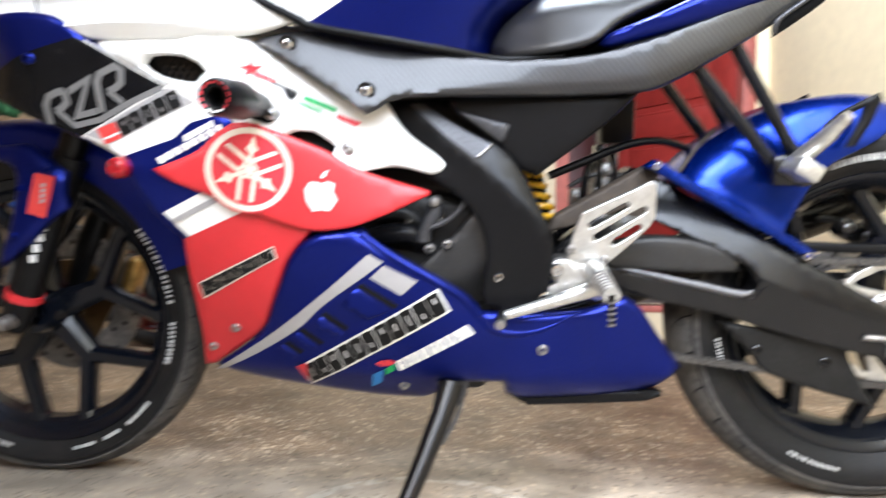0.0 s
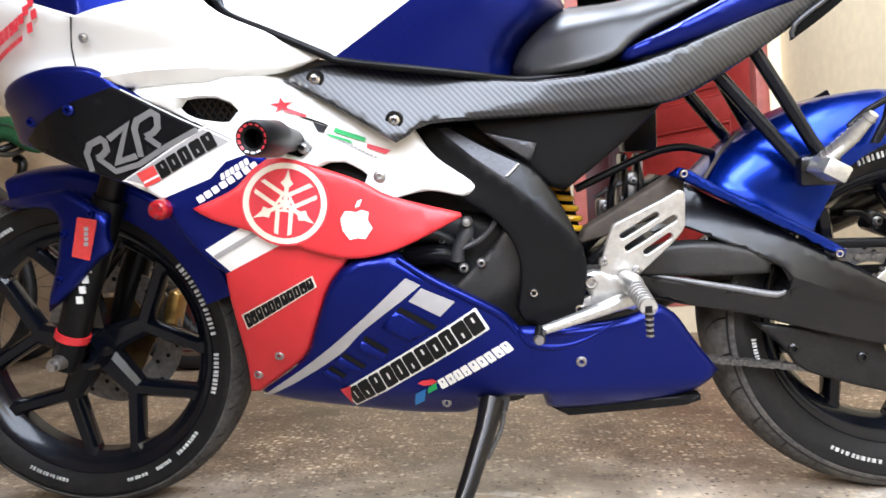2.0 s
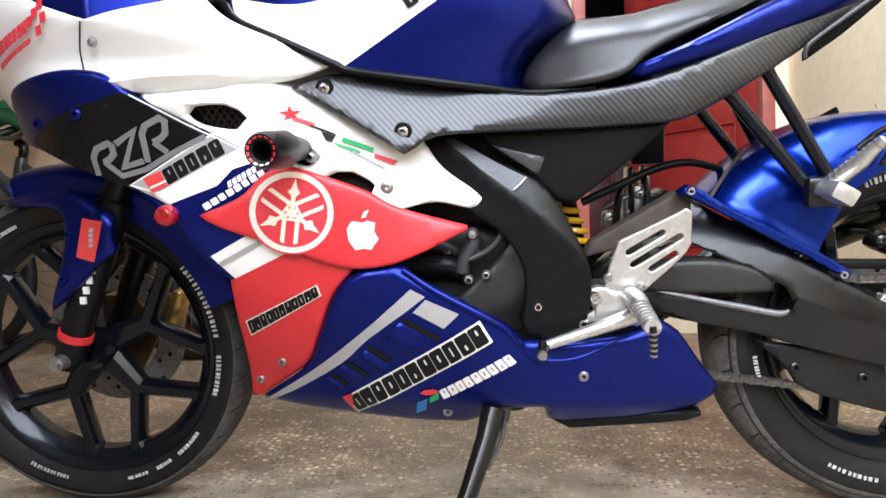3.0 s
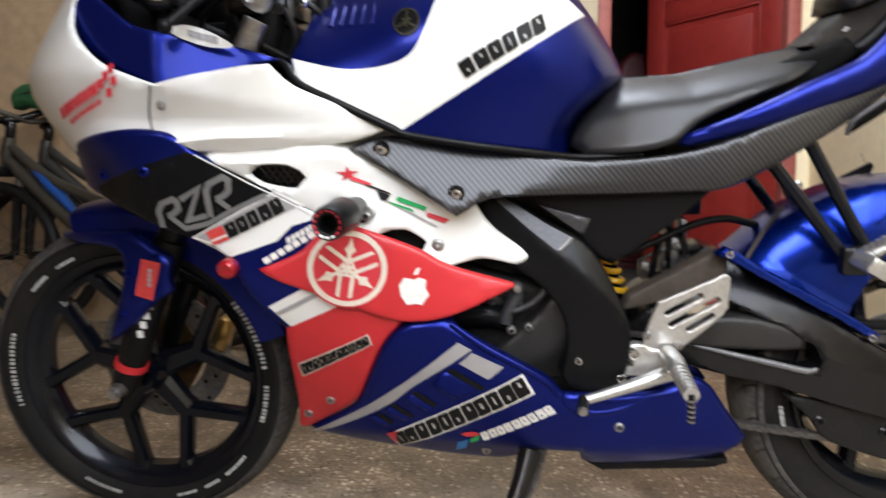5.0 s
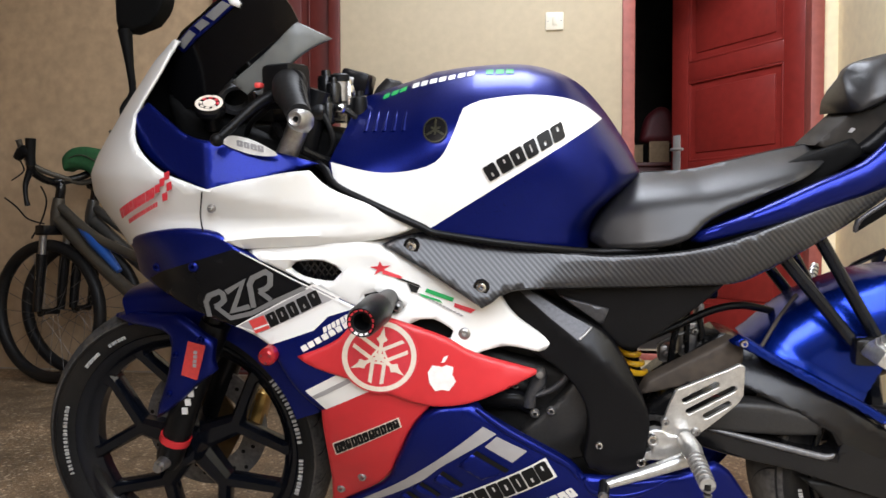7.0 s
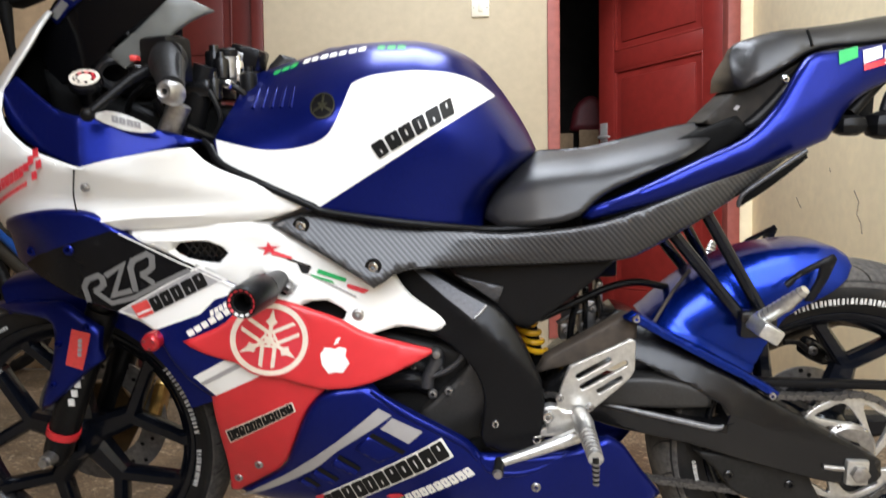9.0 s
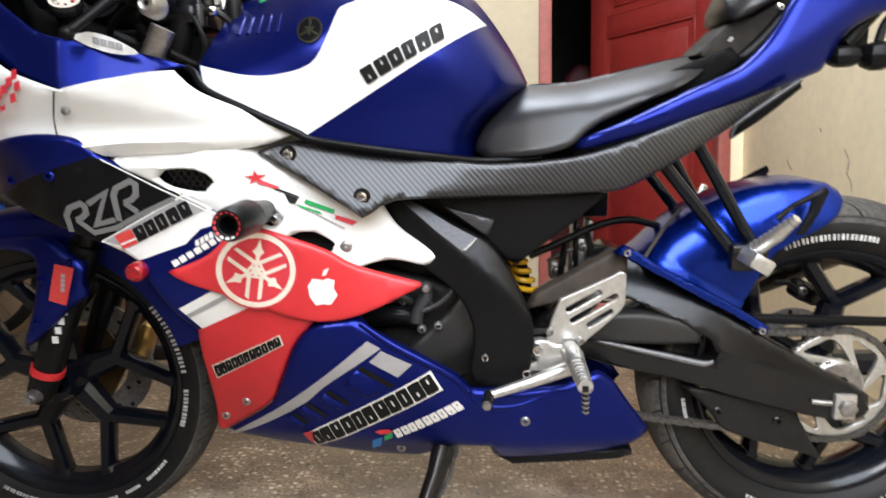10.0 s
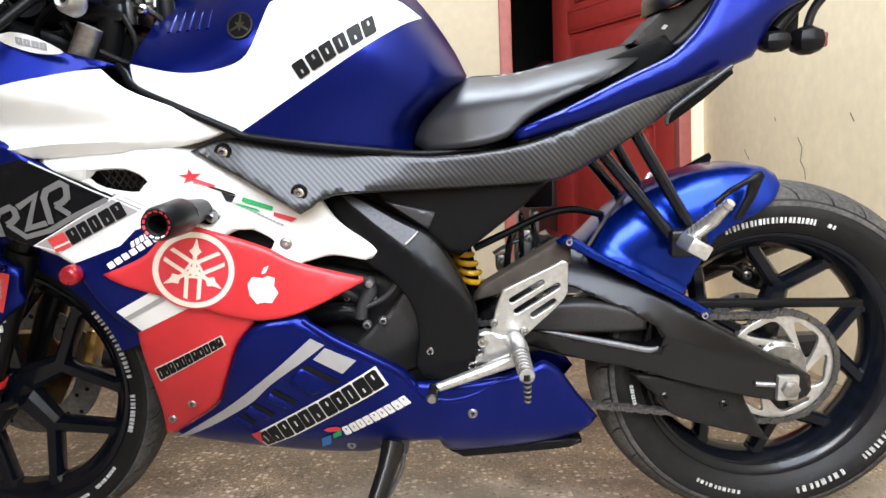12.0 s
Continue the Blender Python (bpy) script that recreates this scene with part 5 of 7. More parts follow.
def frame_depth(q):
    """A flat side with a band along the upper edge turned up."""
    low = np.interp(q[:, 0], (-0.02, 0.035, 0.09, 0.118, 0.15, 0.18), (0.63, 0.582, 0.543, 0.518, 0.487, 0.455))
    return FR(q) - 0.5 * np.clip(q[:, 1] - low, 0, 0.1) + 0.004


frame_side = panel("main_frame", FRAME, frame_depth, [PLASTIC, FORK], moto, "satin black frame spar cover", roll=0.004, thick=0.03, paints=[(BAND, 1)])
mirrored(frame_side)
decal("spar_plate", sharp((-0.018, 0.631), (-0.004, 0.632), (0.057, 0.595), (0.098, 0.574), (0.078, 0.554), (0.035, 0.585)), frame_depth, FRAME_GREY, frame_side, 0.002, "grey cast face of the spar", 0.006)
panel("air_box", [(-0.12, 0.64, 1), (0.05, 0.64, 1), (0.10, 0.58), (0.06, 0.50), (-0.06, 0.50), (-0.14, 0.54)], flat(0.085), PLASTIC, moto, "black air box behind the frame", both=True, roll=0.01)
tube([(x, -float(frame_depth(np.array([[x, z]]))[0]) - 0.002, z) for x, z in ((0.080, 0.556), (0.090, 0.564), (0.099, 0.573))], 0.0022, STEEL, "spar_clip", moto, "bright clip on the spar")
bolt((0.112, -0.166, 0.385), 0.007, CHROME, moto)

# engine
ENG = [(-0.16, 0.50), (-0.10, 0.53), (-0.02, 0.51), (0.06, 0.49), (0.12, 0.47), (0.16, 0.40), (0.15, 0.30), (0.02, 0.28), (-0.10, 0.32), (-0.17, 0.40)]
engine = panel("engine_case", ENG, flat(0.10), ENGINE, moto, "black engine case", both=True, roll=0.02)
COV = [(-0.012, 0.385, 1), (0.014, 0.410), (0.048, 0.442), (0.076, 0.478, 1), (0.11, 0.47, 1), (0.11, 0.335, 1), (0.02, 0.32, 1)]


def cover_face(q):
    """A flat upper face that folds inwards along a slanting edge."""
    return 0.131 - 0.45 * np.clip(0.352 + 0.62 * (q[:, 0] - 0.02) - q[:, 1], 0, 0.1)


panel("engine_side_cover", COV, cover_face, STATOR, moto, "dark grey folded engine side cover", roll=0.006, thick=0.04)
for x, y, z, r in ((0.010, -0.128, 0.420, 0.008), (0.037, -0.134, 0.428, 0.0075), (-0.022, -0.112, 0.462, 0.006), (0.022, -0.118, 0.462, 0.0055)):
    bolt((x, y, z), r, STEEL, moto, "engine_bolt", 0.006)
tube([(0.018, -0.118, 0.492), (0.017, -0.120, 0.474), (0.004, -0.124, 0.452), (0.0, -0.122, 0.432)], [0.009, 0.013, 0.010, 0.012], FRAME_GREY, "clutch_actuator", moto, "dull metal clutch actuator", 12)
lathe("actuator_cap", [(0, -0.139), (0.006, -0.138), (0.009, -0.132), (0.009, -0.118), (0, -0.118)], STEEL, moto, "", 12, False, (0.018, 0, 0.490))
tube([(0.0, -0.126, 0.447), (0.036, -0.13, 0.462), (0.06, -0.132, 0.486), (0.064, -0.128, 0.505)], 0.0045, FRAME_GREY, "linkage_rod", moto, "dark metal rod", 8)
tube([(-0.12, -0.108, 0.425), (-0.06, -0.118, 0.438), (-0.02, -0.118, 0.440), (0.0, -0.11, 0.425)], [0.016, 0.017, 0.016, 0.014], BLACK, "water_pipe", moto, "black water pipe", 14)
cyl = tube([(-0.10, 0, 0.47), (-0.19, 0, 0.60)], 0.075, ENGINE, "cylinder", moto, "black finned cylinder", 20)
for i in range(8):
    t = i / 7
    lathe("fin", [(0.06, -0.002), (0.088, -0.002), (0.088, 0.002), (0.06, 0.002)], ENGINE, cyl, "", 24, True, (0, 0, 0)).matrix_local = Matrix.Translation((-0.11 - 0.075 * t, 0, 0.485 + 0.11 * t)) @ Euler((0, radians(-35), 0)).to_matrix().to_4x4() @ Euler((radians(90), 0, 0)).to_matrix().to_4x4()
tube([(-0.07, -0.10, 0.465), (-0.03, -0.108, 0.47), (0.0, -0.10, 0.45)], 0.012, ENGINE, "coolant_pipe", moto, "black coolant pipe", 10)
block("oil_plate", (-0.075, -0.108, 0.425), (-0.02, -0.09, 0.455), ENGINE, moto, "", 0.006)
block("sprocket_cover", (0.085, -0.13, 0.34), (0.19, -0.08, 0.45), ENGINE, moto, "black sprocket cover", 0.015)
block("sump", (-0.13, -0.09, 0.185), (0.10, 0.09, 0.30), ENGINE, moto, "black sump", 0.02)

# crash slider and bolt
slider = lathe("crash_slider", [(0, -0.296), (0.0115, -0.297), (0.0125, -0.330), (0.0205, -0.334), (0.0232, -0.326), (0.0248, -0.262), (0.0215, -0.255), (0, -0.255)], PLASTIC, moto, "black crash slider with red ring print", 32, False, (-0.221, 0, 0.628))
slider.matrix_local = Matrix.Translation((-0.221, -0.255, 0.628)) @ Euler((radians(0), 0, radians(-4))).to_matrix().to_4x4() @ Matrix.Translation((0.221, 0.255, -0.628))
for i in range(14):
    a0, a1 = i * math.pi / 7 + 0.05, (i + 0.75) * math.pi / 7
    m = REDPRINT if i not in (9, 10, 11) else LETTER_WHITE
    lathe("ring_print", [(0.0160, -0.3328), (0.0184, -0.3346), (0.0184, -0.3326), (0.0160, -0.3308)], m, slider, "", 4, True, (-0.221, 0, 0.628), "y", (a0, a1))
tube([(-0.221, -0.256, 0.628), (-0.220, -0.215, 0.627), (-0.219, -0.15, 0.626)], [0.0225, 0.018, 0.013], PLASTIC, "slider_spacer", moto, "black ribbed slider spacer", 16)
bolt((-0.204, -0.186, 0.6145), 0.0085, STEEL, moto, "slider_bolt", 0.012)
lathe("fairing_bolt", [(0, -0.238), (0.010, -0.238), (0.0135, -0.235), (0.015, -0.228), (0.015, -0.212), (0, -0.212)], ANODRED, moto, "red anodised fairing bolt", 24, False, (-0.407, 0, 0.541))
for k in range(3):
    a = radians(30 + 120 * k)
    lathe("bolt_hole", [(0, -0.2392), (0.0024, -0.2392), (0.0024, -0.235), (0, -0.235)], MUDRED, moto, "", 10, False, (-0.407 + 0.008 * math.cos(a), 0, 0.541 + 0.008 * math.sin(a)))

# ---- wheels ----


def wheel(name, cx, cz, R, wide, rim_r, label, text_rows, rear):
    """A five-spoke cast wheel with its tyre; the axle runs along y."""
    w = wide / 2
    drop = 0.62 if rear else 0.48
    tyre = []
    for i in range(17):
        a = math.pi * i / 16
        y = -w * math.cos(a)
        r = R - drop * w * (1 - math.sin(a))
        tyre.append((r, y))
    side_w = w * 0.98
    left = [(rim_r - 0.004, -w * 0.62), (rim_r + 0.004, -w * 0.70), (rim_r + 0.018, -side_w * 0.93), (rim_r + 0.034, -side_w)]
    right = [(r, -y) for r, y in left[::-1]]
    crown = [(r, y) for r, y in tyre if abs(y) < w * 0.97]
    prof = left + [(R - drop * w - 0.003, -w)] + crown + [(R - drop * w - 0.003, w)] + right
    root = lathe(name, prof, RUBBER, moto, label, 96, True, (cx, 0, cz))
    rw = w * 0.66
    rim = [(rim_r + 0.006, -rw), (rim_r + 0.002, -rw - 0.004), (rim_r - 0.008, -rw), (rim_r - 0.016, -rw + 0.010), (rim_r - 0.024, -rw * 0.45), (rim_r - 0.03, -0.012),
           (rim_r - 0.03, 0.012), (rim_r - 0.024, rw * 0.45), (rim_r - 0.016, rw - 0.01), (rim_r - 0.008, rw), (rim_r + 0.002, rw + 0.004), (rim_r + 0.006, rw), (rim_r + 0.004, 0)]
    ring = lathe("rim", rim, RIM, root, "black cast rim", 80, True, (cx, 0, cz))
    hub = lathe("hub", [(0.016, -0.055), (0.03, -0.055), (0.034, -0.045), (0.040, -0.02), (0.040, 0.02), (0.034, 0.045), (0.03, 0.055), (0.016, 0.055)], RIM, root, "", 32, True, (cx, 0, cz))
    start = radians(21 if not rear else 4)
    for k in range(5):
        a = start + k * 2 * math.pi / 5
        e, s = np.array((math.cos(a), 0, math.sin(a))), np.array((-math.sin(a), 0, math.cos(a)))
        c = np.array((cx, 0, cz))
        fork_at, end = (0.128 if rear else 0.108), rim_r - 0.010
        verts, faces = [], []

        def beam(p, q, w0, w1, t0, t1):
            d = (q - p) / np.linalg.norm(q - p)
            n = np.cross(d, (0, 1, 0))
            b = len(verts)
            for pt, ww, tt in ((p, w0, t0), (q, w1, t1)):
                for u, v in ((-1, -0.55), (-0.55, -1), (0.55, -1), (1, -0.55), (1, 0.55), (0.55, 1), (-0.55, 1), (-1, 0.55)):
                    verts.append(pt + n * u * ww + np.array((0, 1, 0)) * v * tt)
            faces.extend([(b + i, b + (i + 1) % 8, b + 8 + (i + 1) % 8, b + 8 + i) for i in range(8)])
            faces.extend([tuple(range(b + 7, b - 1, -1)), tuple(range(b + 8, b + 16))])
        beam(c + e * 0.03, c + e * (fork_at + 0.006), 0.025, 0.018, 0.022, 0.017)
        for o in (-1, 1):
            b2 = a + o * radians(23 if not rear else 20)
            beam(c + e * (fork_at - 0.006), c + np.array((math.cos(b2), 0, math.sin(b2))) * (end - 0.022), 0.0140, 0.0125, 0.017, 0.018)
            beam(c + np.array((math.cos(b2), 0, math.sin(b2))) * (end - 0.026), c + np.array((math.cos(b2), 0, math.sin(b2))) * end, 0.0125, 0.024, 0.018, 0.019)
        link("spoke", verts, faces, RIM, root)
    # dusty running surface, proud of the carcass, with slanted grooves
    def crown_at(f, lift):
        y = -w * 0.975 * f
        return R - drop * w * (1 - math.sqrt(max(1 - (y / w) ** 2, 0))) + lift, y
    band = [crown_at(f, 0.0012) for f in np.linspace(1, -1, 15)]
    tread = lathe("tread", band + [crown_at(f, -0.002) for f in np.linspace(-1, 1, 9)], TREAD, root, "dusty grey tread", 96, True, (cx, 0, cz))
    for k in range(30):
        for side_y in (1, -1):
            gv, gf = [], []
            for n in range(7):
                f = side_y * (0.94 - 0.12 * n)
                a = 2 * math.pi * (k + (0.5 if side_y < 0 else 0)) / 30 + 0.16 * (n / 6) ** 1.4
                half = 0.006 * (1 - 0.5 * n / 6)
                r, y = crown_at(f, 0.0017)
                b = len(gv)
                for da in (-half, half):
                    gv.append((cx + r * math.cos(a + da), y, cz + r * math.sin(a + da)))
                if n:
                    gf.append((b - 2, b - 1, b + 1, b))
            link("tread_groove", gv, gf, LETTER_BLACK, tread)
    # raised pale print on the sidewall, as plain bars
    for a0, a1, rr, hh, n in text_rows:
        n *= 2
        for i in range(n):
            wob = ((i * 37 + int(abs(a0)) * 13) % 11) / 11
            f0 = radians(a0 + (a1 - a0) * (i + 0.10 + 0.15 * wob) / n)
            f1 = radians(a0 + (a1 - a0) * (i + 0.50 + 0.35 * ((wob * 7) % 1)) / n)
            lathe("tyre_mark", [(rr + hh * 0.08, -side_w - 0.0008), (rr + hh * 0.9, -side_w - 0.0008), (rr + hh * 0.85, -side_w + 0.003), (rr + hh * 0.15, -side_w + 0.003)], TYREPRINT, root, "", 2, True, (cx, 0, cz), "y", (f0, f1))
    return root


FR_TEXT = [(38, 5, 0.236, 0.010, 8), (-2, -20, 0.236, 0.010, 5), (-38, -52, 0.238, 0.008, 4), (-56, -64, 0.238, 0.008, 3), (-68, -78, 0.238, 0.007, 3), (-104, -122, 0.238, 0.007, 6), (195, 160, 0.237, 0.009, 9), (138, 128, 0.238, 0.008, 4), (122, 112, 0.238, 0.008, 3)]
front_wheel = wheel("front_wheel", -0.668, 0.288, 0.288, 0.104, 0.226, "front tyre with pale raised lettering on a black wheel", FR_TEXT, False)
RX, RZ = 0.700, 0.309
RE_TEXT = [(112, 76, 0.244, 0.012, 11), (72, 68, 0.246, 0.008, 1), (-30, -48, 0.246, 0.013, 4), (-56, -78, 0.246, 0.013, 4), (-100, -120, 0.246, 0.008, 5), (198, 188, 0.242, 0.008, 4)]
rear_wheel = wheel("rear_wheel", RX, RZ, 0.309, 0.140, 0.222, "wide rear tyre with pale raised lettering on a black wheel", RE_TEXT, True)


def disc(cx, cz, y, r, name, mat, label, holes=True):
    """A drilled brake disc."""
    root = lathe(name, [(r * 0.62, y - 0.002), (r, y - 0.002), (r, y + 0.002), (r * 0.62, y + 0.002)], mat, moto, label, 64, True, (cx, 0, cz))
    lathe("carrier", [(0.035, y - 0.003), (r * 0.64, y - 0.003), (r * 0.64, y + 0.003), (0.035, y + 0.003)], RUSTY if not holes else SATIN, root, "", 6, True, (cx, 0, cz))
    for k in range(30):
        a = k * 2 * math.pi / 30
        rr = r * (0.72 + 0.1 * (k % 3))
        lathe("drill_hole", [(0, y - 0.0025), (0.0045, y - 0.0025), (0.0045, y + 0.0025), (0, y + 0.0025)], LETTER_BLACK, root, "", 8, False, (cx + rr * math.cos(a), 0, cz + rr * math.sin(a)))
    return root


disc(-0.672, 0.289, 0.068, 0.132, "front_brake_disc", DISC, "drilled grey brake disc with tarnished gold carrier", False)
disc(RX, RZ, 0.075, 0.086, "rear_brake_disc", STEEL, "drilled steel rear brake disc")
block("front_caliper", (-0.566, 0.05, 0.285), (-0.540, 0.10, 0.372), GOLD, moto, "gold anodised brake caliper", 0.010, Euler((0, radians(18), 0)).to_matrix())
cal = block("rear_caliper", (0.690, 0.045, 0.410), (0.738, 0.10, 0.446), SATIN, moto, "black rear brake caliper with gold bracket", 0.010, Euler((0, radians(24), 0)).to_matrix())
for x, z in ((0.698, 0.436), (0.728, 0.424)):
    bolt((x, 0.046, z), 0.008, STEEL, cal, "caliper_bolt", 0.006)
tube([(0.690, 0.05, 0.435), (0.672, 0.05, 0.45), (0.645, 0.045, 0.452)], 0.005, RUBBER, "brake_hose", cal, "black brake hose", 8)
panel("caliper_bracket", [(0.742, 0.424), (0.762, 0.428), (0.786, 0.412), (0.788, 0.395), (0.770, 0.388), (0.748, 0.402)], flat(-0.075), RUSTY, moto, "tarnished gold caliper bracket", roll=0.004, thick=0.014, grid=0.008)

# front fork and fender
for s, nm in ((-1, "fork_leg"), (1, "fork_leg")):
    y = s * 0.082
    leg = tube([(-0.680, y, 0.272), (-0.672, y, 0.292), (-0.630, y, 0.40), (-0.56, y, 0.555)], [0.018, 0.025, 0.0265, 0.027], FORK, nm, moto, "satin black fork slider", 20, 0.02, False)
    tube([(-0.57, y, 0.54), (-0.40, y, 0.93)], 0.0205, FORK, "fork_tube", leg, "black fork tube", 20)
    if s < 0:
        tube([(-0.660, y, 0.323), (-0.655, y, 0.335)], 0.0285, RED, "fork_band", leg, "red band round the fork", 20)
    tube([(-0.672, y + s * 0.015, 0.290), (-0.672, y + s * 0.040, 0.290)], [0.014, 0.011], STEEL, "axle_nut", leg, "steel axle nut", 14)
for i in range(6):
    t = i / 6
    x, z = -0.625 + 0.043 * t, 0.388 + 0.10 * t
    block("fork_mark", (x, -0.1105, z), (x + 0.010, -0.107, z + 0.012), LETTER_WHITE, moto, "white bar of a printed mark" if i == 0 else "", 0.0)
tube([(-0.672, -0.13, 0.289), (-0.672, 0.13, 0.289)], 0.008, STEEL, "front_axle", moto, "steel front axle", 14)

fen = []
for i in range(11):
    a = math.pi * i / 10
    fen.append((0.304 + 0.022 * math.sin(a), -0.072 * math.cos(a)))
fen = [(0.262, -0.075)] + fen + [(0.262, 0.075), (0.262, 0.071)] + [(r - 0.005, y * 0.94) for r, y in fen[::-1]] + [(0.262, -0.071)]
fender = lathe("front_fender", fen, BLUE, moto, "deep blue front fender", 40, True, (-0.672, 0, 0.289), "y", (radians(18), radians(104)))
FEN_SIDE = [(-0.7746, 0.5581), (-0.72, 0.568), (-0.664, 0.5712), (-0.6141, 0.5738), (-0.5943, 0.5622), (-0.5617, 0.5391), (-0.5445, 0.5306, 1), (-0.5508, 0.4954), (-0.5455, 0.4776, 1), (-0.5578, 0.4671), (-0.5818, 0.4514), (-0.6163, 0.4202), (-0.6571, 0.3882), (-0.6774, 0.3759, 1), (-0.6688, 0.4066), (-0.6523, 0.4435), (-0.64, 0.48), (-0.6339, 0.5157), (-0.6376, 0.5354), (-0.6647, 0.5449), (-0.74, 0.5474)]
FS = field([(-0.778, 0.562, 0.06), (-0.70, 0.60, 0.088), (-0.60, 0.58, 0.118), (-0.58, 0.50, 0.125), (-0.62, 0.42, 0.124), (-0.70, 0.37, 0.112), (-0.66, 0.5, 0.118)])
fs = panel("fender_side", FEN_SIDE, FS, BLUE, fender, "", roll=0.012)
mirrored(fs)
decal("fender_reflector", sharp((-0.5947, 0.5304), (-0.5605, 0.524), (-0.5808, 0.4604), (-0.6118, 0.4683)), FS, REDREF, fs, 0.002, "orange-red rectangular sticker")
for i in range(4):
    decal("fender_mark", sharp((-0.588 + 0.001 * i, 0.484 + 0.008 * i), (-0.581 + 0.001 * i, 0.484 + 0.008 * i), (-0.580 + 0.001 * i, 0.490 + 0.008 * i), (-0.587 + 0.001 * i, 0.490 + 0.008 * i)), FS, GREYVINYL, fs, 0.003)
for x, z in ((-0.570, 0.534), (-0.622, 0.505), (-0.640, 0.432)):
    bolt((x, -float(FS(np.array([[x, z]]))[0]) - 0.001, z), 0.006, BLUE, fs)

# cockpit
def dash_depth(q):
    """Two flat facets that meet in a fold: one turned to the nose, one turned up to the bars."""
    by_nose = 0.238 + 0.182 * (q[:, 0] + 0.51) - 0.19 * (q[:, 1] - 0.817)
    by_bars = 0.243 - 0.36 * (q[:, 0] + 0.475) - 0.22 * (q[:, 1] - 0.806)
    return np.minimum(by_nose, by_bars) - 0.003


FOLD = sharp((-0.478, 0.804), (-0.4885, 0.838), (-0.516, 0.885), (-0.462, 0.872), (-0.379, 0.855), (-0.326, 0.838), (-0.40, 0.820))
panel("inner_fairing", [(-0.618, 0.915, 1), (-0.59, 0.938, 1), (-0.55, 0.908), (-0.516, 0.886), (-0.462, 0.873), (-0.379, 0.856), (-0.325, 0.839, 1), (-0.40, 0.819), (-0.478, 0.803, 1), (-0.51, 0.815), (-0.56, 0.836), (-0.602, 0.871)],
      dash_depth, BLUE, moto, "blue folded inner fairing panel", roll=0.002, grid=0.008, paints=[(FOLD, 0)])
panel("dash_shroud", [(-0.60, 0.955, 1), (-0.50, 0.915, 1), (-0.33, 0.84, 1), (-0.45, 0.80, 1), (-0.58, 0.85, 1)], flat(0.13), MATTE, moto, "black dash shroud", both=True, roll=0.02)
panel("cockpit_tray", [(-0.50, 0.90, 1), (-0.38, 0.90), (-0.31, 0.885), (-0.285, 0.86), (-0.30, 0.80, 1), (-0.48, 0.80, 1)], flat(0.095), MATTE, moto, "black tray below the bars", both=True, roll=0.01)
SCREEN = [(-0.5771, 1.0375, 1), (-0.5601, 1.0533), (-0.5173, 1.0748), (-0.4787, 1.0965), (-0.4111, 1.119, 1), (-0.3688, 1.0891), (-0.3503, 1.0559, 1), (-0.3898, 1.0285), (-0.4574, 0.9849), (-0.4735, 0.9685, 1), (-0.524, 0.94), (-0.5736, 0.9285, 1), (-0.6126, 0.9942)]


def screen_depth(q):
    """The bubble of the screen, narrower to its front edge."""
    u = np.clip((q[:, 0] + 0.63) / 0.23, 0, 1)
    return 0.09 + 0.075 * (1 - (1 - u) ** 2)


screen = panel("windscreen", SCREEN, screen_depth, SMOKE, moto, "dark smoked windscreen with blue edge", roll=0, thick=0.003)
far_screen = panel("windscreen", [(-0.5771, 1.0375, 1), (-0.5173, 1.0748), (-0.4787, 1.0965, 1), (-0.47, 1.03), (-0.50, 0.97, 1), (-0.5736, 0.9285, 1), (-0.6126, 0.9942)], lambda q: screen_depth(q) - 0.03, SMOKE, moto, "dark smoked far half of the windscreen", roll=0, thick=0.003)
far_screen.scale = (1, -1, 1)
panel("screen_edge", [(-0.3528, 1.0551, 1), (-0.3051, 1.0316, 1), (-0.3372, 1.0146), (-0.3843, 0.977), (-0.4111, 0.9626), (-0.439, 0.9481, 1), (-0.4658, 0.9677, 1), (-0.4084, 1.0076)], lambda q: screen_depth(q) + 0.006 - 0.5 * np.clip(q[:, 0] + 0.36, 0, 1), GLASSGREY, moto, "grey frosted edge of the windscreen", roll=0.003)
strip = panel("screen_strip", [(-0.5788, 1.0308, 1), (-0.5452, 1.0537), (-0.5133, 1.0711), (-0.4657, 1.0963, 1), (-0.4464, 1.0857, 1), (-0.4875, 1.0605), (-0.5233, 1.0405), (-0.5569, 1.0191, 1)], lambda q: screen_depth(q) + 0.004, BLUE, screen, "blue edge strip of the windscreen", roll=0.002, grid=0.01)
for k, shape in enumerate((((-0.5676, 1.0332), (-0.5392, 1.0531), (-0.5261, 1.045), (-0.5534, 1.0249)), ((-0.5289, 1.0581), (-0.5115, 1.0676), (-0.4972, 1.0596), (-0.5163, 1.0493)), ((-0.5044, 1.0712), (-0.4724, 1.091), (-0.4572, 1.084), (-0.4894, 1.0623)))):
    decal("strip_block", sharp(*shape), screen_depth, DARKGREY, strip, 0.0055, "grey block of the edge strip" if k == 0 else "")
panel("screen_clip", [(-0.4654, 1.0997), (-0.4507, 1.0987), (-0.4397, 1.0853), (-0.4442, 1.079), (-0.4581, 1.0848)], lambda q: screen_depth(q) + 0.008, WHITE, screen, "white rounded clip", roll=0.003, grid=0.006, thick=0.008)
panel("inner_cowl", [(-0.5914, 1.0389, 1), (-0.665, 0.9458), (-0.6622, 0.9222, 1), (-0.5842, 0.9066, 1), (-0.4838, 0.9142), (-0.4598, 0.9826), (-0.5127, 1.0651, 1)], flat(0.085), MATTE, moto, "black cowl behind the screen", roll=0.003, thick=0.01)
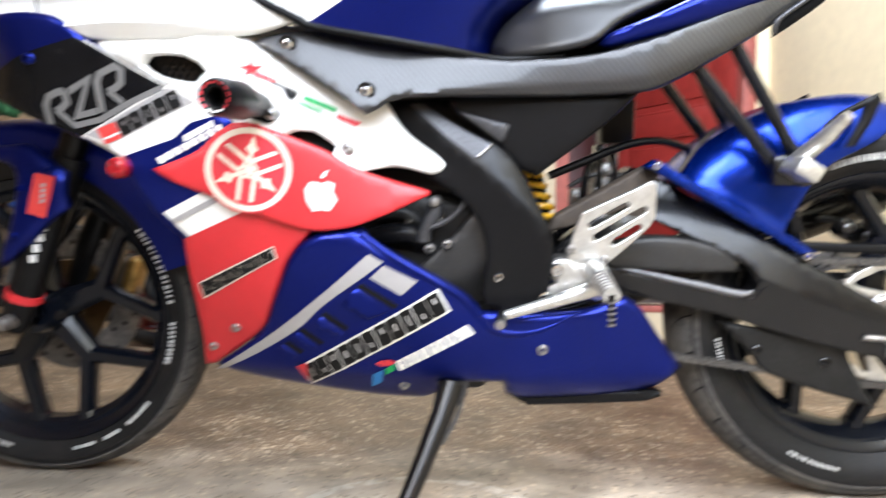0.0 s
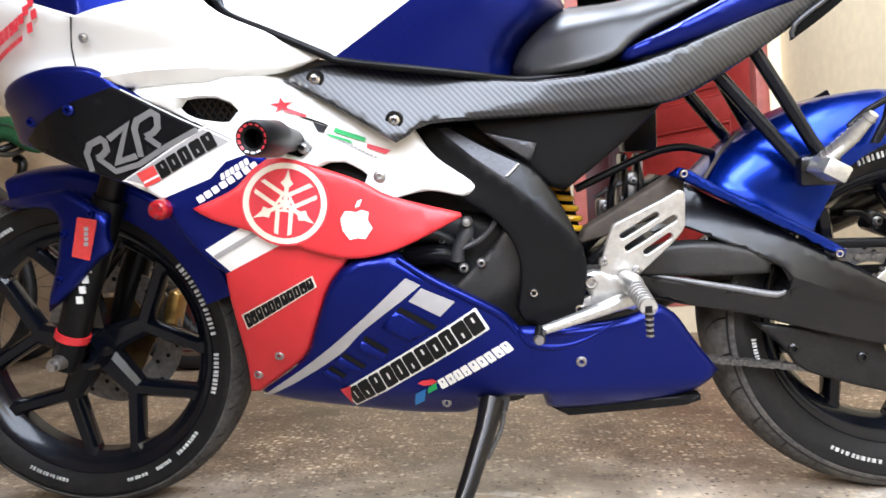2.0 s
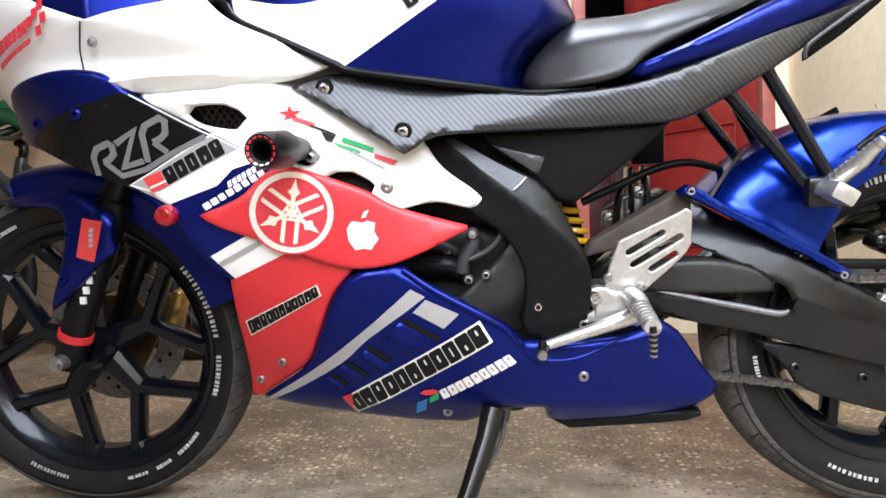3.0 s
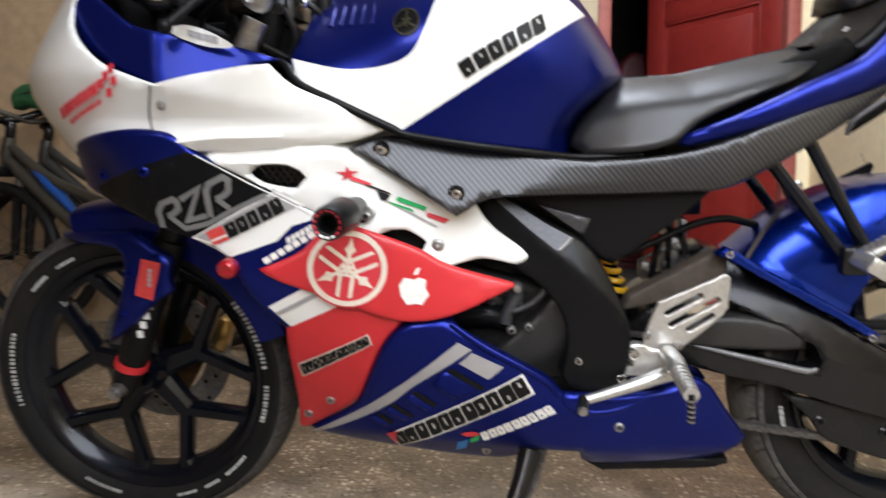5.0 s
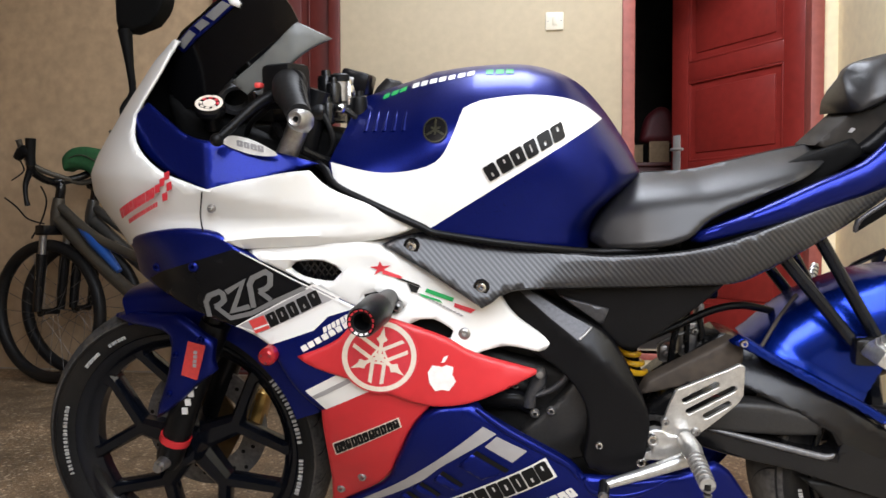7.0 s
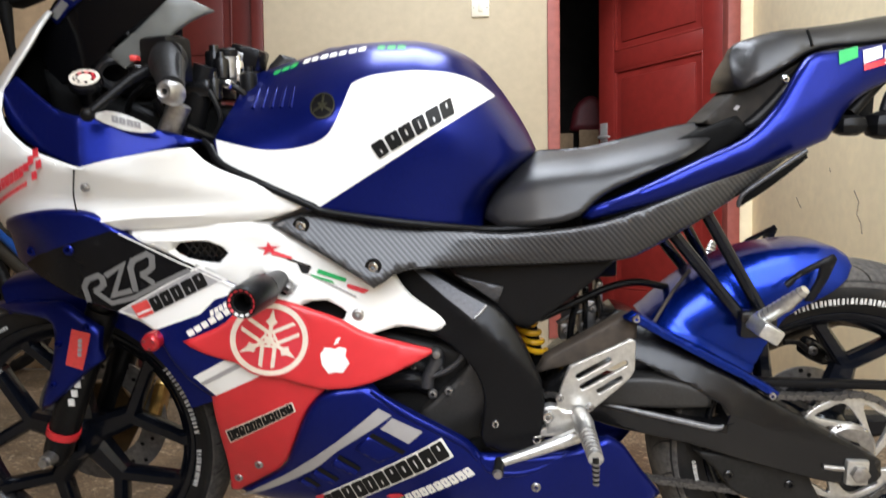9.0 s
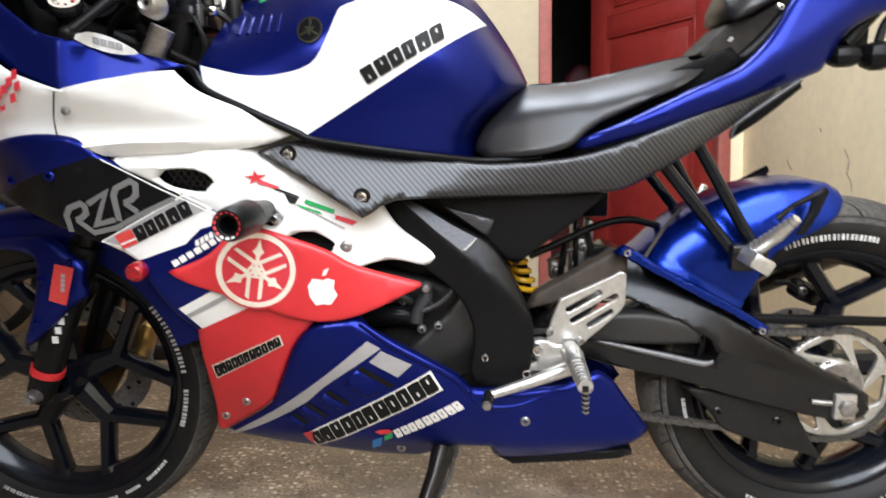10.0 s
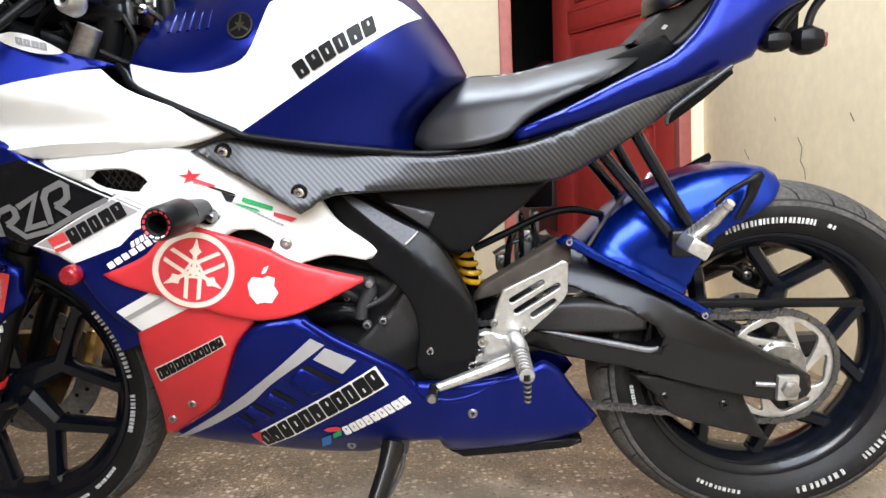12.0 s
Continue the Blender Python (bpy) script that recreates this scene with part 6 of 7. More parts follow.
cap = lathe("reservoir_cap", [(0, 0.014), (0.022, 0.014), (0.0245, 0.010), (0.0245, 0.0), (0.018, -0.004), (0.016, -0.03), (0, -0.03)], SATIN, moto, "round reservoir cap with a pale sticker", 28, False, (0, 0, 0), "z")
lathe("cap_sticker", [(0.0165, 0.0155), (0.0215, 0.0155), (0.0215, 0.0145), (0.0165, 0.0145)], CREAM, cap, "pale ring sticker", 28, True, (0, 0, 0), "z")
lathe("cap_sticker_middle", [(0.0, 0.0153), (0.010, 0.0153), (0.010, 0.0145), (0, 0.0145)], CREAM, cap, "pale middle of the sticker", 20, False, (0, 0, 0), "z")
for k in range(8):
    a = radians(45 * k)
    lathe("cap_sticker_bar", [(0.0112, 0.0156), (0.0152, 0.0156), (0.0152, 0.0145), (0.0112, 0.0145)], REDPRINT if k < 4 else CREAM, cap, "", 3, True, (0, 0, 0), "z", (a, a + 0.5))
cap.matrix_local = Matrix.Translation((-0.507, -0.155, 0.925)) @ Euler((radians(36), radians(12), 0)).to_matrix().to_4x4()
decal("inner_sticker", [(-0.467, 0.878), (-0.4437, 0.8848), (-0.4089, 0.8762), (-0.3735, 0.8547), (-0.4111, 0.8552), (-0.4501, 0.8682)], flat(0.222), LETTER_WHITE, moto, 0.0, "white oval sticker")
mark("sticker_print", ((-0.437, 0.8695), (-0.394, 0.8585), (-0.394, 0.8675), (-0.437, 0.8785)), 4, flat(0.2225), GREYVINYL, moto, 0.001, None, "grey print on the sticker")
clip = tube([(-0.40, -0.10, 0.975), (-0.375, -0.16, 0.965), (-0.34, -0.245, 0.934), (-0.300, -0.325, 0.904)], 0.011, SATIN, "handlebar", moto, "black clip-on handlebar", 14)
tube([(-0.362, -0.185, 0.958), (-0.352, -0.215, 0.946), (-0.330, -0.26, 0.928), (-0.306, -0.312, 0.909)], [0.027, 0.0255, 0.0200, 0.0168], RUBBER, "grip", clip, "black rubber grip", 24)
for k in range(9):
    t = k / 8
    r = float(np.interp(t, (0, 0.45, 1), (0.0268, 0.0222, 0.0180)))
    lathe("grip_rib", [(r - 0.004, -0.0012), (r, -0.0018), (r, 0.0018), (r - 0.004, 0.0012)], RUBBER, clip, "", 24, True).matrix_local = Matrix.Translation((-0.355 + 0.045 * t, -0.207 - 0.095 * t, 0.949 - 0.036 * t)) @ Euler((radians(-20), 0, radians(-24))).to_matrix().to_4x4()
lathe("grip_flange", [(0.01, -0.004), (0.030, -0.004), (0.031, 0.002), (0.029, 0.006), (0.01, 0.006)], RUBBER, clip, "", 28, True).matrix_local = Matrix.Translation((-0.358, -0.198, 0.953)) @ Euler((radians(-18), 0, radians(-22))).to_matrix().to_4x4()
lathe("bar_end", [(0.004, -0.018), (0.006, -0.018), (0.009, -0.020), (0.0145, -0.013), (0.0155, 0.006), (0.012, 0.012), (0.004, 0.012)], STEEL, clip, "dull aluminium bar-end weight", 24, True).matrix_local = Matrix.Translation((-0.298, -0.328, 0.902)) @ Euler((radians(-6), 0, radians(-6))).to_matrix().to_4x4()
block("switch_box", (-0.405, -0.19, 0.925), (-0.345, -0.14, 0.992), PLASTIC, clip, "black switch housing", 0.008, Euler((0, 0, radians(-25))).to_matrix())
block("switch_button", (-0.409, -0.212, 0.954), (-0.398, -0.196, 0.963), REDREF, clip, "red switch button", 0.003)
tube([(-0.385, -0.19, 0.945), (-0.405, -0.215, 0.930), (-0.430, -0.245, 0.900), (-0.447, -0.262, 0.881)], [0.010, 0.008, 0.007, 0.006], PLASTIC, "clutch_lever", clip, "black clutch lever", 12)
lathe("lever_ball", [(0, 0.010), (0.005, 0.0088), (0.0088, 0.005), (0.010, 0), (0.0088, -0.005), (0.005, -0.0088), (0, -0.010)], PLASTIC, clip, "", 16, False, (-0.449, -0.263, 0.879), "z")
lathe("knob", [(0, -0.018), (0.009, -0.017), (0.015, -0.010), (0.016, 0.0), (0.013, 0.014), (0, 0.014)], RUBBER, moto, "black rubber knob", 20, False, (-0.438, -0.13, 0.972))
lathe("gauge_bezel", [(0.020, -0.006), (0.027, -0.007), (0.031, -0.002), (0.031, 0.01), (0.020, 0.01)], FRAME_GREY, moto, "grey gauge bezel", 28, True).matrix_local = Matrix.Translation((-0.478, -0.12, 0.945)) @ Euler((radians(35), 0, radians(35))).to_matrix().to_4x4()
tube([(-0.378, -0.10, 0.84), (-0.36, -0.10, 0.90), (-0.342, -0.10, 0.955)], [0.022, 0.021, 0.018], PLASTIC, "fork_cap_tube", moto, "dark metal fork top", 18)
tube([(-0.384, -0.16, 0.850), (-0.362, -0.16, 0.895)], 0.0175, STEEL, "clamp", moto, "bright clamp sleeve", 18)
tube([(-0.374, 0.205, 0.952), (-0.312, 0.312, 0.911)], [0.019, 0.0155], PLASTIC, "right_grip", moto, "black rubber grip", 20)
tube([(-0.425, 0.10, 0.965), (-0.35, 0.245, 0.938), (-0.30, 0.33, 0.905)], 0.011, SATIN, "right_handlebar", moto, "black clip-on handlebar", 14)
block("triple_clamp", (-0.42, -0.12, 0.905), (-0.33, 0.12, 0.935), SATIN, moto, "black top yoke", 0.008)
yoke_bits = ((-0.325, -0.075, 0.958, 0.013, SATIN), (-0.305, -0.055, 0.955, 0.011, CHROME), (-0.345, -0.05, 0.972, 0.015, SATIN), (-0.285, -0.065, 0.935, 0.014, PLASTIC), (-0.33, -0.10, 0.925, 0.012, SATIN))
for x, y, z, r, m in yoke_bits:
    lathe("yoke_fitting", [(0, 0.02), (r * 0.5, 0.02), (r * 0.55, 0.012), (r * 0.9, 0.010), (r, 0.004), (r, -0.022), (0, -0.03)], m, moto, "", 16, False, (x, y, z), "z")
master = block("master_cylinder", (-0.325, -0.04, 0.955), (-0.275, 0.02, 0.992), BLACK, moto, "black brake fluid reservoir", 0.006, Euler((0, radians(16), 0)).to_matrix())
block("sight_glass", (-0.318, -0.0425, 0.966), (-0.300, -0.039, 0.982), STEEL, master, "bright reservoir window", 0.002, Euler((0, radians(16), 0)).to_matrix())
tube([(-0.33, -0.085, 0.93), (-0.305, -0.09, 0.925), (-0.285, -0.08, 0.905), (-0.30, -0.07, 0.87)], 0.005, RUBBER, "control_cable", moto, "black control cable", 8)
tube([(-0.36, -0.10, 0.94), (-0.33, -0.115, 0.91), (-0.32, -0.11, 0.87), (-0.34, -0.10, 0.84)], 0.0045, RUBBER, "control_cable", moto, "black control cable", 8)
lathe("fluid_cup", [(0, 0.026), (0.010, 0.026), (0.0145, 0.022), (0.0145, -0.010), (0.011, -0.014), (0.011, -0.024), (0, -0.024)], STEEL, moto, "bright metal fluid cup", 20, False, (-0.318, -0.062, 0.949), "z")
lathe("cup_cap", [(0, 0.036), (0.012, 0.036), (0.0165, 0.033), (0.0165, 0.024), (0, 0.024)], PLASTIC, moto, "black screw cap", 20, False, (-0.318, -0.062, 0.949), "z")
bolt((-0.308, -0.10, 0.925), 0.008, CHROME, moto, "yoke_bolt", 0.006)
tube([(-0.27, 0.02, 0.93), (-0.25, 0.03, 0.962), (-0.232, 0.04, 0.955)], [0.02, 0.022, 0.014], RUBBER, "far_grip_end", moto, "dark rubber of the far grip", 16)
block("ignition_key_block", (-0.345, -0.03, 0.94), (-0.295, 0.03, 0.985), SATIN, moto, "black ignition lock", 0.006)
block("gauge_pod", (-0.56, -0.10, 0.93), (-0.45, 0.10, 0.99), PLASTIC, moto, "black instrument pod", 0.015, Euler((0, radians(35), 0)).to_matrix())
tube([(-0.40, -0.17, 0.93), (-0.45, -0.14, 0.90), (-0.47, -0.10, 0.86), (-0.45, -0.06, 0.80)], 0.005, PLASTIC, "control_cable", moto, "black control cable", 8)
tube([(-0.39, -0.18, 0.90), (-0.385, -0.15, 0.86), (-0.38, -0.12, 0.80)], 0.006, PLASTIC, "switch_loom", moto, "black wiring loom", 8)
tube([(-0.36, -0.15, 0.86), (-0.32, -0.12, 0.84), (-0.30, -0.09, 0.86), (-0.30, -0.06, 0.93)], 0.007, PLASTIC, "brake_hose", moto, "black hose", 8)
# right mirror
mir = tube([(-0.775, 0.06, 0.905), (-0.8216, 0.11, 0.942), (-0.804, 0.12, 0.975), (-0.8046, 0.12, 1.03), (-0.811, 0.125, 1.10)], [0.012, 0.007, 0.0065, 0.0080, 0.0145], MATTE, "mirror_stalk", moto, "black mirror stalk", 12)
panel("mirror_head", [(-0.8241, 1.1805, 1), (-0.827, 1.117, 1), (-0.8242, 1.0976, 1), (-0.8006, 1.0947, 1), (-0.7543, 1.1092, 1), (-0.7252, 1.1452), (-0.7148, 1.215, 1), (-0.819, 1.225, 1)], flat(-0.12), MATTE, mir, "black angular mirror shell", roll=0.006, thick=0.04)


# ---- rear end ----
SW = [(0.195, 0.4051), (0.225, 0.4402), (0.2619, 0.4682), (0.2998, 0.5203), (0.3219, 0.5382, 1), (0.3451, 0.5319), (0.4114, 0.4935), (0.4905, 0.4487), (0.5551, 0.4085), (0.6339, 0.3646), (0.7032, 0.3263), (0.7358, 0.3072), (0.7382, 0.2834), (0.7175, 0.2641), (0.6591, 0.2661), (0.5252, 0.2975), (0.4342, 0.3236), (0.3255, 0.3447), (0.2431, 0.3695), (0.205, 0.3778)]
SLOT = [(0.3313, 0.4615), (0.4117, 0.4298), (0.4855, 0.3931), (0.4958, 0.3727), (0.4814, 0.3527), (0.4014, 0.3678), (0.3104, 0.3852), (0.2621, 0.3996), (0.2751, 0.4248)]
SWF = field([(0.2, 0.4, 0.087), (0.33, 0.52, 0.099), (0.45, 0.44, 0.109), (0.6, 0.35, 0.122), (0.74, 0.29, 0.133), (0.4, 0.35, 0.104), (0.55, 0.41, 0.118)])


def swing_depth(q):
    """Flat sides with an upper facet turned up to the sky."""
    low = np.interp(q[:, 0], (0.262, 0.331, 0.412, 0.486, 0.56, 0.65, 0.70), (0.452, 0.432, 0.410, 0.385, 0.356, 0.324, 0.305))
    slope = np.interp(q[:, 0], (0.25, 0.29, 0.34, 0.58, 0.70), (0, 0.60, 0.58, 0.24, 0.10))
    return SWF(q) - slope * np.clip(q[:, 1] - low, 0, 0.1)


FACET = sharp((0.2619, 0.4687), (0.2998, 0.5198), (0.3219, 0.5377), (0.3451, 0.5314), (0.4114, 0.493), (0.4905, 0.4482), (0.5551, 0.408), (0.6339, 0.3641), (0.6707, 0.3433), (0.70, 0.325), (0.70, 0.305), (0.65, 0.324), (0.56, 0.356), (0.50, 0.380))
for side_sign in (1, -1):
    arm = panel("swingarm", SW, swing_depth, SATIN, moto, "satin black deltabox swingarm", holes=[SLOT], paints=[(FACET, 0)], roll=0.006, thick=0.04, grid=0.012, fold=16)
    arm.scale = (1, side_sign, 1)
    swing = arm if side_sign == 1 else swing
panel("inner_beam", [(0.25, 0.412, 1), (0.32, 0.434), (0.395, 0.434), (0.47, 0.414, 1), (0.475, 0.384, 1), (0.40, 0.382), (0.276, 0.388, 1)], flat(0.0995), STATOR, moto, "grey inner swingarm beam", roll=0.008, thick=0.03)
# grey bar for the worn slot lip, its highlight put into the colour
tube([(x, -float(SWF(np.array([[x, z]]))[0]) + 0.002, z) for x, z in ((0.28, 0.392), (0.34, 0.380), (0.42, 0.364), (0.476, 0.3535), (0.489, 0.360))], [0.0015, 0.004, 0.0055, 0.0055, 0.002], SILVERGREY, "slot_edge", swing, "worn edge of the slot with its highlight put into the grey")
block("swing_bridge", (0.30, -0.08, 0.46), (0.345, 0.08, 0.515), DUSTY, moto, "dusty brown swingarm bridge", 0.006)
panel("inner_guard", sharp((0.185, 0.440), (0.199, 0.466), (0.328, 0.540), (0.349, 0.536), (0.349, 0.50), (0.27, 0.462)), flat(0.086), DUSTY, moto, "dusty brown inner guard", roll=0.004, thick=0.03)
spring_pts = [(0.158 + 0.035 * t / 40 * 1.0 + 0.017 * math.cos(t * 0.9), -0.01 + 0.022 * math.sin(t * 0.9), 0.540 - 0.0024 * t) for t in range(36)]
tube(spring_pts, 0.0052, YELLOW, "shock_spring", moto, "yellow shock spring", 8, 0.02)
tube([(0.165, -0.01, 0.56), (0.20, -0.01, 0.39)], 0.012, MATTE, "shock_body", moto, "black shock body", 16)
hose = tube([(0.19, -0.05, 0.525), (0.24, -0.04, 0.545), (0.31, -0.02, 0.572), (0.36, -0.01, 0.580), (0.40, 0.0, 0.572), (0.45, 0.02, 0.555)], 0.0065, PLASTIC, "breather_hose", moto, "black rubber hose", 10)
for lo, hi, m, nm, lb in (((0.230, 0.00, 0.470), (0.255, 0.03, 0.502), STEEL, "linkage_bracket", "dull steel linkage"), ((0.264, 0.0, 0.482), (0.296, 0.04, 0.545), STEEL, "brake_pump", "dull steel brake pump"),
                       ((0.270, -0.012, 0.49), (0.280, 0.05, 0.575), SATIN, "bracket_strap", "black strap"), ((0.295, 0.02, 0.52), (0.31, 0.05, 0.575), STEEL, "hose_clip", "dull steel clip"), ((0.285, 0.05, 0.575), (0.34, 0.11, 0.65), PLASTIC, "battery_tray", "black battery tray")):
    block(nm, lo, hi, m, moto, lb, 0.006)
for x, z in ((0.242, 0.488), (0.272, 0.50), (0.288, 0.53)):
    bolt((x, -0.003, z), 0.007, STEEL, moto, "linkage_bolt", 0.005)

for pts, r, m, nm in ((((0.248, -0.01, 0.475), (0.252, -0.01, 0.515), (0.262, 0.0, 0.55)), 0.006, SATIN, "linkage_hose"), (((0.285, -0.01, 0.48), (0.30, -0.01, 0.52), (0.295, 0.0, 0.56)), 0.005, SATIN, "linkage_hose"), (((0.225, -0.005, 0.505), (0.255, -0.005, 0.522), (0.29, 0.0, 0.53)), 0.0035, CHAIN, "brake_line")):
    tube(pts, r, m, nm, moto, "", 8)
# hugger
HUG = [(0.372, 0.520, 1), (0.392, 0.542), (0.42, 0.570), (0.455, 0.596), (0.505, 0.622), (0.55, 0.638), (0.60, 0.647), (0.640, 0.650), (0.676, 0.6455), (0.693, 0.634), (0.6965, 0.6173), (0.6841, 0.599), (0.660, 0.5792), (0.6309, 0.563), (0.6035, 0.5486), (0.581, 0.5274), (0.5658, 0.5038), (0.5527, 0.475), (0.535, 0.438, 1), (0.45, 0.482)]


def hugger_depth(q):
    """A rounded tunnel over the tyre, flaring out to its foot along the swingarm."""
    top = np.interp(q[:, 0], (0.372, 0.392, 0.42, 0.455, 0.505, 0.55, 0.60, 0.645, 0.676, 0.70), (0.524, 0.548, 0.576, 0.602, 0.628, 0.644, 0.653, 0.656, 0.651, 0.64))
    t = np.clip((top - q[:, 1]) / 0.095, 0, 1)
    low = np.interp(q[:, 0], (0.335, 0.42, 0.5, 0.58), (0.545, 0.495, 0.45, 0.40))
    return 0.026 + 0.064 * np.sqrt(1 - (1 - t) ** 2.0) + 0.016 * np.clip(1 - (q[:, 1] - low) / 0.03, 0, 1) ** 2


hugger = panel("rear_hugger", HUG, hugger_depth, HUGGER_BLUE, moto, "bright metallic blue rear hugger", both=True, roll=0.004, grid=0.009)
panel("hugger_flange", [(0.322, 0.541, 1), (0.338, 0.552), (0.352, 0.547), (0.40, 0.516), (0.444, 0.494), (0.518, 0.453), (0.575, 0.417), (0.572, 0.405), (0.510, 0.441), (0.43, 0.484), (0.35, 0.528)], flat(0.114), HUGGER_BLUE, hugger, "blue flange along the swingarm", roll=0.004, thick=0.02, grid=0.009)
tube([(0.371, -0.085, 0.519), (0.390, -0.066, 0.541), (0.42, -0.036, 0.571), (0.455, -0.0, 0.598)], 0.003, DUSTY, "hugger_lip", hugger, "dusty front lip")


for x, z in ((0.340, 0.543), (0.562, 0.413)):
    bolt((x, -0.115, z), 0.007, CHROME, hugger)

# sub-frame stays and pillion pegs
for s in (-1, 1):
    y = s * 0.105
    tube([(0.388, y * 0.95, 0.69), (0.515, y * 1.08, 0.533)], 0.010, RIM, "stay", moto, "black tubular stay", 16)
    tube([(0.445, y * 0.95, 0.715), (0.548, y * 1.08, 0.535)], 0.0098, RIM, "stay", moto, "black tubular stay", 16)
    hang = block("peg_hanger", (0.497, min(y * 1.05, y * 1.3), 0.515), (0.556, max(y * 1.05, y * 1.3), 0.560), SATIN, moto, "black pillion peg hanger", 0.008)
    peg = tube([(0.522, y * 1.35, 0.548), (0.545, y * 1.75, 0.585), (0.560, y * 1.95, 0.612)], [0.012, 0.011, 0.007], ALU, "pillion_peg", moto, "folded aluminium pillion peg", 10, 0.02, False)
    for k in range(9):
        t = k / 8
        lathe("peg_rib", [(0.004, -0.001), (0.0130 - 0.004 * t, -0.001), (0.0130 - 0.004 * t, 0.001), (0.004, 0.001)], STEEL, peg, "", 10, True).matrix_local = Matrix.Translation((0.527 + 0.030 * t, y * (1.44 + 0.46 * t), 0.556 + 0.050 * t)) @ Vector((0.030, y * 0.46, 0.050)).to_track_quat("Y", "Z").to_matrix().to_4x4()
    block("peg_foot", (0.505, min(y * 1.3, y * 1.85), 0.528), (0.54, max(y * 1.3, y * 1.85), 0.552), ALU, peg, "", 0.004, Euler((0, radians(30), 0)).to_matrix())
    hook = panel("strap_hook", sharp((0.6418, 0.6462), (0.6467, 0.638), (0.6343, 0.6045), (0.6147, 0.5708), (0.603, 0.5712), (0.6192, 0.605), (0.6234, 0.6273), (0.5923, 0.6105), (0.5753, 0.5922), (0.5696, 0.5996), (0.5918, 0.6195)), flat(0.117), PLASTIC, moto, "black flat hook bracket", roll=0.0012, grid=0.01, thick=0.006)
    hook.scale = (1, -s, 1)
    hook.location = (0, 0, 0.014 if s > 0 else 0)
tube([(0.487, -0.128, 0.725), (0.49, -0.13, 0.742), (0.535, -0.128, 0.775), (0.585, -0.122, 0.808)], 0.0036, FRAME_GREY, "grab_bracket", moto, "grey metal bracket edge", 10)
panel("bracket_plate", [(0.490, 0.722, 1), (0.492, 0.74, 1), (0.535, 0.772), (0.585, 0.806, 1), (0.588, 0.797, 1), (0.54, 0.757)], flat(0.122), MATTE, moto, "black bracket plate", roll=0.001, thick=0.01)
# tail lamp cluster and indicator
ind = block("indicator", (0.69, -0.11, 0.822), (0.738, -0.055, 0.865), PLASTIC, moto, "black indicator housing", 0.019)
block("indicator_lens", (0.731, -0.098, 0.832), (0.741, -0.066, 0.855), MUDRED, ind, "dark red lens", 0.004)
block("plate_holder", (0.66, -0.05, 0.84), (0.72, 0.05, 0.92), PLASTIC, moto, "black plate holder arm", 0.010)
block("indicator", (0.645, -0.10, 0.828), (0.69, -0.05, 0.86), PLASTIC, moto, "black bolt boss", 0.015)

tube([(0.675, -0.06, 0.862), (0.71, -0.05, 0.90), (0.75, -0.04, 0.94)], 0.011, PLASTIC, "plate_arm", moto, "black plate arm", 10)
tube([(0.715, -0.08, 0.862), (0.735, -0.06, 0.895), (0.77, -0.05, 0.93)], 0.007, PLASTIC, "indicator_stalk", moto, "black indicator stalk", 10)

# sprocket, chain, chain guard, axle
SP_Y = -0.088
slots = []
for k in range(6):
    inner_arc = [(0.047, radians(60 * k + d)) for d in (2, 22, 38)]
    outer_arc = [(0.080, radians(60 * k + d)) for d in (74, 56, 36)]
    slots.append([(RX + r * math.cos(a), RZ + r * math.sin(a)) for r, a in inner_arc + outer_arc])
SPROCKET = [(RX + 0.0925 * math.cos(2 * math.pi * i / 48), RZ + 0.0925 * math.sin(2 * math.pi * i / 48)) for i in range(48)]
panel("sprocket", SPROCKET, flat(-SP_Y + 0.003), ALU, moto, "bright alloy rear sprocket with curved cut-outs", holes=slots, roll=0.0015, thick=0.006, step=0.006)
lathe("sprocket_hub", [(0.02, SP_Y - 0.010), (0.040, SP_Y - 0.010), (0.046, SP_Y - 0.004), (0.046, SP_Y + 0.004), (0.02, SP_Y + 0.004)], STEEL, moto, "steel sprocket hub", 36, True, (RX, 0, RZ))
for k in range(6):
    a = radians(52 + 60 * k)
    bolt((RX + 0.041 * math.cos(a), SP_Y - 0.004, RZ + 0.041 * math.sin(a)), 0.006, CHROME, moto, "sprocket_bolt", 0.004)
teeth_v, teeth_f = [], []
for k in range(44):
    a = k * 2 * math.pi / 44
    b = len(teeth_v)
    for da, r in ((-0.045, 0.091), (-0.02, 0.099), (0.02, 0.099), (0.045, 0.091)):
        for y in (SP_Y - 0.002, SP_Y + 0.002):
            teeth_v.append((RX + r * math.cos(a + da), y, RZ + r * math.sin(a + da)))
    teeth_f += [(b, b + 2, b + 4, b + 6), (b + 7, b + 5, b + 3, b + 1), (b, b + 1, b + 3, b + 2), (b + 2, b + 3, b + 5, b + 4), (b + 4, b + 5, b + 7, b + 6)]
link("sprocket_teeth", teeth_v, teeth_f, CHAIN, moto, "dark worn teeth")
path = [np.array((0.15, 0.405)), np.array((RX + 0.094 * math.cos(radians(100)), RZ + 0.094 * math.sin(radians(100))))]
path += [np.array((RX + 0.097 * math.cos(radians(d)), RZ + 0.097 * math.sin(radians(d)))) for d in range(96, -96, -6)]
path += [np.array((RX - 0.025, RZ - 0.096)), np.array((0.40, 0.248)), np.array((0.30, 0.268)), np.array((0.15, 0.335))]
P = [path[0]]
for a, b in zip(path, path[1:]):
    m = max(1, int(np.linalg.norm(b - a) / 0.004))
    P += [a + (b - a) * (i + 1) / m for i in range(m)]
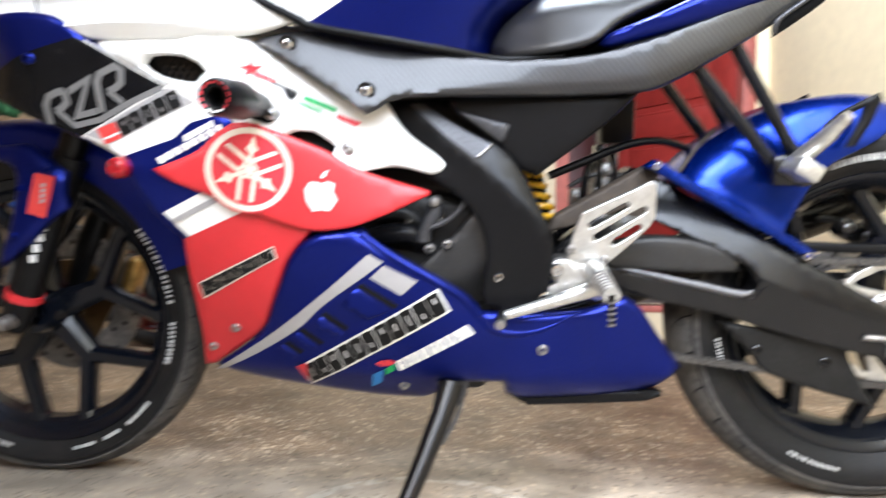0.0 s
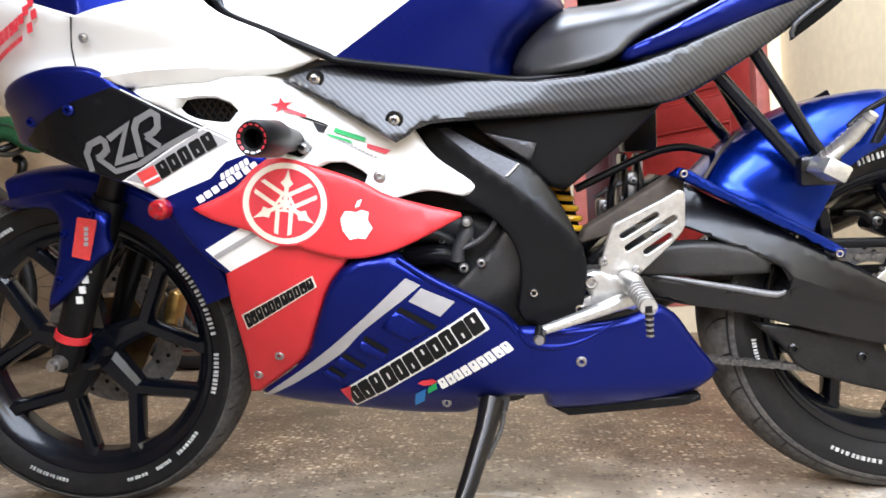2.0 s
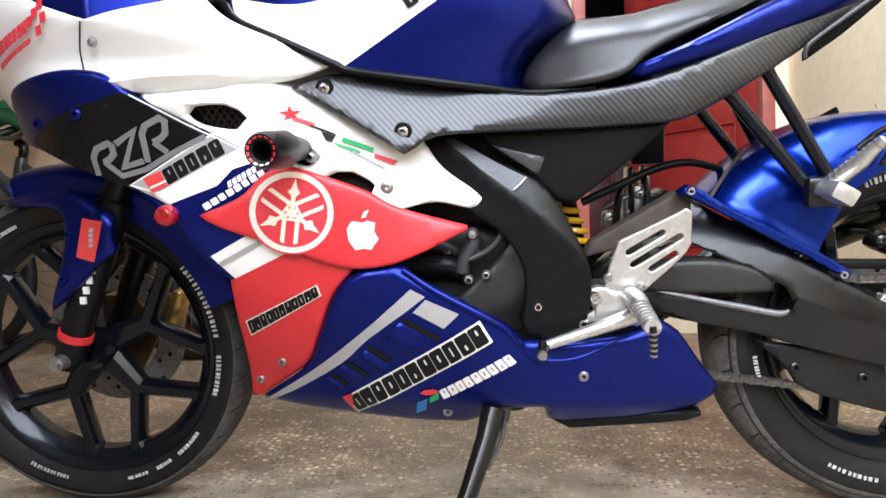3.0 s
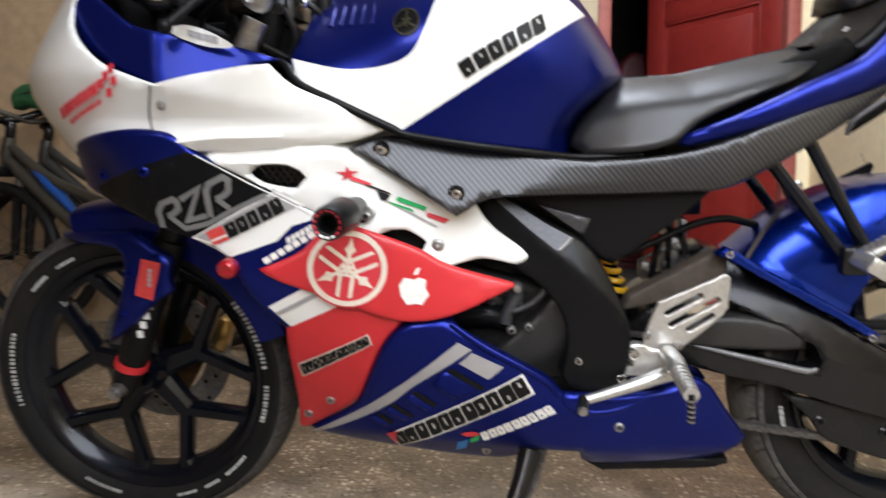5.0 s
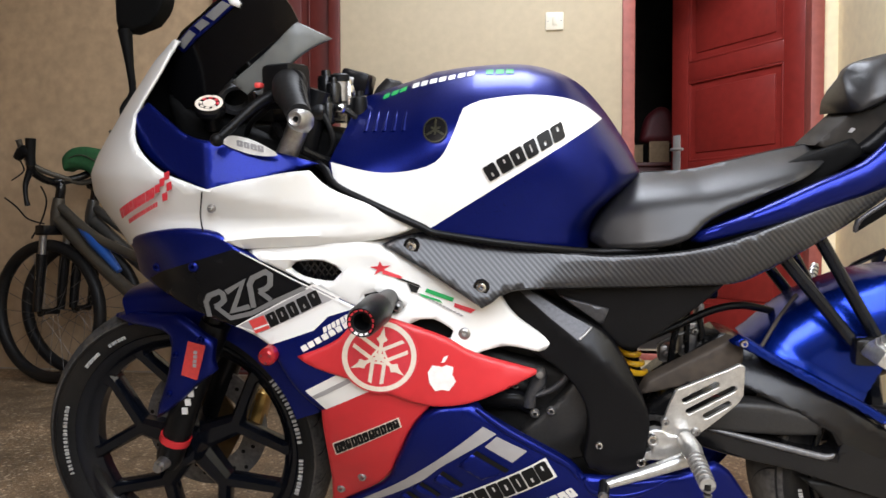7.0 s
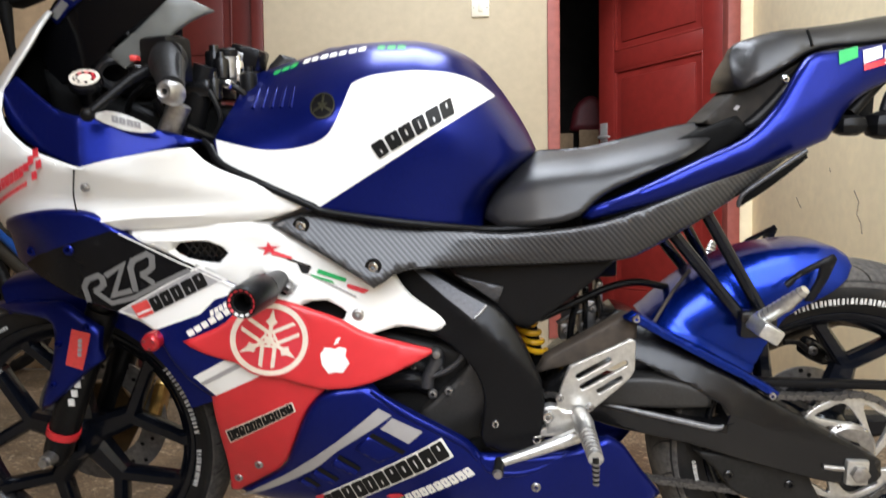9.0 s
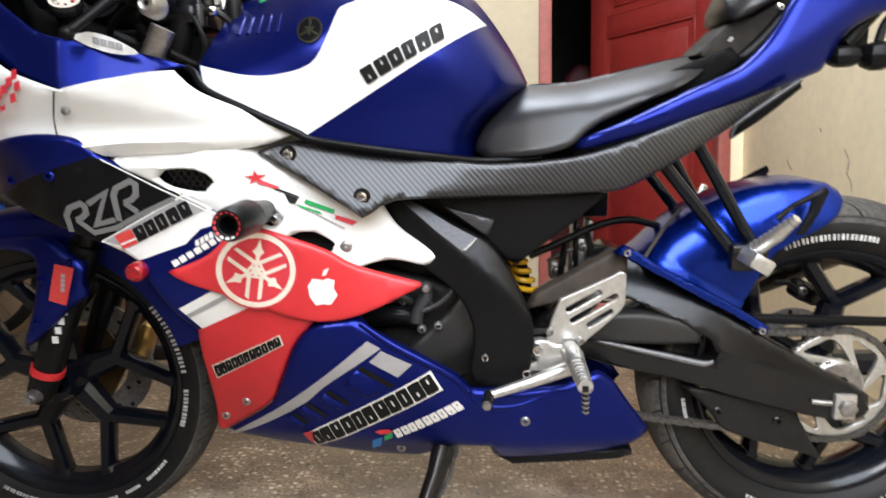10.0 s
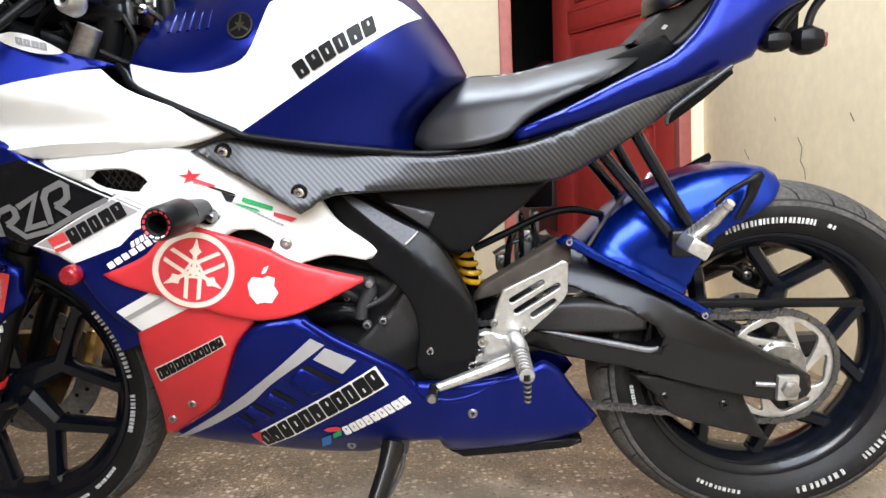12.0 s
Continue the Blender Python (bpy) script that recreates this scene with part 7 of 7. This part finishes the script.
dist = np.r_[0, np.cumsum(np.linalg.norm(np.diff(np.array(P), axis=0), axis=1))]
cv, cf = [], []
for k in range(int(dist[-1] / 0.0127)):
    u = np.interp((k * 0.0127, k * 0.0127 + 0.0127), dist, [p[0] for p in P])
    w = np.interp((k * 0.0127, k * 0.0127 + 0.0127), dist, [p[1] for p in P])
    d = np.array((u[1] - u[0], w[1] - w[0]))
    d = d / max(np.linalg.norm(d), 1e-6)
    n = np.array((-d[1], d[0]))
    c = np.array((u.mean(), w.mean()))
    for y0 in ((SP_Y - 0.0085, SP_Y + 0.0055) if k % 2 else (SP_Y - 0.0062, SP_Y + 0.0032)):
        b = len(cv)
        for y in (y0, y0 + 0.003):
            for s, t in ((-0.009, 0), (-0.005, 0.0055), (0.0, 0.0038), (0.005, 0.0055), (0.009, 0), (0.005, -0.0055), (0.0, -0.0038), (-0.005, -0.0055)):
                q = c + d * s + n * t
                cv.append((q[0], y, q[1]))
        cf += [tuple(range(b, b + 8)), tuple(range(b + 15, b + 7, -1))] + [(b + i, b + 8 + i, b + 8 + (i + 1) % 8, b + (i + 1) % 8) for i in range(8)]
tagged(link("drive_chain", cv, cf, CHAIN, moto, "oiled dark drive chain"), kind="")
guard = panel("chain_guard", [(0.4458, 0.309, 1), (0.508, 0.2998), (0.6234, 0.2776), (0.6438, 0.2512), (0.665, 0.2132), (0.6912, 0.1757, 1), (0.6565, 0.1875), (0.5879, 0.2065), (0.5195, 0.2317), (0.4896, 0.2688)], flat(0.10), ENGINE, moto, "dark grey lower chain guard", roll=0.005)
for x, z in ((0.505, 0.2663), (0.6063, 0.2495)):
    bolt((x, -0.101, z), 0.0085, SATIN, guard)
block("upper_chain_guard", (0.52, -0.085, 0.412), (0.838, -0.066, 0.426), PLASTIC, moto, "black upper chain guard", 0.004, Euler((0, radians(1.6), 0)).to_matrix())
adj = block("chain_adjuster", (0.679, -0.137, 0.268), (0.714, -0.118, 0.311), ALU, moto, "aluminium chain adjuster plate", 0.003)
tube([(0.645, -0.128, 0.296), (0.676, -0.131, 0.2945)], 0.0045, STEEL, "adjuster_bolt", adj, "", 10)
lathe("axle_nut", [(0, -0.149), (0.009, -0.149), (0.0145, -0.146), (0.0145, -0.134), (0, -0.134)], STEEL, moto, "steel axle nut", 6, False, (0.6974, 0, 0.2906))
tube([(RX, -0.10, RZ), (RX, 0.14, RZ)], 0.010, STEEL, "rear_axle", moto, "steel rear axle", 14)

# foot control set
HEEL = [(0.208, 0.405, 1), (0.217, 0.444), (0.229, 0.478, 1), (0.305, 0.514), (0.322, 0.523), (0.331, 0.518, 1), (0.331, 0.471, 1), (0.316, 0.450), (0.252, 0.390, 1)]


def slot_shape(a, b, w):
    a, b = np.array(a), np.array(b)
    d = (b - a) / np.linalg.norm(b - a)
    n = np.array((-d[1], d[0]))
    out = []
    for c, s in ((b, 1), (a, -1)):
        for k in range(5):
            t = math.pi * k / 4
            out.append(tuple(c + w * (s * d * math.sin(t) + s * n * math.cos(t))))
    return out


HEEL_D = field([(0.21, 0.41, 0.155), (0.33, 0.52, 0.160), (0.33, 0.47, 0.158), (0.25, 0.40, 0.155)])
heel = panel("heel_plate", HEEL, HEEL_D, ALU, moto, "brushed aluminium heel plate with three slots", holes=[slot_shape((0.243, 0.461), (0.290, 0.489), 0.0042), slot_shape((0.250, 0.443), (0.315, 0.483), 0.0045), slot_shape((0.276, 0.436), (0.309, 0.458), 0.0042)], roll=0.002, step=0.004, thick=0.004)
for x, z in ((0.214, 0.425), (0.262, 0.41)):
    bolt((x, -0.157, z), 0.007, STEEL, heel)
panel("peg_bracket", [(0.178, 0.398), (0.200, 0.412), (0.245, 0.398), (0.270, 0.378), (0.258, 0.35), (0.235, 0.356), (0.195, 0.358), (0.168, 0.350), (0.165, 0.365), (0.195, 0.375)], flat(0.158), ALU, moto, "aluminium rear-set bracket", roll=0.004, thick=0.012)
bolt((0.195, -0.161, 0.396), 0.010, CHROME, moto, "bracket_bolt", 0.006)
bolt((0.178, -0.160, 0.357), 0.009, CHROME, moto, "bracket_bolt", 0.006)
tube([(0.25, -0.172, 0.372), (0.18, -0.192, 0.354), (0.118, -0.205, 0.338)], [0.0125, 0.009, 0.007], ALU, "gear_lever", moto, "polished aluminium gear lever", 12, 0.02, False)
tube([(0.118, -0.20, 0.338), (0.114, -0.228, 0.332)], 0.009, SATIN, "gear_toe_piece", moto, "worn toe piece", 14)
lathe("toe_piece_end", [(0, -0.234), (0.006, -0.234), (0.0078, -0.229), (0.0078, -0.225), (0, -0.225)], STEEL, moto, "", 14, False, (0.114, 0, 0.332))
fp = tube([(0.246, -0.16, 0.398), (0.248, -0.195, 0.397), (0.250, -0.222, 0.393)], [0.014, 0.016, 0.012], ALU, "foot_peg", moto, "knurled aluminium foot peg", 14)
tube([(0.249, -0.215, 0.394), (0.251, -0.25, 0.389), (0.252, -0.282, 0.385)], [0.012, 0.0115, 0.0105], ALU, "peg_barrel", fp, "", 14)
for k in range(7):
    t = k / 6
    lathe("peg_ring", [(0.006, -0.0014), (0.0138 - 0.002 * t, -0.0014), (0.0138 - 0.002 * t, 0.0014), (0.006, 0.0014)], STEEL, fp, "", 14, True, (0.2495 + 0.0025 * t, -0.222 - 0.058 * t, 0.3935 - 0.0085 * t))
tube([(0.252, -0.279, 0.386), (0.253, -0.286, 0.346)], [0.0055, 0.004], SATIN, "peg_feeler", fp, "dark feeler pin", 10)
for k in range(5):
    lathe("feeler_thread", [(0.003, -0.0012), (0.0062 - 0.0003 * k, -0.0012), (0.0062 - 0.0003 * k, 0.0012), (0.003, 0.0012)], STEEL, fp, "", 10, True, (0.2523, -0.281 - 0.0013 * k, 0.377 - 0.007 * k), "z")
# side stand
st = tube([(0.043, -0.128, 0.212), (0.030, -0.152, 0.172), (0.004, -0.195, 0.110), (-0.030, -0.243, 0.037)], [0.020, 0.0165, 0.0145, 0.0120], SATIN, "side_stand", moto, "black steel side stand", 14, 0.02, False)
panel("stand_foot", [(-0.055, 0.032), (-0.014, 0.040), (-0.006, 0.048), (-0.045, 0.044)], flat(0.26), SATIN, st, "", roll=0.002, thick=0.04)
bolt((0.04, -0.14, 0.208), 0.012, STEEL, moto, "stand_pivot", 0.006)
tube([(0.06, -0.125, 0.215), (0.055, -0.14, 0.17), (0.03, -0.165, 0.13)], 0.004, CHAIN, "stand_spring", moto, "stand return spring", 8)
panel("belly_flap", [(0.13, 0.195, 1), (0.33, 0.205), (0.36, 0.205, 1), (0.34, 0.190), (0.16, 0.178, 1)], flat(0.125), PLASTIC, moto, "black under-flap", roll=0.003, thick=0.02)
panel("stand_bracket", [(0.018, 0.225, 1), (0.072, 0.228, 1), (0.066, 0.195), (0.055, 0.178), (0.036, 0.178), (0.026, 0.198)], flat(0.135), FRAME_GREY, moto, "dark grey stand bracket", roll=0.003, thick=0.014)
# exhaust and far side fillers
tube([(0.10, 0.10, 0.25), (0.30, 0.15, 0.28), (0.50, 0.17, 0.38), (0.80, 0.19, 0.50)], [0.022, 0.024, 0.05, 0.055], SATIN, "exhaust", moto, "black exhaust on the far side", 20)
block("radiator", (-0.30, -0.14, 0.34), (-0.26, 0.14, 0.62), ENGINE, moto, "black radiator behind the fairing", 0.006)
tube([(-0.40, 0, 0.90), (-0.47, 0, 0.74)], 0.035, SATIN, "steering_head", moto, "black steering head", 20)
block("lower_yoke", (-0.53, -0.12, 0.70), (-0.44, 0.12, 0.73), SATIN, moto, "black lower yoke", 0.008)

# ---- bicycles against the wall ----


def bicycle(name, label, frame_mat, m, basket=None, tube_mat=None, swept=False):
    """A small mountain bike: x ahead, foot on the ground."""
    root = tagged(new(name), label, "bicycle", "bicycles by the wall")
    R = 0.27
    for x, nm in ((0.48, "front_wheel"), (-0.48, "rear_wheel")):
        tyre = lathe(nm, [(R + 0.024 * math.cos(t * math.pi / 6), 0.024 * math.sin(t * math.pi / 6)) for t in range(12)], RUBBER, root, "black knobbly tyre", 56, True, (x, 0, R + 0.024))
        lathe("rim", [(R - 0.02, -0.012), (R - 0.004, -0.013), (R - 0.004, 0.013), (R - 0.02, 0.012)], STEEL, tyre, "dull alloy rim", 56, True, (x, 0, R + 0.024))
        lathe("hub", [(0.004, -0.04), (0.018, -0.04), (0.012, -0.02), (0.012, 0.02), (0.018, 0.04), (0.004, 0.04)], SATIN, tyre, "", 16, True, (x, 0, R + 0.024))
        for k in range(20):
            a = 2 * math.pi * k / 20
            b = a + (0.5 if k % 2 else -0.5)
            s = 0.03 if k % 4 < 2 else -0.03
            tube([(x + 0.016 * math.cos(b), s, R + 0.024 + 0.016 * math.sin(b)), (x + (R - 0.015) * math.cos(a), 0, R + 0.024 + (R - 0.015) * math.sin(a))], 0.0012, CHAIN, "spoke", tyre, "", 4, 1)
    head, headlow, seat_t, bb = (0.415, 0, 0.755), (0.435, 0, 0.635), (-0.14, 0, 0.47), (-0.08, 0, 0.30)
    fr = tube([head, (0.425, 0, 0.695), headlow], [0.022, 0.027, 0.022], frame_mat, "head_tube", root, "", 12)
    tube([(0.415, 0, 0.665), (0.15, 0, 0.45), bb], 0.027, tube_mat or frame_mat, "down_tube", root, "painted down tube with pale print", 12)
    if tube_mat:
        tube([(0.32, 0, 0.65), (0.23, 0, 0.58), (0.11, 0, 0.465)], [0.012, 0.027, 0.012], BIKEBLUE, "tube_gusset", root, "bright blue frame gusset", 12)
    tube([(0.41, 0, 0.72), (0.20, 0, 0.585), seat_t], 0.019, tube_mat or frame_mat, "top_tube", root, "", 12)
    tube([(-0.16, 0, 0.68), bb], 0.017, tube_mat or frame_mat, "seat_tube", root, "", 12)
    for s in (-0.055, 0.055):
        tube([bb, (-0.48, s, R + 0.024)], 0.009, frame_mat, "chain_stay", root, "", 8)
        tube([seat_t, (-0.48, s, R + 0.024)], 0.008, frame_mat, "seat_stay", root, "", 8)
        leg = tube([(0.448, s, 0.53), (0.462, s, 0.43), (0.478, s, R + 0.03)], [0.021, 0.020, 0.016], SATIN, "fork_leg", root, "black suspension fork leg", 12)
        tube([(0.438, s, 0.62), (0.449, s, 0.52)], 0.014, STEEL, "stanchion", leg, "steel fork stanchion", 10)
    block("fork_crown", (0.412, -0.075, 0.605), (0.462, 0.075, 0.645), SATIN, root, "", 0.006)
    tube([(0.413, 0, 0.75), (0.405, 0, 0.80), (0.43, 0, 0.82)], [0.018, 0.019, 0.022], SATIN, "stem", root, "", 10)
    inv = (m @ Matrix.Scale(1.13, 4)).inverted()
    pts = [tuple(inv @ Vector(p)) for p in ((-2.139, 1.42, 1.03), (-2.145, 1.43, 0.973), (-2.148, 1.48, 0.943), (-2.150, 1.57, 0.925), (-2.09, 1.65, 0.945), (-2.02, 1.73, 1.00))]
    if swept:
        pts = [tuple(inv @ Vector(p)) for p in ((-2.22, 1.45, 1.10), (-2.20, 1.50, 1.00), (-2.12, 1.60, 0.945), (-2.06, 1.70, 0.935), (-1.97, 1.80, 1.06), (-2.05, 1.86, 1.19))]
    bar = tube(pts, 0.011 if swept else 0.015, BIKESILVER if swept else SATIN, "handlebar", root, "silver swept-back handlebar" if swept else "black riser handlebar", 10)
    if not swept:
        for nm, run, r in (("grip", [(-2.133, 1.415, 1.10), (-2.139, 1.42, 1.03), (-2.142, 1.425, 0.985)], [0.019, 0.017, 0.018]),
                           ("grip", [(-2.02, 1.73, 1.00), (-1.97, 1.78, 1.02)], [0.017, 0.018]),
                           ("brake_lever", [(-2.148, 1.43, 0.965), (-2.164, 1.42, 0.905), (-2.160, 1.415, 0.85), (-2.152, 1.415, 0.812)], [0.014, 0.010, 0.008, 0.010]),
                           ("shifter", [(-2.135, 1.42, 1.035), (-2.165, 1.415, 1.045), (-2.197, 1.41, 1.012)], [0.018, 0.025, 0.014])):
            tube([tuple(inv @ Vector(p)) for p in run], r, PLASTIC, nm, bar, "", 12)
        for run in ([(-2.154, 1.50, 0.90), (-2.128, 1.50, 0.835), (-2.185, 1.54, 0.747), (-2.25, 1.56, 0.67)], [(-2.19, 1.42, 1.01), (-2.22, 1.48, 0.967), (-2.31, 1.52, 0.93)],
                    [(-2.33, 1.50, 0.85), (-2.275, 1.50, 0.811), (-2.25, 1.54, 0.757), (-2.20, 1.58, 0.735)]):
            tube([tuple(inv @ Vector(p)) for p in run], 0.0032, PLASTIC, "brake_cable", root, "", 6)
    tube([(-0.16, 0, 0.68), (-0.175, 0, 0.76)], 0.012, STEEL, "seat_post", root, "", 10)
    panel("saddle", [(-0.29, 0.775), (-0.29, 0.80), (-0.22, 0.805), (-0.10, 0.79), (-0.02, 0.785), (-0.02, 0.77), (-0.12, 0.765)], lambda q: np.interp(q[:, 0], (-0.29, -0.2, -0.02), (0.085, 0.075, 0.02)), basket or VINYL, root, "bicycle saddle", both=True, roll=0.012)
    tube([bb, (-0.08, -0.07, 0.30), (-0.02, -0.08, 0.17)], 0.008, STEEL, "crank", root, "", 8)
    lathe("chainring", [(0.06, -0.052), (0.08, -0.052), (0.08, -0.048), (0.06, -0.048)], SATIN, root, "", 30, True, (-0.08, 0, 0.30))
    for i in range(7):
        t = 0.15 + 0.09 * i
        x, z = 0.40 - 0.39 * t, 0.65 - 0.31 * t
        block("frame_print", (x - 0.010, -0.0285, z - 0.006), (x + 0.010, -0.025, z + 0.006), LETTER_WHITE, root, "", 0, Euler((0, radians(-38), 0)).to_matrix())
    root.matrix_world = m @ Matrix.Scale(1.13, 4)
    return root


bicycle("bicycle", "dull grey and blue mountain bike standing by the wall", BIKESILVER, pose(-1.68, 1.50, 0, 0, 0, 168), None, BIKESILVER)
bicycle("bicycle", "dark bicycle with a green covered saddle behind another", BIKEGREY, pose(-1.62, 1.74, 0, 0, 0, 176), BIKEGREEN, None, True)

bag = tagged(new("handlebar_bag"), "dark green cloth bag hung on a bicycle handlebar", "bag")
bag.matrix_world = pose(-2.05, 1.68, 1.03)
panel("bag_body", [(-0.10, -0.05), (-0.11, 0.01), (-0.06, 0.055), (0.02, 0.06), (0.10, 0.03), (0.13, -0.03), (0.11, -0.10), (0.05, -0.08), (0.0, -0.05), (-0.06, -0.04)], flat(0.05), BIKEGREEN, bag, both=True, roll=0.03)
tube([(-0.08, -0.046, 0.0), (0.0, -0.053, 0.02), (0.09, -0.05, -0.02)], 0.003, BIKESILVER, "piping", bag, "pale piping")

# things in the dim room
shelf = tagged(new("storage_cabinet"), "low dark wooden cabinet in the dim room", "cabinet")
shelf.matrix_world = pose(0.75, 3.3, 0.14)
block("carcass", (-0.35, -0.16, 0.05), (0.35, 0.2, 0.96), DOORSHADE, shelf)
block("top_board", (-0.37, -0.19, 0.96), (0.37, 0.22, 0.985), DOORSHADE, shelf)
block("plinth", (-0.33, -0.12, 0.0), (0.33, 0.18, 0.05), DOORSHADE, shelf)
for x in (-0.175, 0.175):
    leafd = block("cabinet_door", (x - 0.165, -0.178, 0.08), (x + 0.165, -0.162, 0.93), DOORSHADE, shelf)
    tube([(x * 0.2, -0.19, 0.50), (x * 0.2, -0.19, 0.60)], 0.006, STEEL, "handle", leafd, "steel handle", 8)
for x, w, h, yaw in ((0.60, 0.13, 0.11, 8), (0.78, 0.12, 0.13, -6)):
    cb = tagged(new("cardboard_box"), "small brown cardboard box with folded flaps", "box", "boxes on the cabinet")
    cb.matrix_world = pose(x, 3.24, 1.126, 0, 0, yaw)
    block("box_body", (-w / 2, -0.08, 0), (w / 2, 0.08, h), CARDBOARD, cb, "", 0.002)
    for s2 in (-1, 1):
        block("flap", (min(0, s2 * w / 2), -0.08, h), (max(0, s2 * w / 2), 0.08, h + 0.003), CARDBOARD, cb, "", 0.0)
rb = tagged(new("red_cloth_bundle"), "folded dark red cloth bundle on a box", "cloth")
rb.matrix_world = pose(0.78, 3.24, 1.26)
panel("fold", [(-0.10, 0.0), (-0.11, 0.06), (-0.08, 0.16), (0.0, 0.22), (0.07, 0.19), (0.10, 0.08), (0.10, 0.0)], flat(0.06), MUDRED, rb, both=True, roll=0.04)

# wall damage
crack_paths = (((1.08, 0.773), (1.051, 0.735), (1.062, 0.693), (1.036, 0.664), (1.029, 0.63)), ((1.501, 0.765), (1.48, 0.742), (1.46, 0.723)), ((0.774, 0.814), (0.754, 0.787)), ((1.245, 0.86), (1.238, 0.845)))
for c in crack_paths:
    tagged(tube([(SIDE - 0.0005, y, z) for y, z in c], 0.0020, CRACK, "wall_crack", None, "", 6, 0.01, False), "hairline crack with flaked paint on the wall", "crack", kind="structure")

# ---- terrazzo tiles, the pieces of the floor ----
TILE = 0.40
bm = box(bmesh.new(), (0.0003, 0.0003, -0.02), (TILE - 0.0003, TILE - 0.0003, 0.0))
tile_mesh = bpy.data.meshes.new("floor_tile")
bm.to_mesh(tile_mesh)
bm.free()
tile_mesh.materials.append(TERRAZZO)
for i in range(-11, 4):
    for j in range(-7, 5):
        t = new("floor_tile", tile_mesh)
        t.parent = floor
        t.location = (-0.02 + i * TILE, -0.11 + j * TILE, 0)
